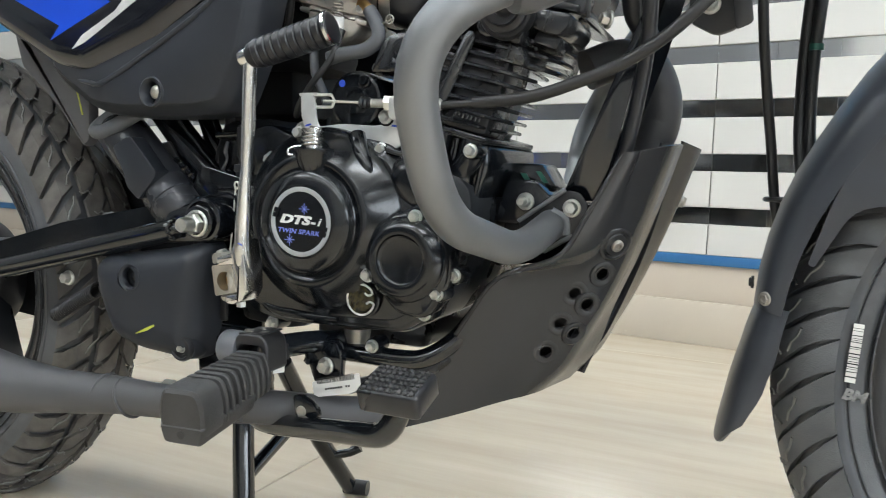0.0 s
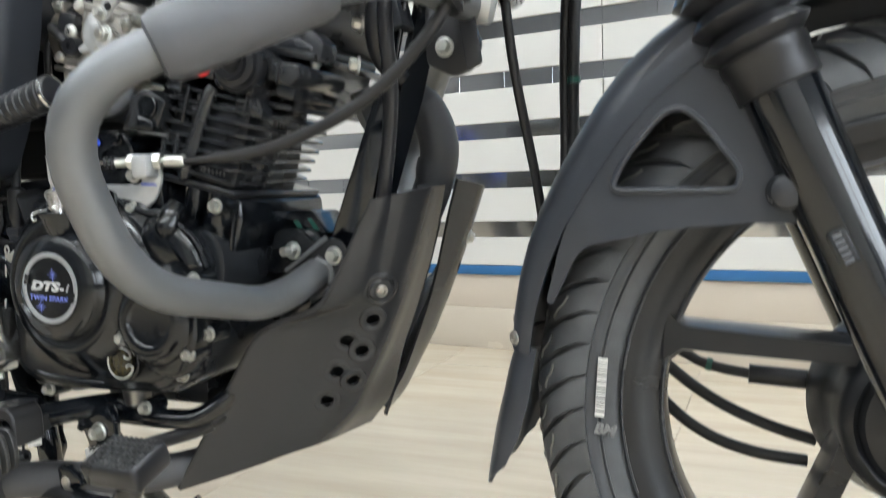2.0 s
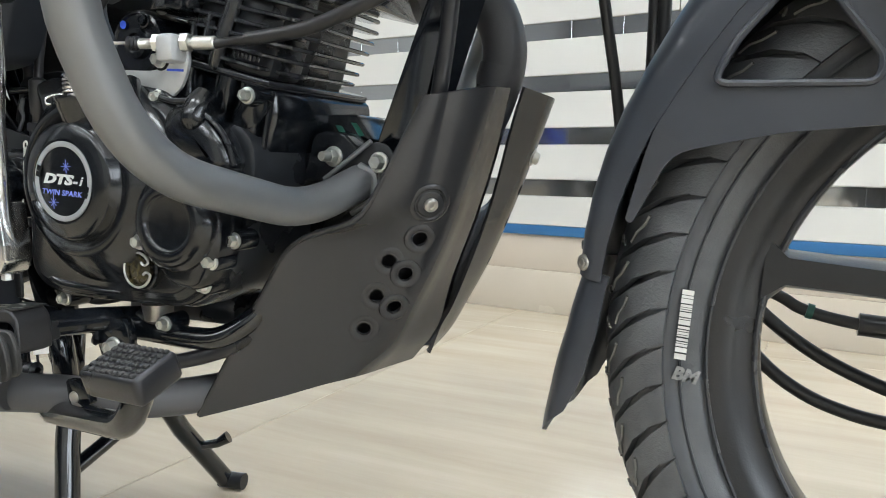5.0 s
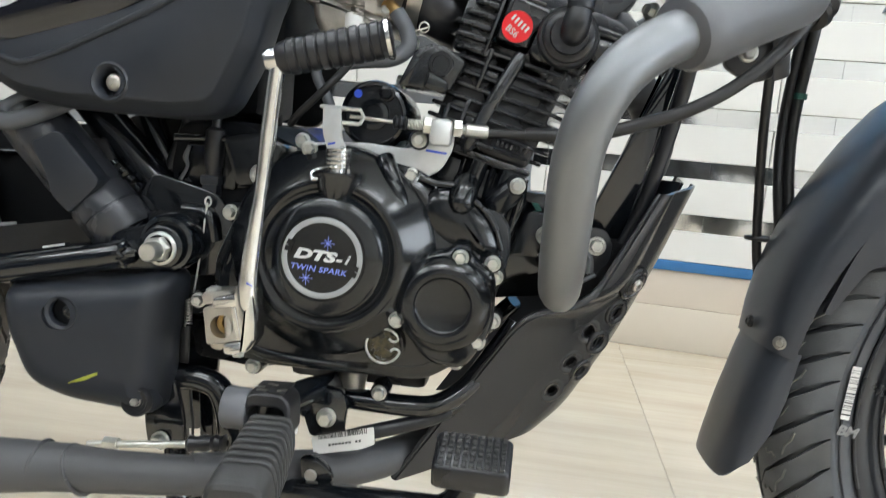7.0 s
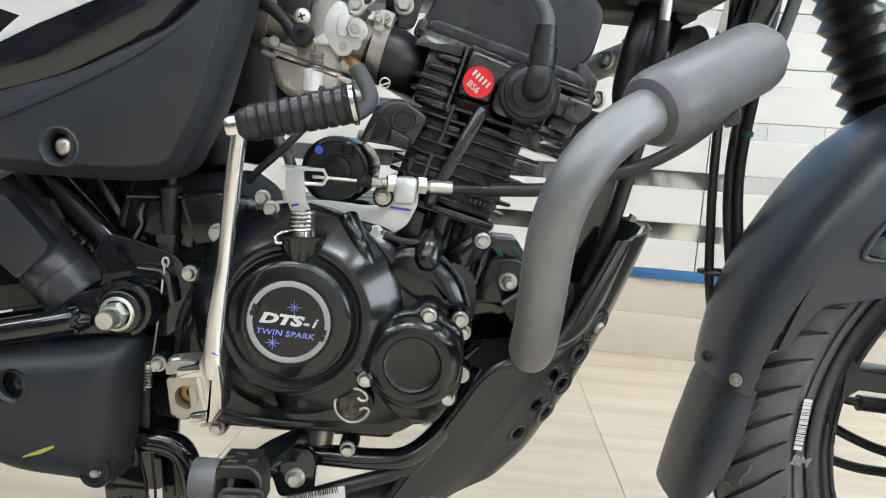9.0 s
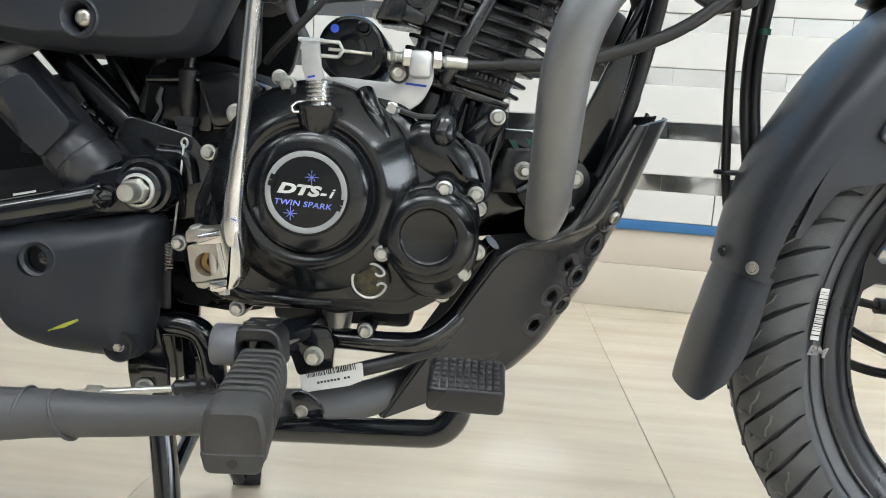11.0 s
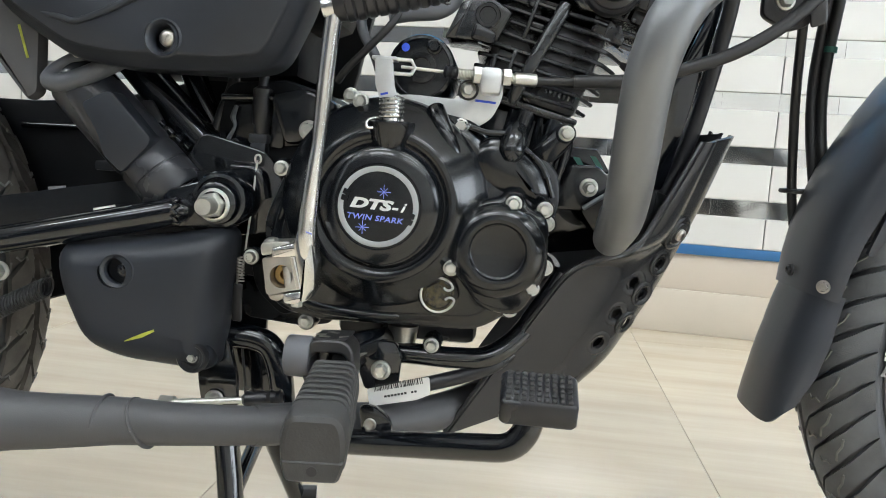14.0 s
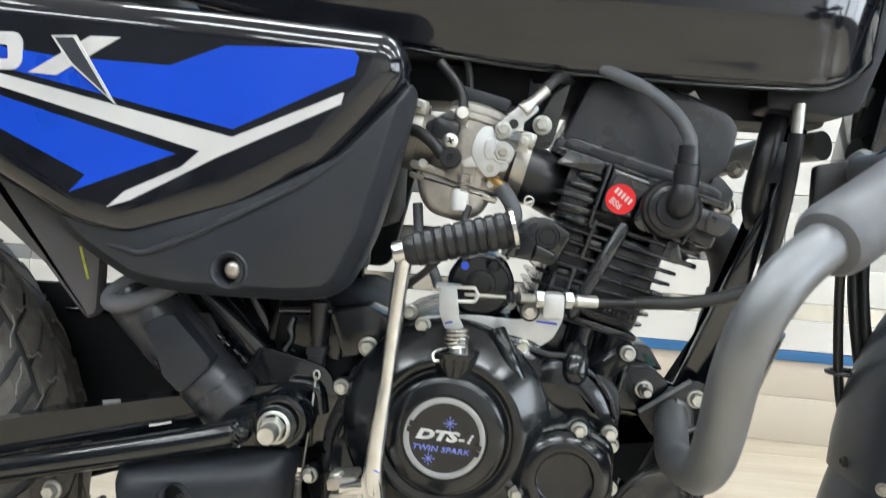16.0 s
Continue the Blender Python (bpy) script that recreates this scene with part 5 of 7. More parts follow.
q0 = p0 + Vector((0.0055, 0.003, 0.044))
part("plug_lead", sweep(glide([q0, q0 + Vector((0.000, 0.003, 0.012)), q0 + Vector((-0.012, 0.010, 0.032)), q0 + Vector((-0.034, 0.024, 0.052)), q0 + Vector((-0.065, 0.036, 0.068)), q0 + Vector((-0.11, 0.05, 0.090))], 6), 0.0056, 14), M_HOSE, bike, "grey spark plug lead")
vcover = part("valve_cover", pillow([(-0.070, 0.002), (0.052, 0.0), (0.068, 0.012), (0.077, 0.028), (0.076, 0.064), (0.064, 0.074), (0.030, 0.080), (-0.034, 0.079), (-0.060, 0.066)], 0.007, [(0, 0.085), (0, -0.064), (0.0008, -0.0705), (0.0025, -0.0740), (0.006, -0.0752), (0.012, -0.0755)], m=MC @ pose(0.0, 0, 0.1275)), M_SATIN, bike, "plain satin black valve cover")
part("cover_flange", slab(fillet([(-0.070, 0.1225), (-0.070, 0.1300), (0.084, 0.1270), (0.084, 0.1195)], 0.002), -0.0815, 0.085, 0.0015, m=MC), M_FINS, vcover, "flat sealing flange")
part("cover_skirt", pillow([(-0.066, 0.1290), (0.0775, 0.1262), (0.0790, 0.1330), (0.0690, 0.1378), (-0.046, 0.1420), (-0.062, 0.1418)], 0.005, [(0, 0.05), (0, -0.0765), (0.0007, -0.0782), (0.0022, -0.0792), (0.0045, -0.0794)], m=MC), M_SATIN, vcover, "raised lower step of the cover", smooth=50)
for ear in ([(-0.0740, 0.1230), (-0.0720, 0.1375), (-0.0560, 0.1385), (-0.0560, 0.1230)], [(0.0640, 0.1210), (0.0660, 0.1450), (0.0730, 0.1470), (0.0880, 0.1375), (0.0880, 0.1210)]):
    part("cover_ear", slab(fillet(ear, 0.004), -0.0775, -0.050, 0.003, m=MC), M_SATIN, vcover)
for ux, uh, turn in ((-0.0650, 0.1375, 8), (0.0780, 0.1205, 176)):
    bolt(vcover, 0, 0, 0, BOLT_8, m=MC @ pose(ux, -0.068, uh, 0 if turn < 90 else 180, 0, 20) @ Matrix.Scale(0.85, 4))
# chain tensioner housing behind the cylinder
sens = part("tensioner_housing", slab(fillet([(-0.0775, 0.0265), (-0.0735, 0.0600), (-0.0610, 0.0680), (-0.0370, 0.0605), (-0.0430, 0.0330), (-0.0620, 0.0290)], 0.005), -0.1150, -0.05, 0.0022, m=MC), M_FINS, bike, "black cast chain tensioner housing")
part("tensioner_plate", slab(fillet([(-0.0850, 0.0250), (-0.0800, 0.0570), (-0.0680, 0.0660), (-0.0655, 0.0610), (-0.0700, 0.0280)], 0.003), -0.1120, -0.055, 0.002, m=MC), M_FINS, sens, "bolted end plate")
part("tensioner_lug", slab(fillet([(-0.0640, 0.0300), (-0.0640, 0.0440), (-0.0450, 0.0405), (-0.0435, 0.0330), (-0.0470, 0.0300)], 0.003), -0.1195, -0.10, 0.0025, m=MC), M_ENGINE, sens)
part("tensioner_cap", turned([(0, 0), (0.0105, 0), (0.0105, 0.002), (0.0095, 0.0030), (0.0070, 0.0030), (0.0065, 0.0018), (0, 0.0018)], MC @ pose(-0.0560, -0.1148, 0.0520, 90), 24), M_ENGINE, sens, "round cast cap")
for h0 in (0.030, 0.0585):
    bolt(sens, 0, 0, 0, BOLT_8, m=along(MC @ Vector((-0.0805, -0.102, h0)), MC @ Vector((-0.12, -0.102, h0 - 0.002))))
# starter motor
st = part("starter_motor", turned([(0, -0.10), (0.028, -0.10), (0.0285, -0.004), (0.0270, 0.0), (0.0245, 0.001), (0.0235, -0.0005), (0.013, -0.0005), (0.0125, 0.003), (0.0085, 0.0035), (0.0080, 0.001), (0, 0.001)], face_on(0.024, -0.088, 0.534), 48), M_ENGINE, bike, "round black starter motor")
bolt(st, 0.034, -0.088, 0.552, BOLT_BLACK)
part("pen_dot", turned([(0, 0), (0.0035, 0), (0.0035, 0.0003), (0, 0.0003)], face_on(0.010, -0.0890, 0.550), 16), M_BLUEPEN, st, "blue pen dot")
part("terminal_wire", sweep(glide([(0.010, -0.09, 0.60), (0.002, -0.098, 0.572), (-0.018, -0.10, 0.548), (-0.038, -0.09, 0.530), (-0.048, -0.08, 0.52)]), 0.0032, 10), M_CABLE, bike, "thin black wire")
part("terminal_wire", sweep(glide([(-0.035, -0.07, 0.60), (-0.030, -0.075, 0.565), (-0.018, -0.08, 0.545), (-0.012, -0.08, 0.53)]), 0.0045, 10), M_HOSE, bike, "grey hose")
part("engine_mount", slab(fillet([(0.130, 0.462), (0.180, 0.456), (0.212, 0.440), (0.238, 0.440), (0.214, 0.384), (0.135, 0.372)], 0.006), 0.012, 0.020, 0.001), M_GLOSS, engine, "black front engine mount plate")
mlug = part("mount_lug", slab(fillet([(0.146, 0.420), (0.158, 0.462), (0.186, 0.463), (0.204, 0.446), (0.178, 0.420)], 0.006), -0.0270, 0.05, 0.003), M_ENGINE, engine, "black engine mount lug")
bolt(mlug, 0.1784, -0.0275, 0.4421, BOLT_10)
part("mount_stud", turned([(0, 0), (0.0042, 0), (0.0042, 0.016), (0.0034, 0.0175), (0, 0.0175)], face_on(0.1784, -0.0290, 0.4421), 16), M_ZINC, mlug, "threaded stud end")
part("mount_boss", sweep([(0.130, -0.078, 0.468), (0.148, -0.086, 0.4865), (0.152, -0.088, 0.490)], [0.013, 0.0105, 0.006], 16), M_ENGINE, engine)
part("mount_spacer", sweep([(0.178, -0.026, 0.445), (0.178, 0.08, 0.445)], 0.012, 16), M_GLOSS, engine)
# glossy front deck of the case, with green reflections painted on it
part("front_deck", slab(fillet([(0.1330, 0.4790), (0.1860, 0.4785), (0.2010, 0.4555), (0.1680, 0.4530), (0.1520, 0.4620)], 0.003), -0.0020, 0.05, 0.0015), M_ENGINE, engine, "glossy black front deck of the crankcase")
for pts in ([(0.1640, 0.4695), (0.1705, 0.4690), (0.1790, 0.4560), (0.1735, 0.4560)], [(0.1800, 0.4715), (0.1855, 0.4710), (0.1935, 0.4600), (0.1880, 0.4600)]):
    part("green_reflection", layers(pts, [(0, -0.0022), (0, -0.0026)]), M_GREEN_TAPE_REFLECTION, engine, "green reflection painted on the deck", smooth=0)

part("paper_flag", slab([(0.184, 0.702), (0.199, 0.7115), (0.209, 0.697)], -0.0505, -0.0500, 0.0001), M_LABEL, vcover, "torn white paper scrap")

# carburettor
CB = Vector((0.002, -0.052, 0.642))
MCB = Matrix.Translation(CB) @ pose(0, 0, 0, 0, 14, 0)
carb = part("carburettor", block((0.052, 0.058, 0.062), MCB @ pose(0, 0, 0.010), 0.010, 3), M_ALLOY, bike, "bare aluminium carburettor")
part("float_bowl", layers(fillet([(-0.034, 0.0), (0.034, 0.0), (0.030, -0.022), (0.016, -0.034), (-0.014, -0.034), (-0.028, -0.020)], 0.010), [(0.006, 0.03), (0, 0.022), (0, -0.026), (0.003, -0.031), (0.008, -0.034)], m=MCB @ pose(0.0, 0, -0.020)), M_ALLOY, carb, "rounded float bowl")
part("bowl_flange", block((0.082, 0.066, 0.0075), MCB @ pose(0.0, 0, -0.0185), 0.003), M_ALLOY, carb)
part("bowl_flange", block((0.078, 0.066, 0.005), MCB @ pose(0.0, 0, -0.0275), 0.002), M_STEEL, carb)
part("slide_cap", turned([(0.0, 0), (0.026, 0), (0.027, 0.003), (0.026, 0.009), (0.020, 0.012), (0, 0.012)], MCB @ pose(0.002, 0.0, 0.036), 32), M_ALLOY, carb, "round slide cap")
part("cap_cover", block((0.044, 0.046, 0.012), MCB @ pose(0.004, 0.004, 0.053), 0.003), M_PLASTIC, carb, "black plastic cap")
part("slide_barrel", turned([(0.0, -0.028), (0.0255, -0.028), (0.0265, -0.024), (0.0265, 0.024), (0.0285, 0.026), (0.0285, 0.030), (0.026, 0.032), (0, 0.032)], MCB @ pose(0.006, -0.012, 0.006), 40), M_ALLOY, carb, "round cast barrel of the carburettor")
part("body_rib", block((0.046, 0.012, 0.008), MCB @ pose(0.0, -0.028, 0.030), 0.002), M_ALLOY, carb)
for p, q, r0, r1 in (((-0.030, -0.034, 0.012), (-0.012, -0.030, 0.004), 0.0070, 0.0090), ((0.024, -0.034, -0.004), (0.010, -0.026, -0.010), 0.0060, 0.0080), ((-0.010, -0.040, 0.034), (-0.010, -0.026, 0.030), 0.0060, 0.0075), ((0.022, -0.036, 0.030), (0.016, -0.024, 0.024), 0.0050, 0.0080)):
    part("cast_boss", sweep([MCB @ Vector(p), MCB @ Vector(p).lerp(Vector(q), 0.08), MCB @ Vector(q)], [r0 * 0.85, r0, r1], 16), M_ALLOY, carb)
part("body_rib", block((0.040, 0.010, 0.006), MCB @ pose(0.004, -0.030, 0.018), 0.002), M_ALLOY, carb)
for x0, x1, nm in ((-0.052, -0.022, "intake_throat"), (0.020, 0.052, "engine_throat")):
    part(nm, sweep([MCB @ Vector((x0, 0, 0.006)), MCB @ Vector((x1, 0, 0.006))], 0.0225, 28), M_ALLOY, carb)
for x in (-0.047, 0.049):
    part("hose_clamp", turned([(0.0285, -0.006), (0.0300, -0.006), (0.0300, 0.006), (0.0285, 0.006)], MCB @ pose(x, 0, 0.006, 0, 90, 0), 36), M_STEEL, carb, "steel hose clamp")
    part("clamp_screw", block((0.013, 0.012, 0.012), MCB @ pose(x, -0.022, 0.030), 0.002), M_STEEL, carb)
    bolt(carb, 0, 0, 0, BOLT_8, m=MCB @ pose(x, -0.0275, 0.031, 90) @ Matrix.Scale(0.75, 4))
part("inlet_rubber", sweep(glide([MCB @ Vector((-0.046, 0, 0.006)), MCB @ Vector((-0.075, 0.004, 0.010)), MCB @ Vector((-0.12, 0.01, 0.02))], 4), [0.0275, 0.029, 0.034], 28), M_RUBBER, bike, "black inlet rubber")
part("manifold", sweep(glide([MCB @ Vector((0.045, 0, 0.006)), MCB @ Vector((0.070, 0.002, 0.002)), MC @ Vector((-0.050, 0.0, 0.095))], 4), [0.027, 0.025, 0.026], 28), M_RUBBER, bike, "black intake manifold")
quad = fillet([(0.0190, 0.6660), (0.0128, 0.6590), (0.0100, 0.6500), (0.0102, 0.6420), (0.0160, 0.6320), (0.0225, 0.6245), (0.0310, 0.6255), (0.0340, 0.6305), (0.0370, 0.6295), (0.0408, 0.6335), (0.0395, 0.6395), (0.0420, 0.6450), (0.0400, 0.6505), (0.0335, 0.6540), (0.0298, 0.6560), (0.0290, 0.6615), (0.0250, 0.6665)], [0.003, 0.006, 0.006, 0.005, 0.005, 0.002, 0.002, 0.0015, 0.002, 0.003, 0.002, 0.004, 0.005, 0.003, 0.002, 0.002, 0.002])
part("throttle_quadrant", slab(quad, -0.0985, -0.0960, 0.0008), M_WHITEZINC, carb, "pale zinc throttle quadrant")
part("quadrant_wing", slab(fillet([(0.0125, 0.6425), (0.0015, 0.6365), (0.0040, 0.6325), (0.0175, 0.6325)], 0.0015), -0.0970, -0.0950, 0.0006), M_WHITEZINC, carb)
part("quadrant_rim", slab(fillet([(0.0270, 0.6580), (0.0212, 0.6545), (0.0200, 0.6450), (0.0222, 0.6395), (0.0270, 0.6390), (0.0305, 0.6420), (0.0290, 0.6480), (0.0305, 0.6545)], 0.002), -0.1005, -0.0980, 0.0010), M_WHITEZINC, carb)
part("shaft_washer", turned([(0, 0), (0.0092, 0), (0.0092, 0.0012), (0.0088, 0.0016), (0, 0.0016)], face_on(0.0355, -0.0983, 0.6452), 28), M_WHITEZINC, carb)
part("shaft_nut", turned([(0, 0), (0.0072, 0), (0.0072, 0.0045), (0.0066, 0.0050), (0, 0.0050)], face_on(0.0355, -0.0998, 0.6452), 6), M_ZINC, carb, "shaft nut", smooth=20)
part("shaft_tip", turned([(0, 0), (0.0036, 0), (0.0036, 0.0070), (0.0030, 0.0076), (0, 0.0076)], face_on(0.0355, -0.0998, 0.6452), 16), M_STEEL, carb)
part("quadrant_rivet", turned([(0.0024, 0), (0.0032, 0), (0.0032, 0.0010), (0.0024, 0.0012), (0, 0.0004)], face_on(0.0260, -0.0983, 0.6320), 18), M_STEEL, carb)
part("throttle_spring", sweep([(0.026 + 0.013 * math.cos(q), -0.082 - 0.0009 * q, 0.642 + 0.013 * math.sin(q)) for q in (k * 0.35 for k in range(48))], 0.0011, 6), M_STEEL, carb)
arm = fillet([(0.0285, 0.6590), (0.0300, 0.6680), (0.0470, 0.6850), (0.0580, 0.6890), (0.0640, 0.6820), (0.0440, 0.6640), (0.0390, 0.6575), (0.0330, 0.6560)], 0.003)
part("cable_bracket", slab(arm, -0.100, -0.096, 0.001), M_WHITEZINC, carb, "zinc cable bracket")
part("cable_end", sweep([(0.050, -0.102, 0.680), (0.054, -0.1015, 0.684), (0.056, -0.101, 0.686), (0.069, -0.098, 0.698)], [0.0062, 0.0062, 0.0046, 0.0046], 12), M_STEEL, carb, "cable adjuster")
part("cable_stub", sweep(glide([(0.064, -0.097, 0.695), (0.072, -0.092, 0.704), (0.080, -0.080, 0.712), (0.092, -0.050, 0.716)]), 0.0050, 10), M_CABLE, bike, "throttle cable")
bolt(carb, 0.0350, -0.100, 0.6640, BOLT_8)
part("bracket_hole", turned([(0, 0), (0.0030, 0), (0.0034, 0.0006), (0.0040, 0.0004), (0.0040, -0.001)], face_on(0.0430, -0.1002, 0.6690), 16), M_DARKSTEEL, carb)
part("cross_screw", turned([(0, 0), (0.0068, 0), (0.0068, 0.0016), (0.0060, 0.0030), (0.0040, 0.0040), (0, 0.0042)], face_on(-0.0080, -0.0930, 0.6530), 24), M_ZINC, carb, "bright cross-head screw")
for q in (20, 110):
    part("screw_slot", block((0.0060, 0.0014, 0.0004), face_on(-0.0080, -0.0972, 0.6530) @ pose(0, 0, 0, 0, 0, q), 0), M_INK_AND_SHADE, carb, smooth=0)
part("clamp_tab", slab(fillet([(0.0480, 0.6480), (0.0490, 0.6635), (0.0575, 0.6620), (0.0560, 0.6470)], 0.0015), -0.0905, -0.0880, 0.0006), M_STEEL, carb, "folded tab of the hose clamp")
bolt(carb, 0, 0, 0, BOLT_8, m=face_on(0.0525, -0.0905, 0.6560) @ Matrix.Scale(0.7, 4))
for pts, r in (([(-0.022, -0.072, 0.722), (-0.004, -0.076, 0.700), (0.000, -0.080, 0.680), (-0.010, -0.086, 0.664)], 0.0042), ([(-0.050, -0.070, 0.664), (-0.036, -0.088, 0.660), (-0.022, -0.092, 0.650), (-0.014, -0.092, 0.640)], 0.0052), ([(-0.075, -0.060, 0.600), (-0.060, -0.075, 0.622), (-0.054, -0.078, 0.648), (-0.048, -0.070, 0.672)], 0.0038)):
    part("sensor_wire", sweep(glide(pts, 5), r, 10), M_CABLE, carb)
part("choke_housing", block((0.024, 0.016, 0.020), MCB @ pose(-0.020, -0.034, 0.016), 0.005), M_RUBBER, carb, "black moulded sensor")
for cx, cz in ((-0.030, -0.016), (0.030, -0.016), (-0.002, 0.026)):
    part("cheese_screw", turned([(0, 0), (0.0042, 0), (0.0042, 0.003), (0.003, 0.0040), (0, 0.0040)], MCB @ pose(cx, -0.033, cz, 90), 14), M_ZINC, carb)
part("choke_knob", turned([(0, 0), (0.0095, 0), (0.0095, 0.010), (0.008, 0.014), (0.0035, 0.014), (0.0035, 0.011), (0, 0.011)], face_on(-0.0075, -0.084, 0.6395), 24), M_RUBBER, carb, "black choke pivot")
part("choke_lever", slab(fillet([(-0.030, 0.655), (-0.016, 0.662), (-0.004, 0.676), (-0.010, 0.680), (-0.030, 0.668)], 0.003), -0.088, -0.085, 0.001), M_DARKSTEEL, carb)
part("idle_spring", sweep([(0.0045 + 0.0050 * math.cos(q), -0.090 + 0.0050 * math.sin(q), 0.628 - 0.00042 * q) for q in (k * 0.5 for k in range(76))], 0.0009, 6), M_STEEL, carb, "idle screw spring")
part("idle_screw", sweep([(0.0035, -0.088, 0.632), (0.0035, -0.088, 0.600)], 0.0028, 10), M_STEEL, carb)
part("idle_knob", turned([(0, 0), (0.0078, 0), (0.0078, 0.016), (0.0065, 0.018), (0, 0.018)], pose(0.002, -0.088, 0.596), 18), M_WHITE, carb, "white plastic idle knob")
part("fuel_hose", sweep(glide([(0.036, -0.085, 0.618), (0.046, -0.088, 0.603), (0.048, -0.090, 0.590), (0.036, -0.092, 0.580), (0.012, -0.092, 0.577), (-0.004, -0.09, 0.574)]), 0.0068, 14), M_HOSE, bike, "grey fuel hose")
part("hose_nipple", sweep([(0.026, -0.084, 0.626), (0.037, -0.085, 0.617)], 0.0055, 12), M_BRASS, carb, "brass hose nipple")
part("hose_clip", sweep([(0.060 + 0.004 * math.cos(q), -0.090, 0.607 + 0.004 * math.sin(q)) for q in (k * 0.4 for k in range(17))] + [(0.045, -0.09, 0.601)], 0.0007, 6), M_STEEL, carb)
part("float_wire", sweep(glide([(-0.012, -0.06, 0.75), (0.002, -0.065, 0.72), (0.004, -0.06, 0.695), (-0.002, -0.055, 0.685)]), 0.0032, 8), M_CABLE, bike, "thin vent hose")
bolt(bike, 0.069, -0.055, 0.6745, BOLT_10)
part("tank_mount", slab(fillet([(0.052, 0.655), (0.078, 0.655), (0.094, 0.72), (0.092, 0.745), (0.058, 0.745)], 0.008), -0.054, -0.048, 0.001), M_GLOSS, bike, "black tank bracket")

# clutch cable bracket, arm and spring
brk = part("cable_stay", slab(fillet([(-0.024, 0.506), (-0.022, 0.494), (0.004, 0.497), (0.038, 0.492), (0.050, 0.483), (0.066, 0.481), (0.086, 0.494), (0.094, 0.512), (0.093, 0.530), (0.074, 0.530), (0.072, 0.512), (0.056, 0.508), (0.020, 0.510)], 0.006), -0.1150, -0.1112, 0.001), M_WHITEZINC, bike, "pale zinc clutch cable bracket")
brk.location = (0.0, 0.0115, 0.0007)
bolt(brk, 0.0615, -0.1150, 0.4865, BOLT_8)
bolt(brk, -0.0205, -0.1265, 0.501, BOLT_8)
bolt(brk, -0.034, -0.100, 0.507, BOLT_8)
part("stay_flange", block((0.0175, 0.020, 0.0215), pose(0.0835, -0.1220, 0.5230), 0.004), M_WHITEZINC, brk, "folded bracket tab")
bolt(brk, 0.0655, -0.1160, 0.5160, BOLT_8)
part("bolt_boss", turned([(0, -0.02), (0.0095, -0.02), (0.0085, 0.0), (0, 0.0)], face_on(0.0655, -0.1155, 0.5160), 20), M_ENGINE, brk)
part("pen_mark", block((0.017, 0.0004, 0.0018), Matrix.Translation((0.080, -0.1154, 0.5075)) @ pose(0, 0, 0, 0, 4, 0), 0), M_BLUEPEN, brk, "blue pen stroke", smooth=0)
part("adjuster", turned([(0, 0)] + [(0.0036 + 0.0007 * (k % 2), 0.0006 * k) for k in range(1, 104)] + [(0, 0.0625)], along((0.056, -0.1275, 0.5275), (0.118, -0.1140, 0.5268)), 14), M_ZINC, brk, "threaded cable adjuster")
for x in (0.0720, 0.0955):
    part("nut", turned([(0, -0.0032), (0.0072, -0.0032), (0.0072, 0.0032), (0, 0.0032)], along((x, -0.1275 + 0.217 * (x - 0.056), 0.5275), (x + 0.1, -0.1058 + 0.217 * (x - 0.056), 0.5265)), 6), M_ZINC, brk, smooth=20)
part("adjuster_cup", sweep([(0.1015, -0.1176, 0.527), (0.1025, -0.1174, 0.527), (0.119, -0.1138, 0.5268), (0.120, -0.1136, 0.5268)], [0.0042, 0.0054, 0.0054, 0.0044], 14), M_ZINC, brk)
part("inner_cable", sweep([(0.012, -0.1370, 0.529), (0.060, -0.1266, 0.5275)], 0.0014, 8), M_STEEL, brk, "bare steel cable")
part("rubber_bellow", turned([(0.002, 0), (0.0055, 0.002), (0.0040, 0.004), (0.0055, 0.006), (0.004, 0.008), (0.0055, 0.010), (0.003, 0.012)], along((0.045, -0.1299, 0.528), (0.058, -0.1271, 0.5278)), 16), M_RUBBER, brk, "small rubber gaiter")
part("cable_fork", sweep([(0.020, -0.1360, 0.5235), (0.006, -0.139, 0.5235), (0.003, -0.1395, 0.529), (0.006, -0.139, 0.5345), (0.020, -0.1360, 0.5345), (0.023, -0.1355, 0.529), (0.020, -0.1360, 0.5235)], 0.0016, 8), M_ZINC, brk, "bent wire yoke")
armc = part("clutch_arm", slab(fillet([(-0.008, 0.535), (0.006, 0.535), (0.009, 0.512), (0.014, 0.502), (-0.002, 0.502), (-0.007, 0.515)], 0.003), -0.1330, -0.1295, 0.001), M_WHITEZINC, bike, "pale zinc clutch arm")
part("arm_tab", block((0.020, 0.016, 0.003), pose(-0.001, -0.123, 0.5355), 0.001), M_WHITEZINC, armc)
part("pen_mark", block((0.006, 0.0004, 0.0016), Matrix.Translation((0.001, -0.1334, 0.5075)) @ pose(0, 0, 0, 0, -15, 0), 0), M_BLUEPEN, armc, "blue pen stroke", smooth=0)
part("return_spring", sweep([(0.008 + 0.0088 * math.cos(q), -0.1370 + 0.0088 * math.sin(q), 0.4875 + 0.00052 * q) for q in (k * 0.42 for k in range(76))] + [(0.012, -0.1465, 0.505)], 0.0013, 8), M_CHROME, armc, "bright coil spring")
part("spring_core", sweep([(0.008, -0.1370, 0.484), (0.008, -0.1370, 0.503)], 0.0066, 16), M_CHROME, armc)
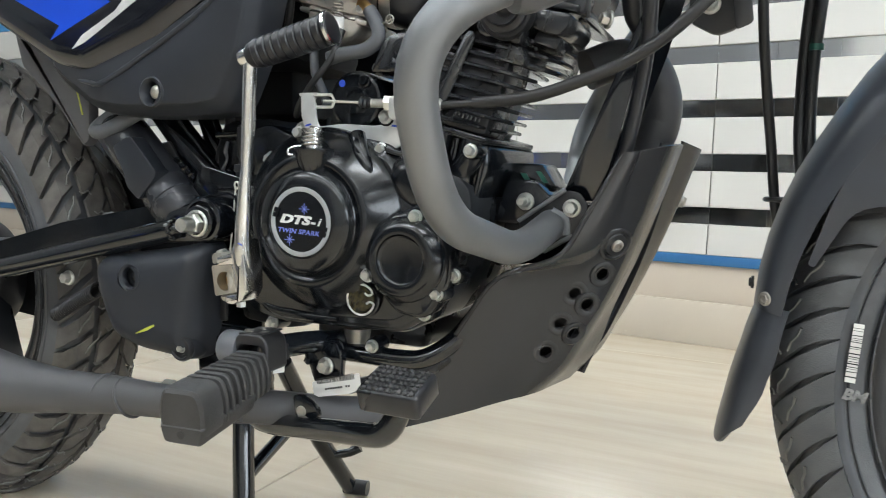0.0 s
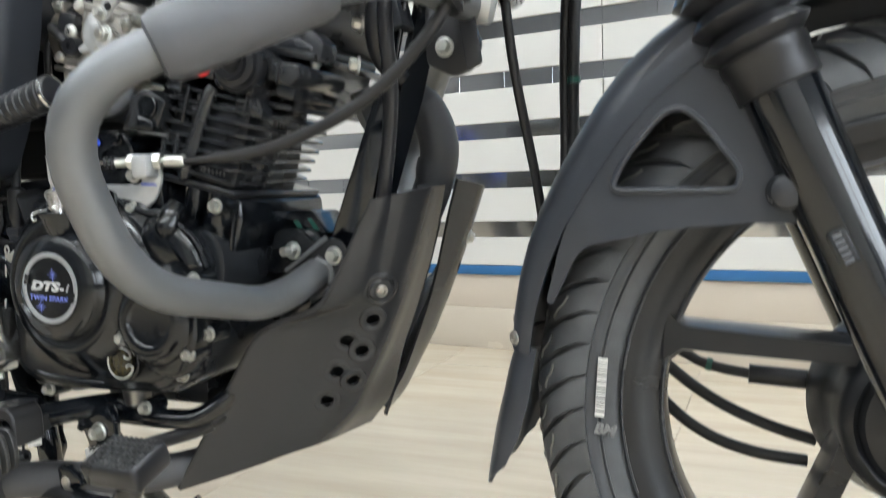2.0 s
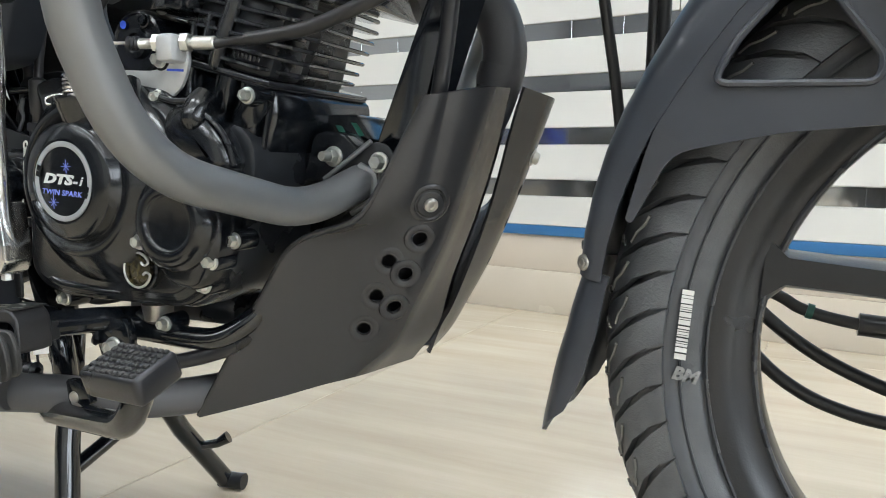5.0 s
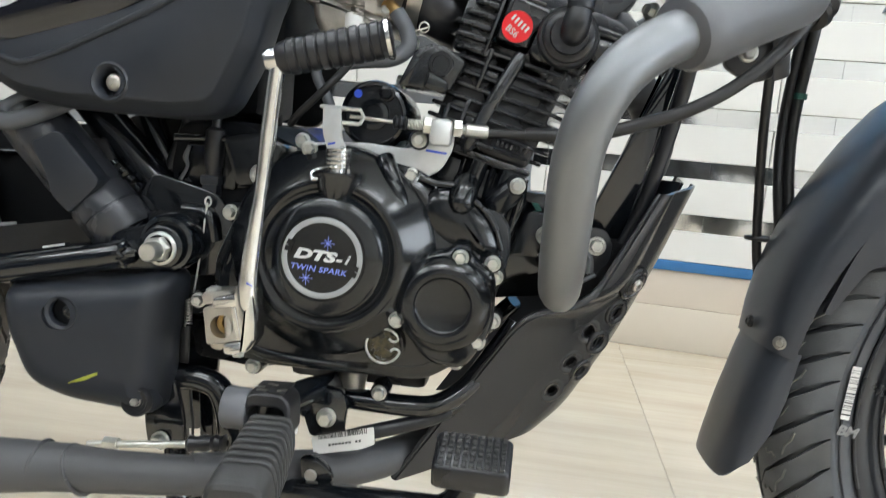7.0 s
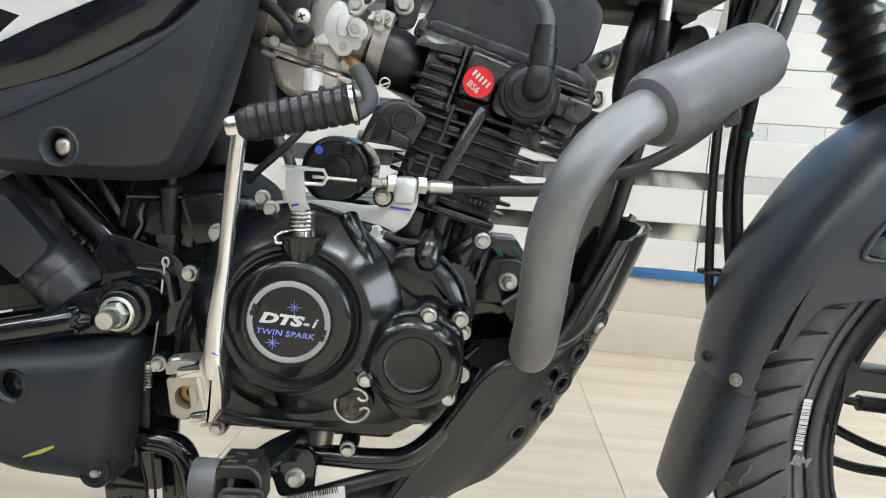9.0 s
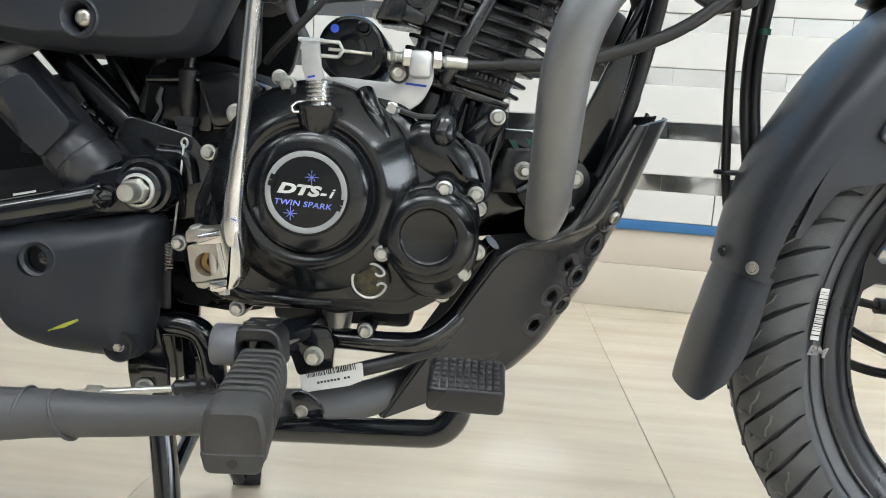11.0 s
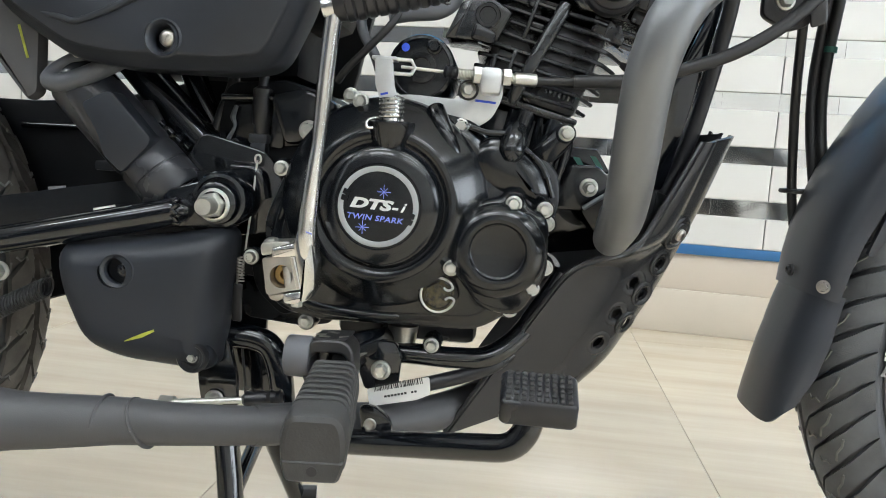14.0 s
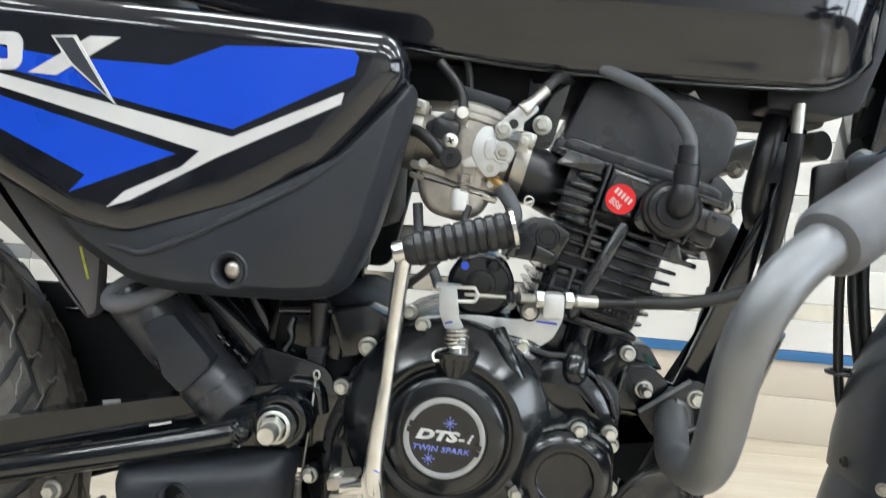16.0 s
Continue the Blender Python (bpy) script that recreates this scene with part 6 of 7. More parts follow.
part("spring_leg", sweep(glide([(-0.001, -0.1415, 0.488), (-0.006, -0.1465, 0.487), (-0.009, -0.1505, 0.484), (-0.008, -0.1505, 0.480), (-0.004, -0.1495, 0.480)], 4), 0.0012, 8), M_CHROME, armc)
part("clutch_cable", sweep(bent([(0.116, -0.1025, 0.5265), (0.155, -0.102, 0.5288)], (), 4), 0.0037, 14), M_CABLE, bike, "thin inner sheath of the clutch cable")
part("clutch_cable", sweep(bent([(0.150, -0.102, 0.5285), (0.2035, -0.1017, 0.5319), (0.2944, -0.0962, 0.5636), (0.3666, -0.0863, 0.6348), (0.4103, -0.0557, 0.7734), (0.43, -0.03, 0.86)], (0.045, 0.05, 0.05, 0.04), 7), 0.0054, 14), M_CABLE, bike, "black clutch cable")

# kick lever
kick = part("kick_lever", sweep(glide([(-0.0465, -0.160, 0.366), (-0.0472, -0.163, 0.380), (-0.0478, -0.165, 0.394), (-0.0470, -0.166, 0.412), (-0.0435, -0.168, 0.446), (-0.0410, -0.169, 0.466), (-0.0380, -0.170, 0.503), (-0.0345, -0.173, 0.540), (-0.0318, -0.175, 0.562)], 5), [0.0080, 0.0084, 0.0078, 0.0068, 0.0058, 0.0050, 0.0060, 0.0060, 0.0062], 18, flat=1.1, up=(0, 1, 0)), M_CHROME, bike, "chromed kick start lever")
for name, claw, y0 in (("claw_jaw", [(-0.0735, 0.3840), (-0.0560, 0.3890), (-0.0450, 0.3880), (-0.0480, 0.3795), (-0.0562, 0.3782), (-0.0728, 0.3760)], -0.1712),
                       ("claw_wall", [(-0.0568, 0.3885), (-0.0530, 0.4010), (-0.0440, 0.4020), (-0.0412, 0.3860), (-0.0386, 0.3690), (-0.0384, 0.3550), (-0.0440, 0.3450), (-0.0505, 0.3430), (-0.0490, 0.3530)], -0.1718),
                       ("claw_jaw", [(-0.0632, 0.3492), (-0.0490, 0.3524), (-0.0445, 0.3470), (-0.0540, 0.3412), (-0.0624, 0.3416)], -0.1712)):
    part(name, slab(fillet(claw, 0.0020), y0, -0.146, 0.0022), M_CHROME, kick, "forged claw of the lever")
part("lever_hub", holed(fillet([(-0.0808, 0.3755), (-0.0578, 0.3785), (-0.0508, 0.3530), (-0.0765, 0.3470)], 0.0025), [ring_of(-0.0655, 0.3620, 0.0090, 28)], -0.1685, -0.140), M_STEEL, kick, "cast lever hub with a round bore", smooth=30)
part("hub_post", sweep([(-0.0572, -0.1650, 0.3778), (-0.0510, -0.1650, 0.3532)], 0.0040, 18), M_CHROME, kick, "bright round pivot post")
for jaw, y0 in (([(-0.0838, 0.3835), (-0.0820, 0.3870), (-0.0740, 0.3880), (-0.0610, 0.3895), (-0.0600, 0.3840), (-0.0740, 0.3780), (-0.0825, 0.3765)], -0.1655), ([(-0.0785, 0.3460), (-0.0640, 0.3490), (-0.0640, 0.3440), (-0.0700, 0.3405), (-0.0760, 0.3415)], -0.1600)):
    part("lever_jaw", slab(fillet(jaw, 0.0018), y0, -0.140, 0.0016), M_STEEL, kick, "worn steel lug of the hub")
# Black slab drawn as the shade in the gap behind the jaws.
part("jaw_shade", slab([(-0.078, 0.381), (-0.052, 0.383), (-0.046, 0.348), (-0.070, 0.345)], -0.150, -0.142, 0.001), M_INK_AND_SHADE, kick)
part("pen_mark", block((0.0050, 0.0004, 0.0005), Matrix.Translation((-0.0440, -0.1739, 0.398)) @ pose(0, 0, 0, 0, 20, 0), 0), M_BLUEPEN, kick, "blue pen stroke", smooth=0)
part("shaft_end", turned([(0.0086, -0.03), (0.0086, -0.0120), (0.0078, -0.0112), (0.0040, -0.0112), (0.0030, -0.0140), (0.0, -0.0145)], face_on(-0.0655, -0.1685, 0.3620), 28), M_BRASS, kick, "brownish shaft end deep in the bore")
part("shaft_key", sweep([(-0.0622, -0.1650, 0.3700), (-0.0600, -0.1650, 0.3545)], 0.0034, 14), M_STEEL, kick, "steel pin crossing the bore")
part("pinch_bolt", turned([(0, -0.003), (0.0058, -0.003), (0.0058, 0.002), (0.004, 0.003), (0, 0.003)], along((-0.0770, -0.158, 0.3870), (-0.079, -0.160, 0.397)), 6), M_ZINC, kick, "pinch bolt", smooth=20)

part("hub_nut", turned([(0, 0), (0.0045, 0), (0.0045, 0.005), (0, 0.005)], pose(-0.055, -0.158, 0.3375), 6), M_ZINC, kick, smooth=20)
prof = [(0.0, -0.004), (0.0095, -0.004), (0.0125, 0.0), (0.0135, 0.004)]
for k in range(9):
    h = 0.006 + k * 0.0082
    prof += [(0.0135 + 0.0001 * k, h), (0.0148 + 0.0001 * k, h + 0.0012), (0.0148 + 0.0001 * k, h + 0.0062), (0.0135 + 0.0001 * k, h + 0.0074)]
prof += [(0.0150, 0.081), (0.0165, 0.0825), (0.0165, 0.0855), (0.0150, 0.087), (0.012, 0.0875), (0, 0.0875)]
part("pedal_rubber", turned([(r * 0.88, h * 0.93) for r, h in prof], along((-0.0300, -0.1745, 0.5645), (0.050, -0.170, 0.5860)), 32), M_RUBBER, kick, "ribbed black rubber pedal")
part("pedal_collar", turned([(0.0130, 0), (0.0150, 0.0), (0.0152, 0.003), (0.0130, 0.0035)], along((0.0445, -0.1703, 0.5845), (0.1245, -0.1658, 0.6060)), 32), M_CHROME, kick, "bright pedal end ring")
part("pivot_knuckle", turned([(0, -0.012), (0.0080, -0.012), (0.0088, -0.008), (0.0088, 0.006), (0.0075, 0.009), (0, 0.009)], along((-0.0320, -0.1750, 0.5640), (-0.110, -0.180, 0.543)), 24), M_CHROME, kick, "chromed pivot knuckle")

# footrest
part("footrest_bar", sweep(glide([(0.004, -0.075, 0.296), (-0.010, -0.115, 0.300), (-0.018, -0.150, 0.302), (-0.020, -0.178, 0.303)]), 0.0112, 16), M_GLOSS, bike, "black tubular footrest hanger")
part("stand_tube", sweep(glide([(-0.175, -0.080, 0.294), (-0.135, -0.085, 0.291), (-0.112, -0.085, 0.290), (-0.096, -0.085, 0.283), (-0.087, -0.085, 0.262), (-0.083, -0.085, 0.235), (-0.082, -0.085, 0.215)], 5), 0.0112, 16), M_GLOSS, bike, "bent black frame tube")
part("stand_plate", slab(fillet([(-0.122, 0.276), (-0.098, 0.276), (-0.086, 0.240), (-0.096, 0.218), (-0.118, 0.218)], 0.004), -0.066, -0.060, 0.001), M_GLOSS, bike, "black stand plate")
part("frame_web", slab(fillet([(-0.185, 0.345), (-0.110, 0.335), (-0.112, 0.270), (-0.125, 0.228), (-0.150, 0.228), (-0.165, 0.280)], 0.006), -0.050, -0.044, 0.001), M_GLOSS, bike, "black frame web behind the cover")
for pts, r in (([(-0.146, -0.088, 0.300), (-0.142, -0.090, 0.271), (-0.141, -0.090, 0.255), (-0.131, -0.090, 0.223)], 0.0018), ([(-0.124, -0.082, 0.300), (-0.120, -0.088, 0.273), (-0.117, -0.088, 0.247), (-0.116, -0.088, 0.220)], 0.0013), ([(-0.150, -0.080, 0.310), (-0.148, -0.092, 0.282), (-0.138, -0.092, 0.262), (-0.126, -0.088, 0.235)], 0.0026)):
    part("loose_wire", sweep(glide(pts, 5), r, 8), M_CABLE, bike, "thin black wire")
brkt = part("footrest_bracket", slab(fillet([(-0.015, 0.303), (0.019, 0.302), (0.0245, 0.288), (0.0225, 0.261), (-0.006, 0.259), (-0.016, 0.285)], 0.004), -0.108, -0.098, 0.0015), M_GLOSS, bike, "black footrest plate")
bolt(brkt, 0.0075, -0.1085, 0.2775, BOLT_10, 10)
part("weld_bead", sweep([(-0.0115 + 0.0012 * math.sin(k * 2.1), -0.110 - 0.0012 * math.cos(k * 1.7), 0.300 - 0.0024 * k) for k in range(10)], [0.0040, 0.0032, 0.0044, 0.0034, 0.0042, 0.003], 10), M_GLOSS, brkt, "lumpy weld bead")
clevis_o = fillet([(-0.0405, 0.287), (-0.0385, 0.314), (-0.033, 0.3205), (-0.010, 0.3215), (-0.0025, 0.314), (-0.0015, 0.287)], 0.005)
clevis_i = fillet([(-0.0365, 0.291), (-0.0350, 0.3065), (-0.031, 0.3105), (-0.012, 0.3110), (-0.0070, 0.3075), (-0.0060, 0.291)], 0.003)
part("paper_tag", block((0.0055, 0.0008, 0.0170), pose(-0.0056, -0.1650, 0.2950, 0, 4, 0), 0.0002), M_LABEL, brkt, "small white paper tag")
cv = part("clevis", holed(clevis_o, [clevis_i], -0.190, -0.160), M_DARKSTEEL, brkt, "worn steel clevis", smooth=30)
bv = cv.modifiers.new("rim", "BEVEL")
bv.width, bv.segments, bv.limit_method, bv.angle_limit = 0.0018, 2, "ANGLE", radians(50)
part("clevis_top", block((0.026, 0.030, 0.0016), Matrix.Translation((-0.0205, -0.174, 0.3210)) @ pose(0, 0, 0, 0, -3, 0), 0.0006), M_DARKSTEEL, brkt, "rubbed bare metal top")
for x, y, a in ((-0.030, -0.178, 20), (-0.022, -0.170, -15), (-0.012, -0.181, 35), (-0.026, -0.184, 5)):
    part("rub_mark", layers(fillet([(-0.0045, -0.0016), (0.0035, -0.0022), (0.0048, 0.0010), (-0.0025, 0.0020)], 0.0008, 2), [(0, 0.0), (0, 0.0004)], m=Matrix.Translation((x, y, 0.3221)) @ pose(0, 0, 0, 0, 0, a) @ FLAT), M_STEEL, brkt, "rubbed bare metal patch", smooth=0)
# Black block drawn as the shade inside the open clevis.
part("clevis_shade", block((0.028, 0.02, 0.016), pose(-0.021, -0.158, 0.299), 0.002), M_INK_AND_SHADE, brkt)
part("spacer", turned([(0, -0.0095), (0.0148, -0.0095), (0.0158, -0.0080), (0.0158, 0.0080), (0.0148, 0.0095), (0, 0.0095)], Matrix.Translation((-0.0450, -0.180, 0.3045)) @ pose(0, 0, 0, 0, 90, 0), 28), M_SLEEVE, brkt, "grey rubber spacer")
peg_o = fillet([(-0.0200, -0.0215), (0.0200, -0.0215), (0.0220, 0.002), (0.0175, 0.0205), (-0.0165, 0.0205), (-0.0210, 0.004)], [0.010, 0.010, 0.010, 0.012, 0.012, 0.010])
peg_m = Matrix.Translation((-0.0155, -0.190, 0.2905)) @ pose(0, 0, 0, 6.0, 0, 5.0)


def taper(d):
    return max(0.0, 0.0025 * (1 - d / 0.085))


steps = [(0.012, 0.004), (0.0095, 0.001)]
for k in range(8):
    d = 0.003 + 0.0094 * k
    steps += [(taper(d) + 0.0050, -d), (taper(d) + 0.0008, -d - 0.0005), (taper(d), -d - 0.0016), (taper(d), -d - 0.0040), (taper(d) + 0.0008, -d - 0.0050), (taper(d) + 0.0050, -d - 0.0056)]
steps += [(0.0004, -0.0785), (0.0, -0.098), (0.0012, -0.1015), (0.0040, -0.1035)]
peg = part("footrest", layers(peg_o, steps, m=peg_m), M_DUSTY, bike, "dusty ribbed rubber footrest", smooth=35)
part("peg_band", layers(fillet([(-0.0165, -0.0245), (0.0165, -0.0245), (0.0212, -0.0085), (-0.0205, -0.0085)], 0.004), [(0.001, -0.030), (0.0, -0.034), (0.0, -0.102), (0.002, -0.1045)], m=peg_m), M_DUSTY, peg)
part("peg_hole", turned([(0, 0), (0.0034, 0), (0.0034, 0.0006), (0, 0.0006)], peg_m @ pose(0.0005, -0.1048, -0.0155, 90), 12), M_INK_AND_SHADE, peg)
lugp = part("pedal_lug", slab(fillet([(-0.003, 0.258), (0.009, 0.259), (0.022, 0.250), (0.026, 0.240), (0.000, 0.238)], 0.004), -0.150, -0.142, 0.0015), M_GLOSS, bike, "welded black pedal stop")
part("lug_hole", turned([(0.0, 0), (0.0028, 0), (0.0042, 0.0008), (0.0052, 0.0002), (0.0052, -0.001)], face_on(0.0070, -0.1502, 0.2440), 18), M_STEEL, lugp)

part("lower_frame", slab(fillet([(-0.140, 0.338), (-0.052, 0.326), (-0.048, 0.302), (-0.075, 0.297), (-0.130, 0.302)], 0.006), -0.056, -0.030, 0.002), M_CAST, bike, "black lower frame casting")
# brake pedal
PD = Vector((0.1350, -0.2100, 0.2990))
pedal = part("brake_pedal", sweep(bent([(-0.075, -0.108, 0.214), (-0.0448, -0.1312, 0.2190), (0.1259, -0.2040, 0.2560), (0.1355, -0.1960, 0.2950)], (0.02, 0.023), 7), 0.0104, 16), M_GLOSS, bike, "black bent tube brake pedal")
mpd = Matrix.Translation(PD) @ pose(0, 0, 0, 19, 0, -2) @ Matrix.Diagonal((0.80, 0.78, 1, 1))
part("pedal_pad", layers(fillet([(-0.034, -0.025), (0.034, -0.025), (0.034, 0.025), (-0.034, 0.025)], 0.007), [(0.003, -0.014), (0.0, -0.011), (0.0, 0.004), (0.002, 0.006), (0.004, 0.0066)], m=mpd @ Matrix(((1, 0, 0, 0), (0, 0, 1, 0), (0, 1, 0, 0), (0, 0, 0, 1)))), M_RUBBER, pedal, "ribbed black rubber pad")
bm = bmesh.new()
for i in range(9):
    for j in range(6):
        block((0.0048, 0.0052, 0.0022), mpd @ pose(-0.0264 + 0.0066 * i, -0.0190 + 0.0076 * j, 0.0072), 0.0008, 1, bm)
part("pad_studs", bm, M_DUSTY, pedal, smooth=0)
part("brake_rod", sweep([(-0.192, -0.127, 0.236), (-0.105, -0.125, 0.246)], 0.0030, 10), M_ZINC, bike, "zinc brake rod")
part("rod_nut", turned([(0, -0.006), (0.006, -0.006), (0.006, 0.006), (0, 0.006)], Matrix.Translation((-0.172, -0.126, 0.2385)) @ pose(0, 0, 0, 0, 90, 0), 6), M_ZINC, bike, smooth=20)
part("switch_gaiter", turned([(0.003, 0), (0.0075, 0.002), (0.0055, 0.006), (0.0075, 0.010), (0.0055, 0.014), (0.0075, 0.018), (0.006, 0.026), (0.0075, 0.032), (0.003, 0.036)], along((-0.072, -0.122, 0.250), (-0.110, -0.124, 0.2455)), 18), M_RUBBER, bike, "ribbed rubber switch gaiter")
hang = part("pedal_hanger", slab(fillet([(-0.158, 0.285), (-0.130, 0.292), (-0.121, 0.255), (-0.120, 0.228), (-0.152, 0.228), (-0.156, 0.250)], 0.006), -0.100, -0.092, 0.0015), M_GLOSS, bike, "black pivot plate")
bolt(hang, -0.140, -0.101, 0.236, BOLT_10)

# lower frame tubes, hose and its paper tag
part("lower_tube", sweep(glide([(-0.02, -0.078, 0.2865), (0.03, -0.080, 0.2865), (0.070, -0.080, 0.2860), (0.098, -0.077, 0.289), (0.122, -0.066, 0.305), (0.142, -0.052, 0.332), (0.16, -0.04, 0.36)]), 0.0095, 16), M_GLOSS, bike, "black lower frame tube")
part("lower_tube", sweep(glide([(-0.12, 0.10, 0.282), (0.03, 0.11, 0.283), (0.10, 0.10, 0.294), (0.16, 0.07, 0.36)]), 0.0095, 14), M_GLOSS, bike, "black lower frame tube")
part("drain_hose", sweep(glide([(0.02, -0.085, 0.252), (0.048, -0.085, 0.262), (0.08, -0.079, 0.271), (0.105, -0.072, 0.281), (0.13, -0.055, 0.300)]), 0.0068, 12), M_RUBBER, bike, "black drain hose")
tag = part("paper_tag", layers(fillet([(-0.002, 0.263), (0.050, 0.278), (0.052, 0.263), (0.040, 0.257), (0.001, 0.248)], 0.002), [(0, -0.1180), (0, -0.1185)]), M_LABEL, bike, "curled white paper tag with a barcode", smooth=0)
bm = bmesh.new()
random.seed(8)
u = 0.004
while u < 0.045:
    w = random.choice((0.0004, 0.0007, 0.0011))
    block((w, 0.0002, 0.0055), Matrix.Translation((u, -0.1188, 0.2630 + 0.26 * u)) @ pose(0, 0, 0, 0, -14, 0), 0, bm=bm)
    u += w + random.choice((0.0005, 0.0009))
for k in range(10):
    if k != 7:
        block((0.0020, 0.0002, 0.0018), Matrix.Translation((0.014 + 0.0028 * k, -0.1188, 0.2580 + 0.26 * 0.0028 * k)) @ pose(0, 0, 0, 0, -14, 0), 0, bm=bm)
part("tag_print", bm, M_INK_AND_SHADE, tag, "printed bars", smooth=0)
part("small_tag", block((0.011, 0.0006, 0.020), Matrix.Translation((-0.0052, -0.168, 0.2930)) @ pose(0, 0, 0, 0, 2, 62), 0), M_LABEL, bike, "small white paper tag", smooth=0)

# centre stand
stand = part("centre_stand", sweep([(-0.176, 0.002, 0.255), (-0.1470, -0.036, 0.137), (-0.128, -0.058, 0.0125)], 0.0125, 16), M_GLOSS, bike, "black tubular centre stand")
part("far_leg", sweep([(-0.1570, 0.055, 0.2234), (-0.1474, 0.1272, 0.1029), (-0.1380, 0.196, 0.012)], 0.0118, 16), M_GLOSS, stand)
part("brace", sweep([(-0.146, -0.036, 0.108), (-0.1500, 0.098, 0.152)], 0.0085, 12), M_GLOSS, stand)
part("stand_foot", sweep([(-0.146, 0.196, 0.0115), (-0.112, 0.202, 0.011)], 0.0110, 12), M_RUBBER, stand)
part("tang", sweep([(-0.146, 0.145, 0.072), (-0.118, 0.160, 0.078), (-0.106, 0.166, 0.086)], [0.006, 0.006, 0.008], 10), M_GLOSS, stand)

# swing arm and pivot
swing = part("swing_arm", sweep([(-0.118, -0.078, 0.4285), (-0.35, -0.085, 0.3850), (-0.66, -0.095, 0.302)], 0.0205, 4, flat=1.0, up=(0, 0.7, 0.7)), M_GLOSS, bike, "gloss black box swing arm", smooth=20)
part("grab_tube", sweep(glide([(-0.160, -0.118, 0.402), (-0.170, -0.120, 0.402), (-0.190, -0.121, 0.397), (-0.25, -0.122, 0.383), (-0.36, -0.122, 0.358), (-0.50, -0.122, 0.327)], 4), [0.0060, 0.0112, 0.0118, 0.0118, 0.0118, 0.0118], 18), M_GLOSS, swing, "round black side tube")
part("weld_bead", sweep([(-0.168 + 0.0022 * math.sin(k * 2.3), -0.120 - 0.0100 * math.cos(q), 0.402 + 0.0105 * math.sin(q)) for k, q in enumerate(-1.3 + 0.2 * j for j in range(14))], [0.0026, 0.0020, 0.0028, 0.0022], 8), M_GLOSS, swing, "lumpy weld bead")
part("arm_end", slab(fillet([(-0.185, 0.418), (-0.148, 0.4300), (-0.130, 0.424), (-0.126, 0.404), (-0.140, 0.390), (-0.188, 0.386)], 0.008), -0.117, -0.06, 0.003), M_GLOSS, swing, "flattened arm end")
# White strip drawn as the glint along the swing arm.
part("arm_glint", block((0.020, 0.0006, 0.0018), Matrix.Translation((-0.2430, -0.1005, 0.3985)) @ pose(0, 0, 0, 0, -13, 0), 0), M_LABEL, swing, smooth=0)
part("pivot_lug", turned([(0, -0.05), (0.0245, -0.05), (0.0245, -0.002), (0.0225, 0.002), (0.0195, 0.003), (0.0185, 0.0), (0, 0.0)], face_on(-0.1350, -0.116, 0.4130), 36), M_GLOSS, swing, "round pivot housing")
part("pivot_washer", turned([(0, 0), (0.0175, 0), (0.0175, 0.003), (0.016, 0.004), (0, 0.004)], face_on(-0.1370, -0.1185, 0.4105), 32), M_GLOSS, swing)
bolt(swing, -0.1378, -0.1225, 0.4095, hex_bolt_mesh("pivot_nut", 0.0112, 0.010, 0.0140, M_ZINC), 12)
part("pivot_stub", turned([(0.0076, 0), (0.0076, 0.012), (0.0066, 0.014), (0, 0.014)], face_on(-0.1376, -0.1325, 0.4092), 24), M_ZINC, swing, "threaded axle end")
part("pivot_boot", sweep(glide([(-0.134, -0.088, 0.440), (-0.112, -0.090, 0.437), (-0.106, -0.088, 0.415)]), 0.0065, 12), M_GLOSS, swing)
part("side_plate", slab(fillet([(-0.165, 0.470), (-0.105, 0.455), (-0.086, 0.425), (-0.095, 0.385), (-0.14, 0.38), (-0.19, 0.42)], 0.010), -0.085, -0.078, 0.002), M_GLOSS, bike, "black frame plate at the pivot")
# frame tubes behind the engine
part("seat_tube", sweep([(-0.265, -0.062, 0.560), (-0.215, -0.062, 0.505), (-0.150, -0.062, 0.440)], 0.0165, 14), M_GLOSS, bike, "black frame tube")
part("rear_strut", sweep([(-0.225, -0.045, 0.60), (-0.18, -0.045, 0.50), (-0.140, -0.045, 0.42)], 0.011, 14), M_GLOSS, bike, "black frame tube")
part("frame_tab", slab(fillet([(-0.225, 0.492), (-0.212, 0.494), (-0.196, 0.468), (-0.206, 0.462)], 0.002), -0.080, -0.076, 0.001), M_DARKSTEEL, bike)
# brake switch hanging behind the kick lever, spring and wire
sw = part("brake_switch", sweep([(-0.112, -0.070, 0.560), (-0.1135, -0.074, 0.530), (-0.1145, -0.075, 0.512), (-0.1145, -0.075, 0.509), (-0.1145, -0.075, 0.492), (-0.1145, -0.075, 0.479), (-0.1145, -0.075, 0.477), (-0.1145, -0.075, 0.468)], [0.0042, 0.0042, 0.0042, 0.0085, 0.0088, 0.0082, 0.0066, 0.0066], 18), M_RUBBER, bike, "black brake light switch in a rubber boot")
part("switch_body", block((0.0165, 0.016, 0.008), pose(-0.1155, -0.075, 0.4665), 0.0015), M_PLASTIC, sw)
part("switch_body", block((0.0135, 0.014, 0.012), pose(-0.1155, -0.075, 0.4580), 0.0015), M_PLASTIC, sw)
part("switch_tab", slab(fillet([(-0.150, 0.470), (-0.140, 0.474), (-0.098, 0.465), (-0.098, 0.459), (-0.146, 0.452)], 0.003), -0.070, -0.066, 0.001), M_GLOSS, sw)
part("tab_rivet", turned([(0, 0), (0.0042, 0), (0.0036, 0.002), (0, 0.0026)], face_on(-0.139, -0.0702, 0.462), 16), M_GLOSS, sw)
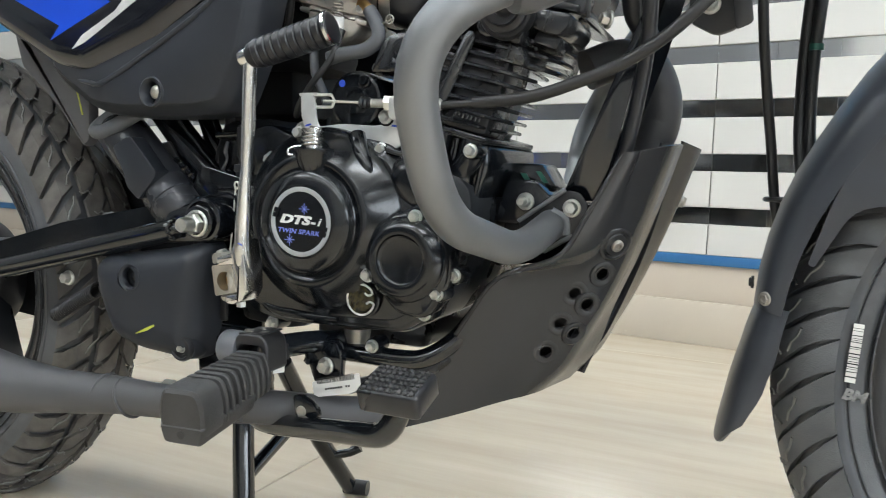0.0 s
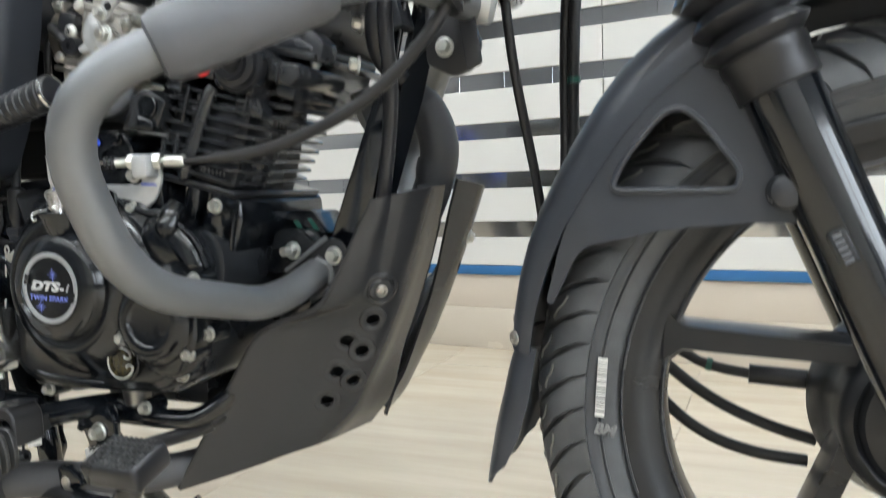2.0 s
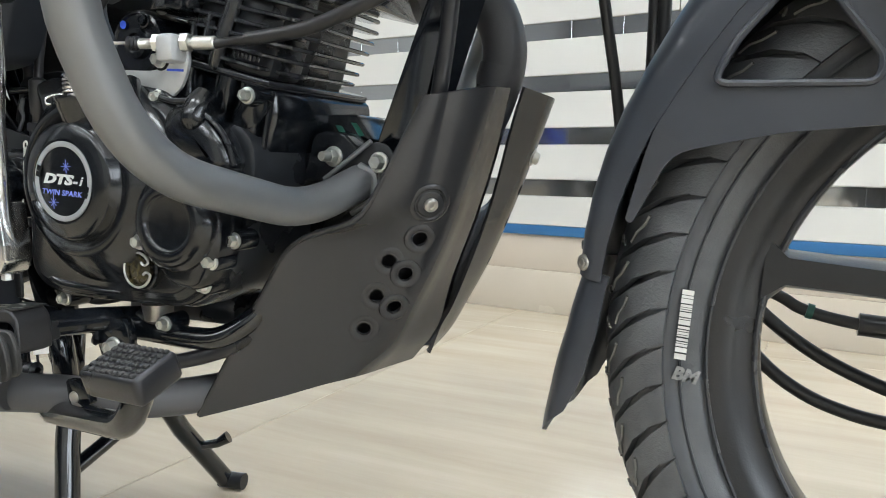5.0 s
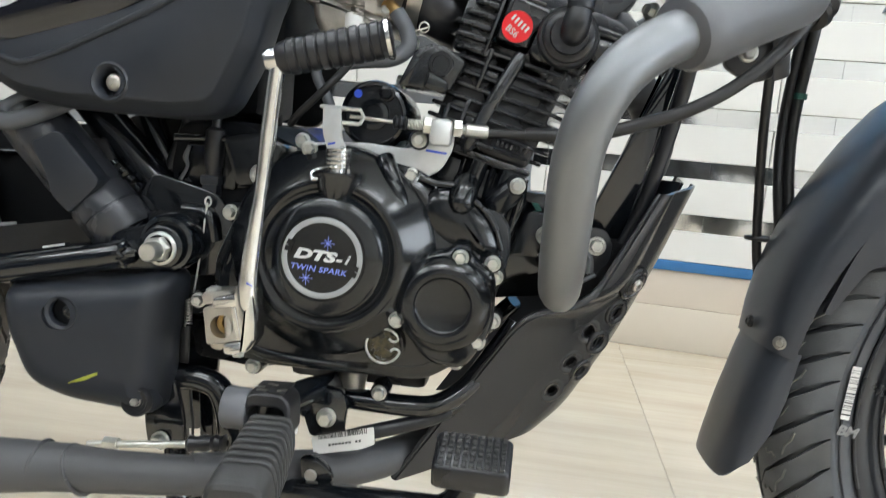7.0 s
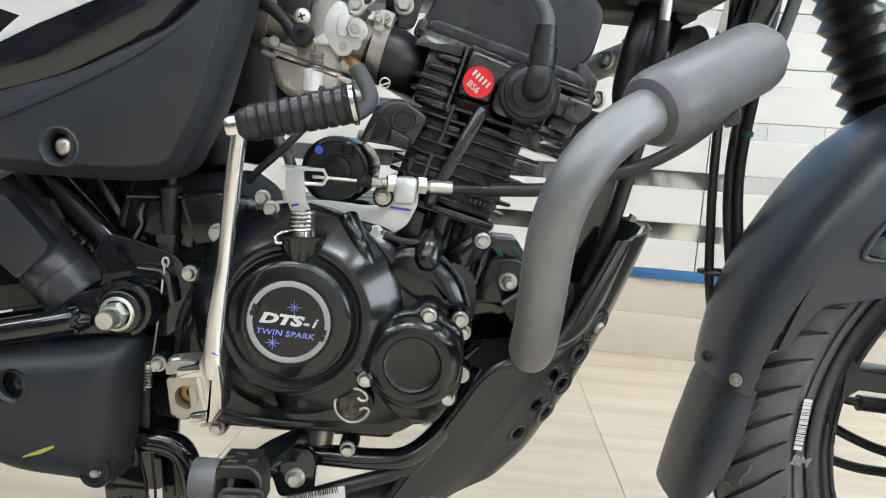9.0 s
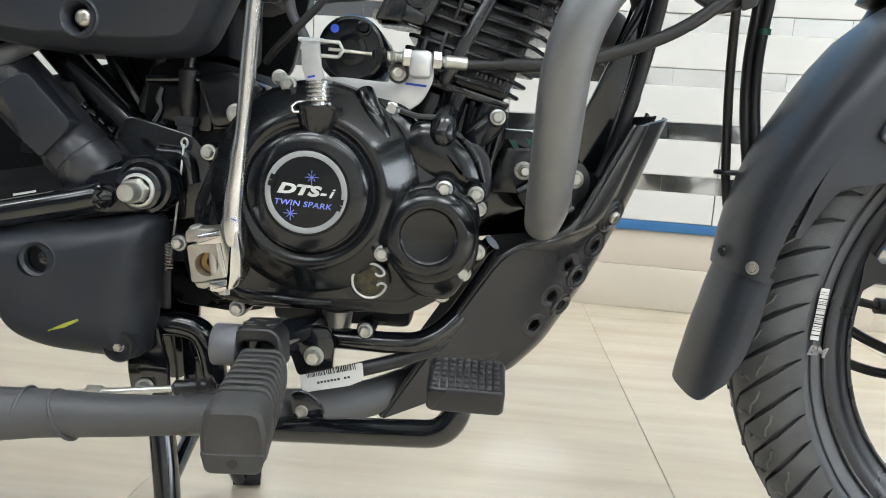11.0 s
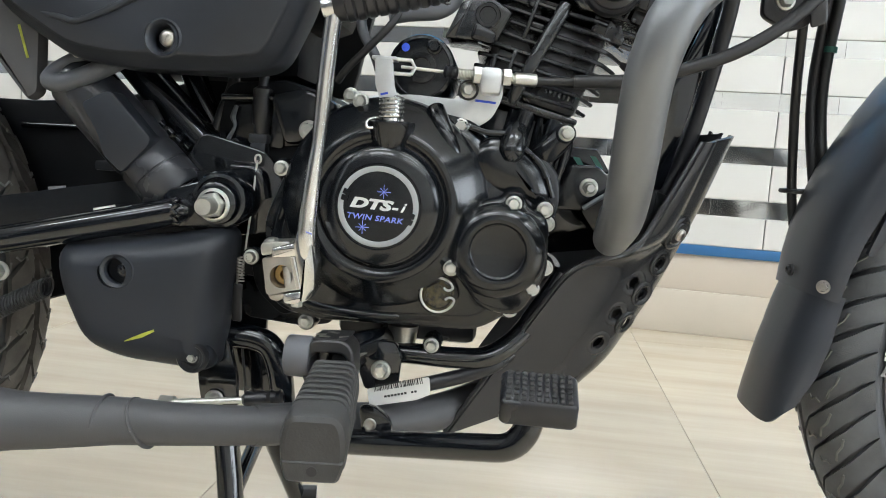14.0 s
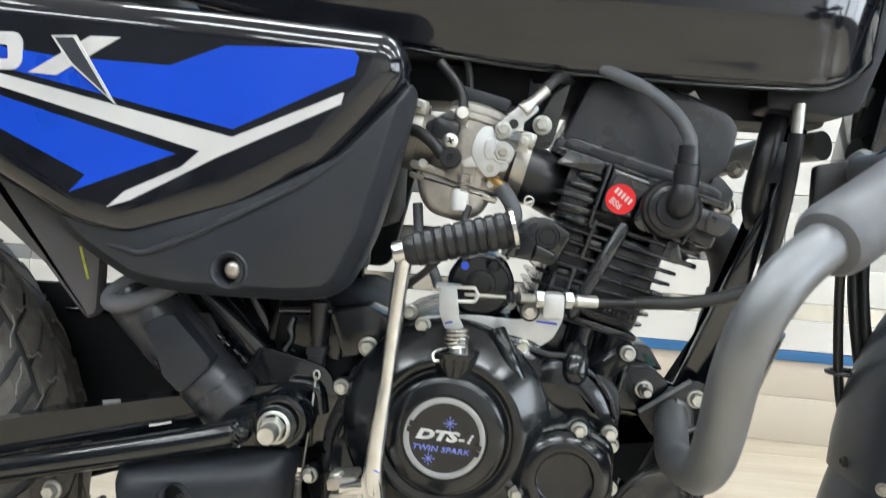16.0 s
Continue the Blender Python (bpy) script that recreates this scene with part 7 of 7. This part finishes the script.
part("switch_wire", sweep([(-0.111, -0.095, 0.448), (-0.114, -0.096, 0.410), (-0.121, -0.097, 0.345)], 0.0009, 6), M_ZINC, sw)
part("switch_ring", sweep([(-0.1108 + 0.0026 * math.cos(q), -0.094, 0.449 + 0.0038 * math.sin(q)) for q in (k * 0.5 for k in range(14))], 0.0009, 6), M_ZINC, sw)
part("switch_spring", sweep([(-0.1215 + 0.0030 * math.cos(q), -0.098 + 0.0030 * math.sin(q), 0.364 - 0.00042 * q) for q in (k * 0.5 for k in range(110))], 0.0008, 6), M_STEEL, sw, "thin coil spring")
part("switch_hook", block((0.009, 0.004, 0.034), pose(-0.1235, -0.098, 0.324), 0.002), M_DARKSTEEL, sw)
part("case_box", slab(fillet([(-0.142, 0.497), (-0.076, 0.501), (-0.074, 0.462), (-0.140, 0.458)], 0.004), -0.072, -0.055, 0.002), M_ENGINE, bike, "black box on the gear housing")
part("box_rib", block((0.012, 0.006, 0.040), pose(-0.1005, -0.073, 0.479), 0.002), M_ENGINE, bike)
part("cross_beam", sweep([(-0.150, -0.076, 0.5005), (-0.074, -0.076, 0.5045)], 0.0036, 12), M_GLOSS, bike, "thin black cross tube")
part("wire_sheath", sweep(glide([(-0.150, -0.060, 0.535), (-0.146, -0.060, 0.515), (-0.156, -0.060, 0.487), (-0.162, -0.060, 0.465)], 5), 0.0055, 12), M_RUBBER, bike, "black wiring sheath")
part("torn_tape", sweep(glide([(-0.138, -0.074, 0.494), (-0.141, -0.074, 0.484), (-0.139, -0.074, 0.476), (-0.145, -0.074, 0.464)], 4), [0.0018, 0.0026, 0.0014, 0.002], 6), M_HOSE, bike, "torn grey tape edge")
for k in range(7):
    part("weld_bead", sweep([(-0.203 + 0.0075 * k, -0.0795, 0.4745 - 0.0062 * k), (-0.199 + 0.0075 * k, -0.0805, 0.4715 - 0.0062 * k)], 0.0035, 10), M_GLOSS, bike)
# rear shock absorber
s0, s1 = Vector((-0.277, -0.090, 0.511)), Vector((-0.189, -0.090, 0.421))
d = (s1 - s0).normalized()
shock = part("shock_absorber", turned([(0, 0), (0.022, 0), (0.026, 0.006), (0.0270, 0.020), (0.0272, 0.090), (0.0258, 0.092), (0.0258, 0.095), (0.0270, 0.097), (0.0270, 0.112), (0.0262, 0.1125), (0.0262, 0.1140), (0.0272, 0.1145), (0.0272, 0.134), (0.0250, 0.137), (0, 0.137)], along(s0, s1), 36), M_SATIN, bike, "black canister style shock absorber")
part("heat_shield", slab(fillet([(-0.255, 0.486), (-0.235, 0.4965), (-0.228, 0.4970), (-0.194, 0.4610), (-0.196, 0.4540), (-0.219, 0.4300), (-0.236, 0.4450), (-0.2385, 0.4580)], 0.005), -0.1195, -0.095, 0.002), M_PLASTIC, shock, "flat plastic guard plate")
part("shock_rod", sweep([s1, s1 + d * 0.05], 0.010, 14), M_DARKSTEEL, shock)
hz = part("overflow_hose", sweep(glide([(-0.220, -0.100, 0.530), (-0.245, -0.112, 0.513), (-0.270, -0.116, 0.502), (-0.285, -0.112, 0.503), (-0.283, -0.104, 0.512), (-0.262, -0.100, 0.525), (-0.24, -0.095, 0.535)]), 0.0078, 14), M_HOSE, bike, "grey rubber hose loop")
part("hose_clip", sweep([(-0.264 + 0.004 * math.cos(q), -0.108, 0.528 + 0.004 * math.sin(q)) for q in (k * 0.4 for k in range(17))], 0.0007, 6), M_STEEL, hz)
# inner mudguard and dark boxes between the frame tubes, their shade put into the colour
part("inner_mudguard", slab(fillet([(-0.62, 0.492), (-0.40, 0.493), (-0.30, 0.505), (-0.10, 0.560), (-0.11, 0.385), (-0.20, 0.370), (-0.34, 0.345), (-0.45, 0.34), (-0.62, 0.36)], 0.012), 0.064, 0.076, 0.002), M_SHADED_BLACK, bike, "black inner mudguard")
part("guard_ledge", block((0.030, 0.02, 0.010), pose(-0.318, 0.056, 0.428, 0, 0, 0), 0.002), M_PLASTIC, bike, "small ledge on the inner mudguard")
part("frame_rail", sweep([(-0.42, 0.058, 0.466), (-0.325, 0.058, 0.468)], 0.0035, 10), M_GLOSS, bike, "thin frame rail")
part("chain_case", slab(fillet([(-0.130, 0.392), (-0.70, 0.330), (-0.70, 0.235), (-0.55, 0.222), (-0.36, 0.285), (-0.25, 0.30), (-0.13, 0.30)], 0.02), 0.085, 0.12, 0.006), M_SHADED_BLACK, bike, "black chain case")
part("battery_box", block((0.20, 0.12, 0.13), pose(-0.20, 0.05, 0.590), 0.01), M_SHADED_BLACK, bike, "black battery box")
part("air_box", block((0.13, 0.14, 0.13), pose(-0.125, 0.01, 0.64), 0.02), M_SHADED_BLACK, bike, "black air box")
part("rear_plastic", layers(fillet([(-0.420, 0.640), (-0.372, 0.600), (-0.300, 0.560), (-0.295, 0.546), (-0.297, 0.492), (-0.308, 0.485), (-0.345, 0.530), (-0.40, 0.575)], 0.005), [(0, -0.098), (0, -0.104), (0.002, -0.109), (0.006, -0.111)]), M_EXHAUST, bike, "grey plastic side skirt")
part("paint_mark", block((0.0022, 0.0005, 0.028), Matrix.Translation((-0.309, -0.1112, 0.534)) @ pose(0, 0, 0, 0, -16, 0), 0), M_YELLOW, bike, "yellow chalk mark", smooth=0)
part("torsion_spring", sweep([(-0.285 - 0.00027 * k, -0.115 + 0.0085 * math.sin(k * 0.6), 0.328 - 0.00014 * k + 0.0085 * math.cos(k * 0.6)) for k in range(230)], 0.0014, 6), M_DARKSTEEL, bike, "dark brake return spring")
bolt(bike, -0.330, -0.112, 0.338, BOLT_10)
part("caution_label", block((0.016, 0.0005, 0.0035), Matrix.Translation((-0.292, -0.090, 0.4115)) @ pose(0, 0, 0, 0, -8, 0), 0), M_FADED, bike, "small white label with a red edge", smooth=0)

# lower side cover with a recessed screw
lc = [(-0.2790, 0.3655), (-0.170, 0.3815), (-0.1255, 0.391), (-0.1330, 0.320), (-0.1385, 0.2665), (-0.157, 0.2650), (-0.2185, 0.2695), (-0.2520, 0.281), (-0.2730, 0.327)]
low_cover = part("lower_side_cover", pillow(lc, 0.018, [(0, -0.085), (0, -0.108), (0.003, -0.117), (0.007, -0.124), (0.013, -0.1295), (0.020, -0.1318), (0.030, -0.1328)]), M_PLASTIC, bike, "matte black plastic lower side cover")
low_cover.location = (0.0045, -0.0080, 0.0022)
cut(low_cover, turned([(0, -0.012), (0.0105, -0.012), (0.0125, 0.010), (0, 0.010)], face_on(-0.2150, -0.1315, 0.3490), 28))
part("recess_ring", turned([(0.0108, -0.004), (0.0138, -0.0005), (0.0150, 0.0012), (0.0138, 0.0018), (0.0115, 0.0)], face_on(-0.2150, -0.1315, 0.3490), 32), M_PLASTIC, low_cover)
part("screw", turned([(0, 0), (0.0062, 0), (0.0060, 0.003), (0.004, 0.0042), (0, 0.0044)], face_on(-0.2115, -0.1245, 0.3490), 20), M_GLOSS, low_cover, "black cross-head screw")
for q in (10, 100):
    part("screw_slot", block((0.0064, 0.0014, 0.0006), face_on(-0.2115, -0.1289, 0.3490) @ pose(0, 0, 0, 0, 0, q), 0), M_INK_AND_SHADE, low_cover, smooth=0)
# Floor darker than the cover, for the shade in the recess.
part("recess_floor", turned([(0, 0), (0.0120, 0), (0.0120, -0.002), (0, -0.002)], face_on(-0.2150, -0.1225, 0.3490), 28), M_SHADED_BLACK, low_cover)
part("grommet", turned([(0, 0), (0.0135, 0), (0.0135, 0.004), (0.0120, 0.0062), (0.0105, 0.0062), (0.0095, 0.0045), (0.0070, 0.0045), (0.0062, 0.003), (0, 0.003)], face_on(-0.1520, -0.1235, 0.2800), 32), M_RUBBER, low_cover, "rubber grommet")
bolt(low_cover, 0, 0, 0, BOLT_8, m=face_on(-0.1520, -0.1262, 0.2800) @ Matrix.Scale(0.72, 4))
part("ear", slab(fillet([(-0.168, 0.287), (-0.140, 0.292), (-0.136, 0.270), (-0.160, 0.266)], 0.007), -0.124, -0.105, 0.003), M_PLASTIC, low_cover)
part("paint_mark", layers([(-0.2070, 0.2905), (-0.2065, 0.2916), (-0.1940, 0.2978), (-0.1826, 0.3026), (-0.1820, 0.3008), (-0.1925, 0.2950)], [(0, -0.1320), (0, -0.1336)]), M_YELLOW, low_cover, "yellow chalk mark", smooth=0)

# upper side panel: matte lower part, lacquered decal part above it
lp = [(-0.038, 0.700), (-0.046, 0.650), (-0.066, 0.572), (-0.090, 0.522), (-0.128, 0.5165), (-0.218, 0.5165), (-0.258, 0.522), (-0.306, 0.551), (-0.332, 0.578), (-0.300, 0.592), (-0.262, 0.584), (-0.170, 0.606), (-0.100, 0.642)]
panel = part("side_panel", pillow(lp, 0.016, [(0, -0.09), (0, -0.120), (0.0020, -0.1285), (0.0095, -0.1350), (0.0105, -0.1370), (0.0115, -0.1384), (0.0130, -0.1392)]), M_PLASTIC, bike, "matte black lower side panel")
panel.location = (0.0030, -0.0065, -0.0008)
cut(panel, turned([(0, -0.012), (0.0100, -0.012), (0.0125, 0.012), (0, 0.012)], face_on(-0.176, -0.1380, 0.5395), 28))
part("recess_ring", turned([(0.0098, -0.008), (0.0135, -0.002), (0.0155, 0.0008), (0.0140, 0.002), (0.0115, 0.0)], face_on(-0.176, -0.1388, 0.5395), 32), M_PLASTIC, panel)
part("panel_crease", sweep(glide([(-0.300, -0.1345, 0.5600), (-0.262, -0.1385, 0.5515), (-0.235, -0.1390, 0.5525), (-0.146, -0.1390, 0.5965), (-0.095, -0.1380, 0.6290), (-0.056, -0.1330, 0.6690)], 5), [0.0012, 0.0026, 0.0028, 0.0028, 0.0024, 0.0015], 10), M_PLASTIC, panel)
part("panel_screw", turned([(0, 0), (0.0068, 0), (0.0068, 0.0034), (0.0054, 0.0052), (0.003, 0.0062), (0, 0.0062)], face_on(-0.1738, -0.1325, 0.5398), 24), M_STEEL, panel, "domed zinc screw")
part("screw_cross", block((0.0078, 0.0006, 0.0012), Matrix.Translation((-0.1738, -0.1389, 0.5398)) @ pose(0, 0, 0, 0, 30, 0), 0), M_STEEL, panel, smooth=0)
part("screw_cross", block((0.0078, 0.0006, 0.0012), Matrix.Translation((-0.1738, -0.1391, 0.5398)) @ pose(0, 0, 0, 0, 120, 0), 0), M_STEEL, panel, smooth=0)
up = [(-0.052, 0.730), (-0.042, 0.700), (-0.056, 0.678), (-0.100, 0.628), (-0.170, 0.588), (-0.262, 0.558), (-0.305, 0.566), (-0.420, 0.630), (-0.50, 0.69), (-0.50, 0.775), (-0.36, 0.752), (-0.20, 0.742)]
upper = part("upper_panel", pillow(up, 0.014, [(0, -0.09), (0, -0.130), (0.003, -0.1370), (0.008, -0.1420), (0.014, -0.1452), (0.020, -0.1468), (0.026, -0.1472)]), M_TANK, bike, "lacquered black side panel with blue and silver decals", smooth=60)
upper.location = (0.0030, -0.0065, -0.0010)


def decal(name, pts, y, material, label=""):
    return part(name, layers(pts, [(0, y + 0.0012), (0, y)]), material, upper, label, smooth=0)


DY = -0.1476
decal("decal", [(-0.455, 0.716), (-0.361, 0.704), (-0.316, 0.698), (-0.226, 0.695), (-0.183, 0.712), (-0.085, 0.7135), (-0.080, 0.708), (-0.083, 0.694), (-0.175, 0.649), (-0.361, 0.688), (-0.455, 0.711)], DY, M_BLUE, "blue decal wedge")
decal("decal", [(-0.46, 0.690), (-0.361, 0.666), (-0.219, 0.628), (-0.303, 0.594), (-0.290, 0.608), (-0.361, 0.641), (-0.46, 0.672)], DY, M_BLUE, "blue decal wedge")
decal("decal", [(-0.46, 0.706), (-0.361, 0.683), (-0.175, 0.643), (-0.090, 0.681), (-0.092, 0.672), (-0.188, 0.626), (-0.254, 0.590), (-0.272, 0.584), (-0.258, 0.597), (-0.214, 0.618), (-0.200, 0.631), (-0.361, 0.673), (-0.46, 0.697)], DY - 0.0004, M_SILVER, "silver decal arrow")
decal("cross_mark", [(-0.2890, 0.7145), (-0.2650, 0.7145), (-0.3150, 0.6835), (-0.3380, 0.6845)], DY - 0.0008, M_SILVER, "silver crossing stroke")
decal("cross_mark", [(-0.3200, 0.7135), (-0.3000, 0.7145), (-0.2670, 0.6630), (-0.3050, 0.6930)], DY - 0.0014, M_WHITE, "white edged crossing stroke")
decal("cross_fill", [(-0.3165, 0.7120), (-0.3020, 0.7125), (-0.2730, 0.6690), (-0.3025, 0.6935)], DY - 0.0020, M_FENDER)
part("bar_mark", holed(fillet([(-0.395, 0.7135), (-0.347, 0.7150), (-0.343, 0.709), (-0.343, 0.692), (-0.348, 0.686), (-0.395, 0.684)], 0.004), [fillet([(-0.388, 0.704), (-0.355, 0.705), (-0.354, 0.694), (-0.388, 0.694)], 0.002)], DY - 0.0010, DY + 0.001), M_SILVER, upper, "silver rounded bar mark", smooth=0)
part("panel_clip", block((0.020, 0.012, 0.010), pose(-0.064, -0.128, 0.720), 0.003), M_WHITEZINC, upper, "bright edge clip")

# fuel tank
rows = []
for x, zb, w in ((-0.30, 0.776, 0.100), (-0.19, 0.754, 0.108), (-0.12, 0.743, 0.111), (-0.04, 0.732, 0.114), (0.06, 0.7205, 0.116), (0.16, 0.7155, 0.116), (0.25, 0.7140, 0.112), (0.305, 0.7175, 0.104), (0.338, 0.733, 0.090), (0.360, 0.758, 0.070), (0.372, 0.79, 0.050)):
    row = []
    for q, (fy, dz) in enumerate(((0.0, 0.030), (0.55, 0.022), (0.86, 0.004), (0.92, 0.0), (0.965, 0.003), (0.985, 0.010), (1.06, 0.032), (1.14, 0.062), (1.13, 0.10), (1.02, 0.14), (0.75, 0.18), (0.0, 0.20))):
        row.append((x - 0.02 * max(0, dz - 0.06) * (1 if x > 0.3 else 0), YC - w * fy, zb + dz))
    rows.append(row)
bm = bmesh.new()
for mir in (False, True):
    rr = [[(p[0], 2 * YC - p[1], p[2]) if mir else p for p in glide_row] for glide_row in rows]
    cols = [glide([r[j] for r in rr], 4) for j in range(len(rr[0]))]
    grid = [[c[i] for c in cols] for i in range(len(cols[0]))]
    grid = [glide(g, 3) for g in grid]
    vs = [[bm.verts.new(p) for p in g] for g in grid]
    for i in range(len(vs) - 1):
        for j in range(len(vs[0]) - 1):
            bm.faces.new((vs[i][j], vs[i][j + 1], vs[i + 1][j + 1], vs[i + 1][j]))
bmesh.ops.remove_doubles(bm, verts=bm.verts, dist=0.0002)
tank = part("fuel_tank", bm, M_TANK, bike, "gloss black fuel tank", smooth=60)
part("tank_lip", sweep(glide([(x, YC - w * 0.925, zb - 0.001) for x, zb, w in ((-0.19, 0.754, 0.108), (-0.04, 0.732, 0.114), (0.06, 0.7205, 0.116), (0.16, 0.7155, 0.116), (0.25, 0.7140, 0.112), (0.305, 0.7175, 0.104), (0.338, 0.733, 0.090), (0.360, 0.758, 0.070))], 6), 0.0020, 8), M_ENGINE, tank, "welded seam lip")
part("backbone", block((0.46, 0.07, 0.055), Matrix.Translation((0.11, YC + 0.005, 0.722)) @ pose(0, 0, 0, 0, 1, 0), 0.012), M_PLASTIC, bike, "black frame backbone")
# Dark plate added as the shade in the gap under the tank.
part("tank_gap_shade", block((0.42, 0.17, 0.006), pose(0.10, YC, 0.737), 0.002), M_PLASTIC, bike, "dark plate added for the shaded gap under the tank")
# Unseen panel, added to keep light from behind off the inner parts.
part("far_light_block", slab(fillet([(-0.05, 0.70), (-0.09, 0.52), (-0.28, 0.54), (-0.45, 0.66), (-0.40, 0.74), (-0.2, 0.74)], 0.02), YC + 0.155, YC + 0.17, 0.004), M_PLASTIC, bike, "unseen far side panel added to block light")
part("rear_mudguard", block((0.30, 0.17, 0.02), pose(-0.45, YC, 0.735), 0.005), M_PLASTIC, bike, "black under-seat tray")
part("seat_base", block((0.50, 0.25, 0.06), pose(-0.57, YC, 0.81), 0.02), M_RUBBER, bike, "black seat")


# ---- machines parked across the aisle, which the wall mirrors show ----
def parked(m, paint):
    e = thing("parked_motorcycle", m.translation, "dark motorcycle parked across the showroom aisle", "motorcycle", "parked motorcycles")
    for x in (-0.62, 0.66):
        part("tyre", turned([(0.215, -0.03), (0.25, -0.045), (0.285, -0.03), (0.29, 0), (0.285, 0.03), (0.25, 0.045), (0.215, 0.03), (0.215, -0.03)], m @ pose(x, 0, 0.29, 90), 40), M_TYRE, e)
        part("disc", turned([(0, -0.02), (0.05, -0.03), (0.215, -0.012), (0.215, 0.012), (0.05, 0.03), (0, 0.02)], m @ pose(x, 0, 0.29, 90), 24), M_RIM, e)
    part("engine", block((0.36, 0.28, 0.34), m @ pose(0.08, 0, 0.46, 0, -12, 0), 0.05), M_CAST, e)
    part("tank", sweep(glide([m @ Vector(p) for p in ((-0.10, 0, 0.80), (0.05, 0, 0.86), (0.28, 0, 0.90), (0.40, 0, 0.88))]), [0.08, 0.13, 0.14, 0.07], 20), paint, e)
    part("seat", sweep(glide([m @ Vector(p) for p in ((-0.05, 0, 0.79), (-0.35, 0, 0.78), (-0.72, 0, 0.86))]), [0.09, 0.10, 0.08], 16), M_RUBBER, e)
    part("side", block((0.46, 0.26, 0.18), m @ pose(-0.36, 0, 0.64, 0, 10, 0), 0.05), paint, e)
    part("fork", sweep([m @ Vector((0.66, -0.09, 0.29)), m @ Vector((0.42, -0.09, 0.98))], 0.03, 12), M_SATIN, e)
    part("fork", sweep([m @ Vector((0.66, 0.09, 0.29)), m @ Vector((0.42, 0.09, 0.98))], 0.03, 12), M_SATIN, e)
    part("handlebar", sweep(glide([m @ Vector(p) for p in ((0.25, -0.36, 1.06), (0.36, -0.15, 1.04), (0.40, 0, 1.0), (0.36, 0.15, 1.04), (0.25, 0.36, 1.06))]), 0.014, 10), M_GLOSS, e)
    part("headlamp", turned([(0, -0.06), (0.07, -0.03), (0.09, 0.02), (0.085, 0.05), (0, 0.06)], m @ pose(0.52, 0, 0.92, 0, 90, 0), 24), M_GLOSS, e)
    return e


for px, py, tw, paint in ((-3.1, -2.8, 68, M_BLUE), (-2.2, -2.7, 66, M_GLOSS), (-1.25, -2.8, 72, M_FENDER), (3.2, -2.7, 70, M_GLOSS)):
    parked(pose(px, py, 0, 0, 0, tw), paint)

# ---- wall tiles, mirrors and floor tiles ----
PITCH, TOP0, MIRROR_H = 0.148, 0.394, 0.048
rows_z = [(0.260, TOP0 - MIRROR_H)]
for k in range(5):
    rows_z.append((TOP0 + PITCH * k, TOP0 + PITCH * (k + 1) - MIRROR_H if k < 4 else 1.125))


def shared(name, size, material, edge):
    bm = block(size, Matrix(), edge, 1)
    me = bpy.data.meshes.new(name)
    bm.to_mesh(me)
    bm.free()
    me.materials.append(material)
    return me


for z0, z1 in rows_z:
    me = shared("wall_tile", (0.597, 0.018, z1 - z0 - 0.001), M_TILE, 0.0015)
    for i in range(-7, 7):
        place("wall_tile", me, wall, "", MW @ pose(0.3 + 0.6 * i, 0.009 - 0.0, (z0 + z1) / 2) @ pose(0, -0.0, 0))
random.seed(21)
mirror_me = shared("mirror_tile", (0.1498, 0.006, MIRROR_H - 0.001), M_MIRROR, 0.0003)
for k in range(5):
    zc = TOP0 + PITCH * k - MIRROR_H / 2
    for i in range(-24, 24):
        place("mirror_tile", mirror_me, wall, "", MW @ pose(0.075 + 0.15 * i, 0.010, zc, random.uniform(-0.9, 0.9), 0, random.uniform(-1.1, 1.1)))
part("blue_edging", block((10.2, 0.022, 0.028), MW @ pose(0, 0.009, 0.2455), 0.002), M_STRIP, wall, "blue plastic edging strip")
part("skirting", block((10.2, 0.012, 0.104), MW @ pose(0, 0.014, 0.179), 0.001), M_SKIRT, wall, "beige polished skirting")
# Added board, no known part; its pale tone continues the reflecting floor.
part("added_board", block((10.2, 0.010, 0.126), MW @ pose(0, 0.011, 0.0635), 0.001), M_ADDED_BOARD, wall, "pale board added below the skirting, toned like the floor")
part("blue_panel", block((10.2, 0.02, 0.42), MW @ pose(0, 0.009, 1.337), 0.002), M_BAND, wall, "sky blue panel above the tiles")
TX, TY = 0.70, 1.40
FLOOR_TURN = Matrix.Translation((0.478, 0.9, 0)) @ pose(0, 0, 0, 0, 0, -3.0) @ Matrix.Translation((-0.465, -0.9, 0))
floor_me = shared("floor_tile", (TX - 0.0022, TY - 0.0022, 0.008), M_FLOOR, 0.0006)
for i in range(-7, 7):
    for j in range(-4, 3):
        x, y = 0.465 + TX * (i + 0.5), -0.10 + TY * (j + 0.5)
        if X0 - 0.3 < x < X1 + 0.3 and Y0 - 0.6 < y < Y1 + 0.6:
            place("floor_tile", floor_me, FLOOR, "", FLOOR_TURN @ pose(x, y, -0.004))
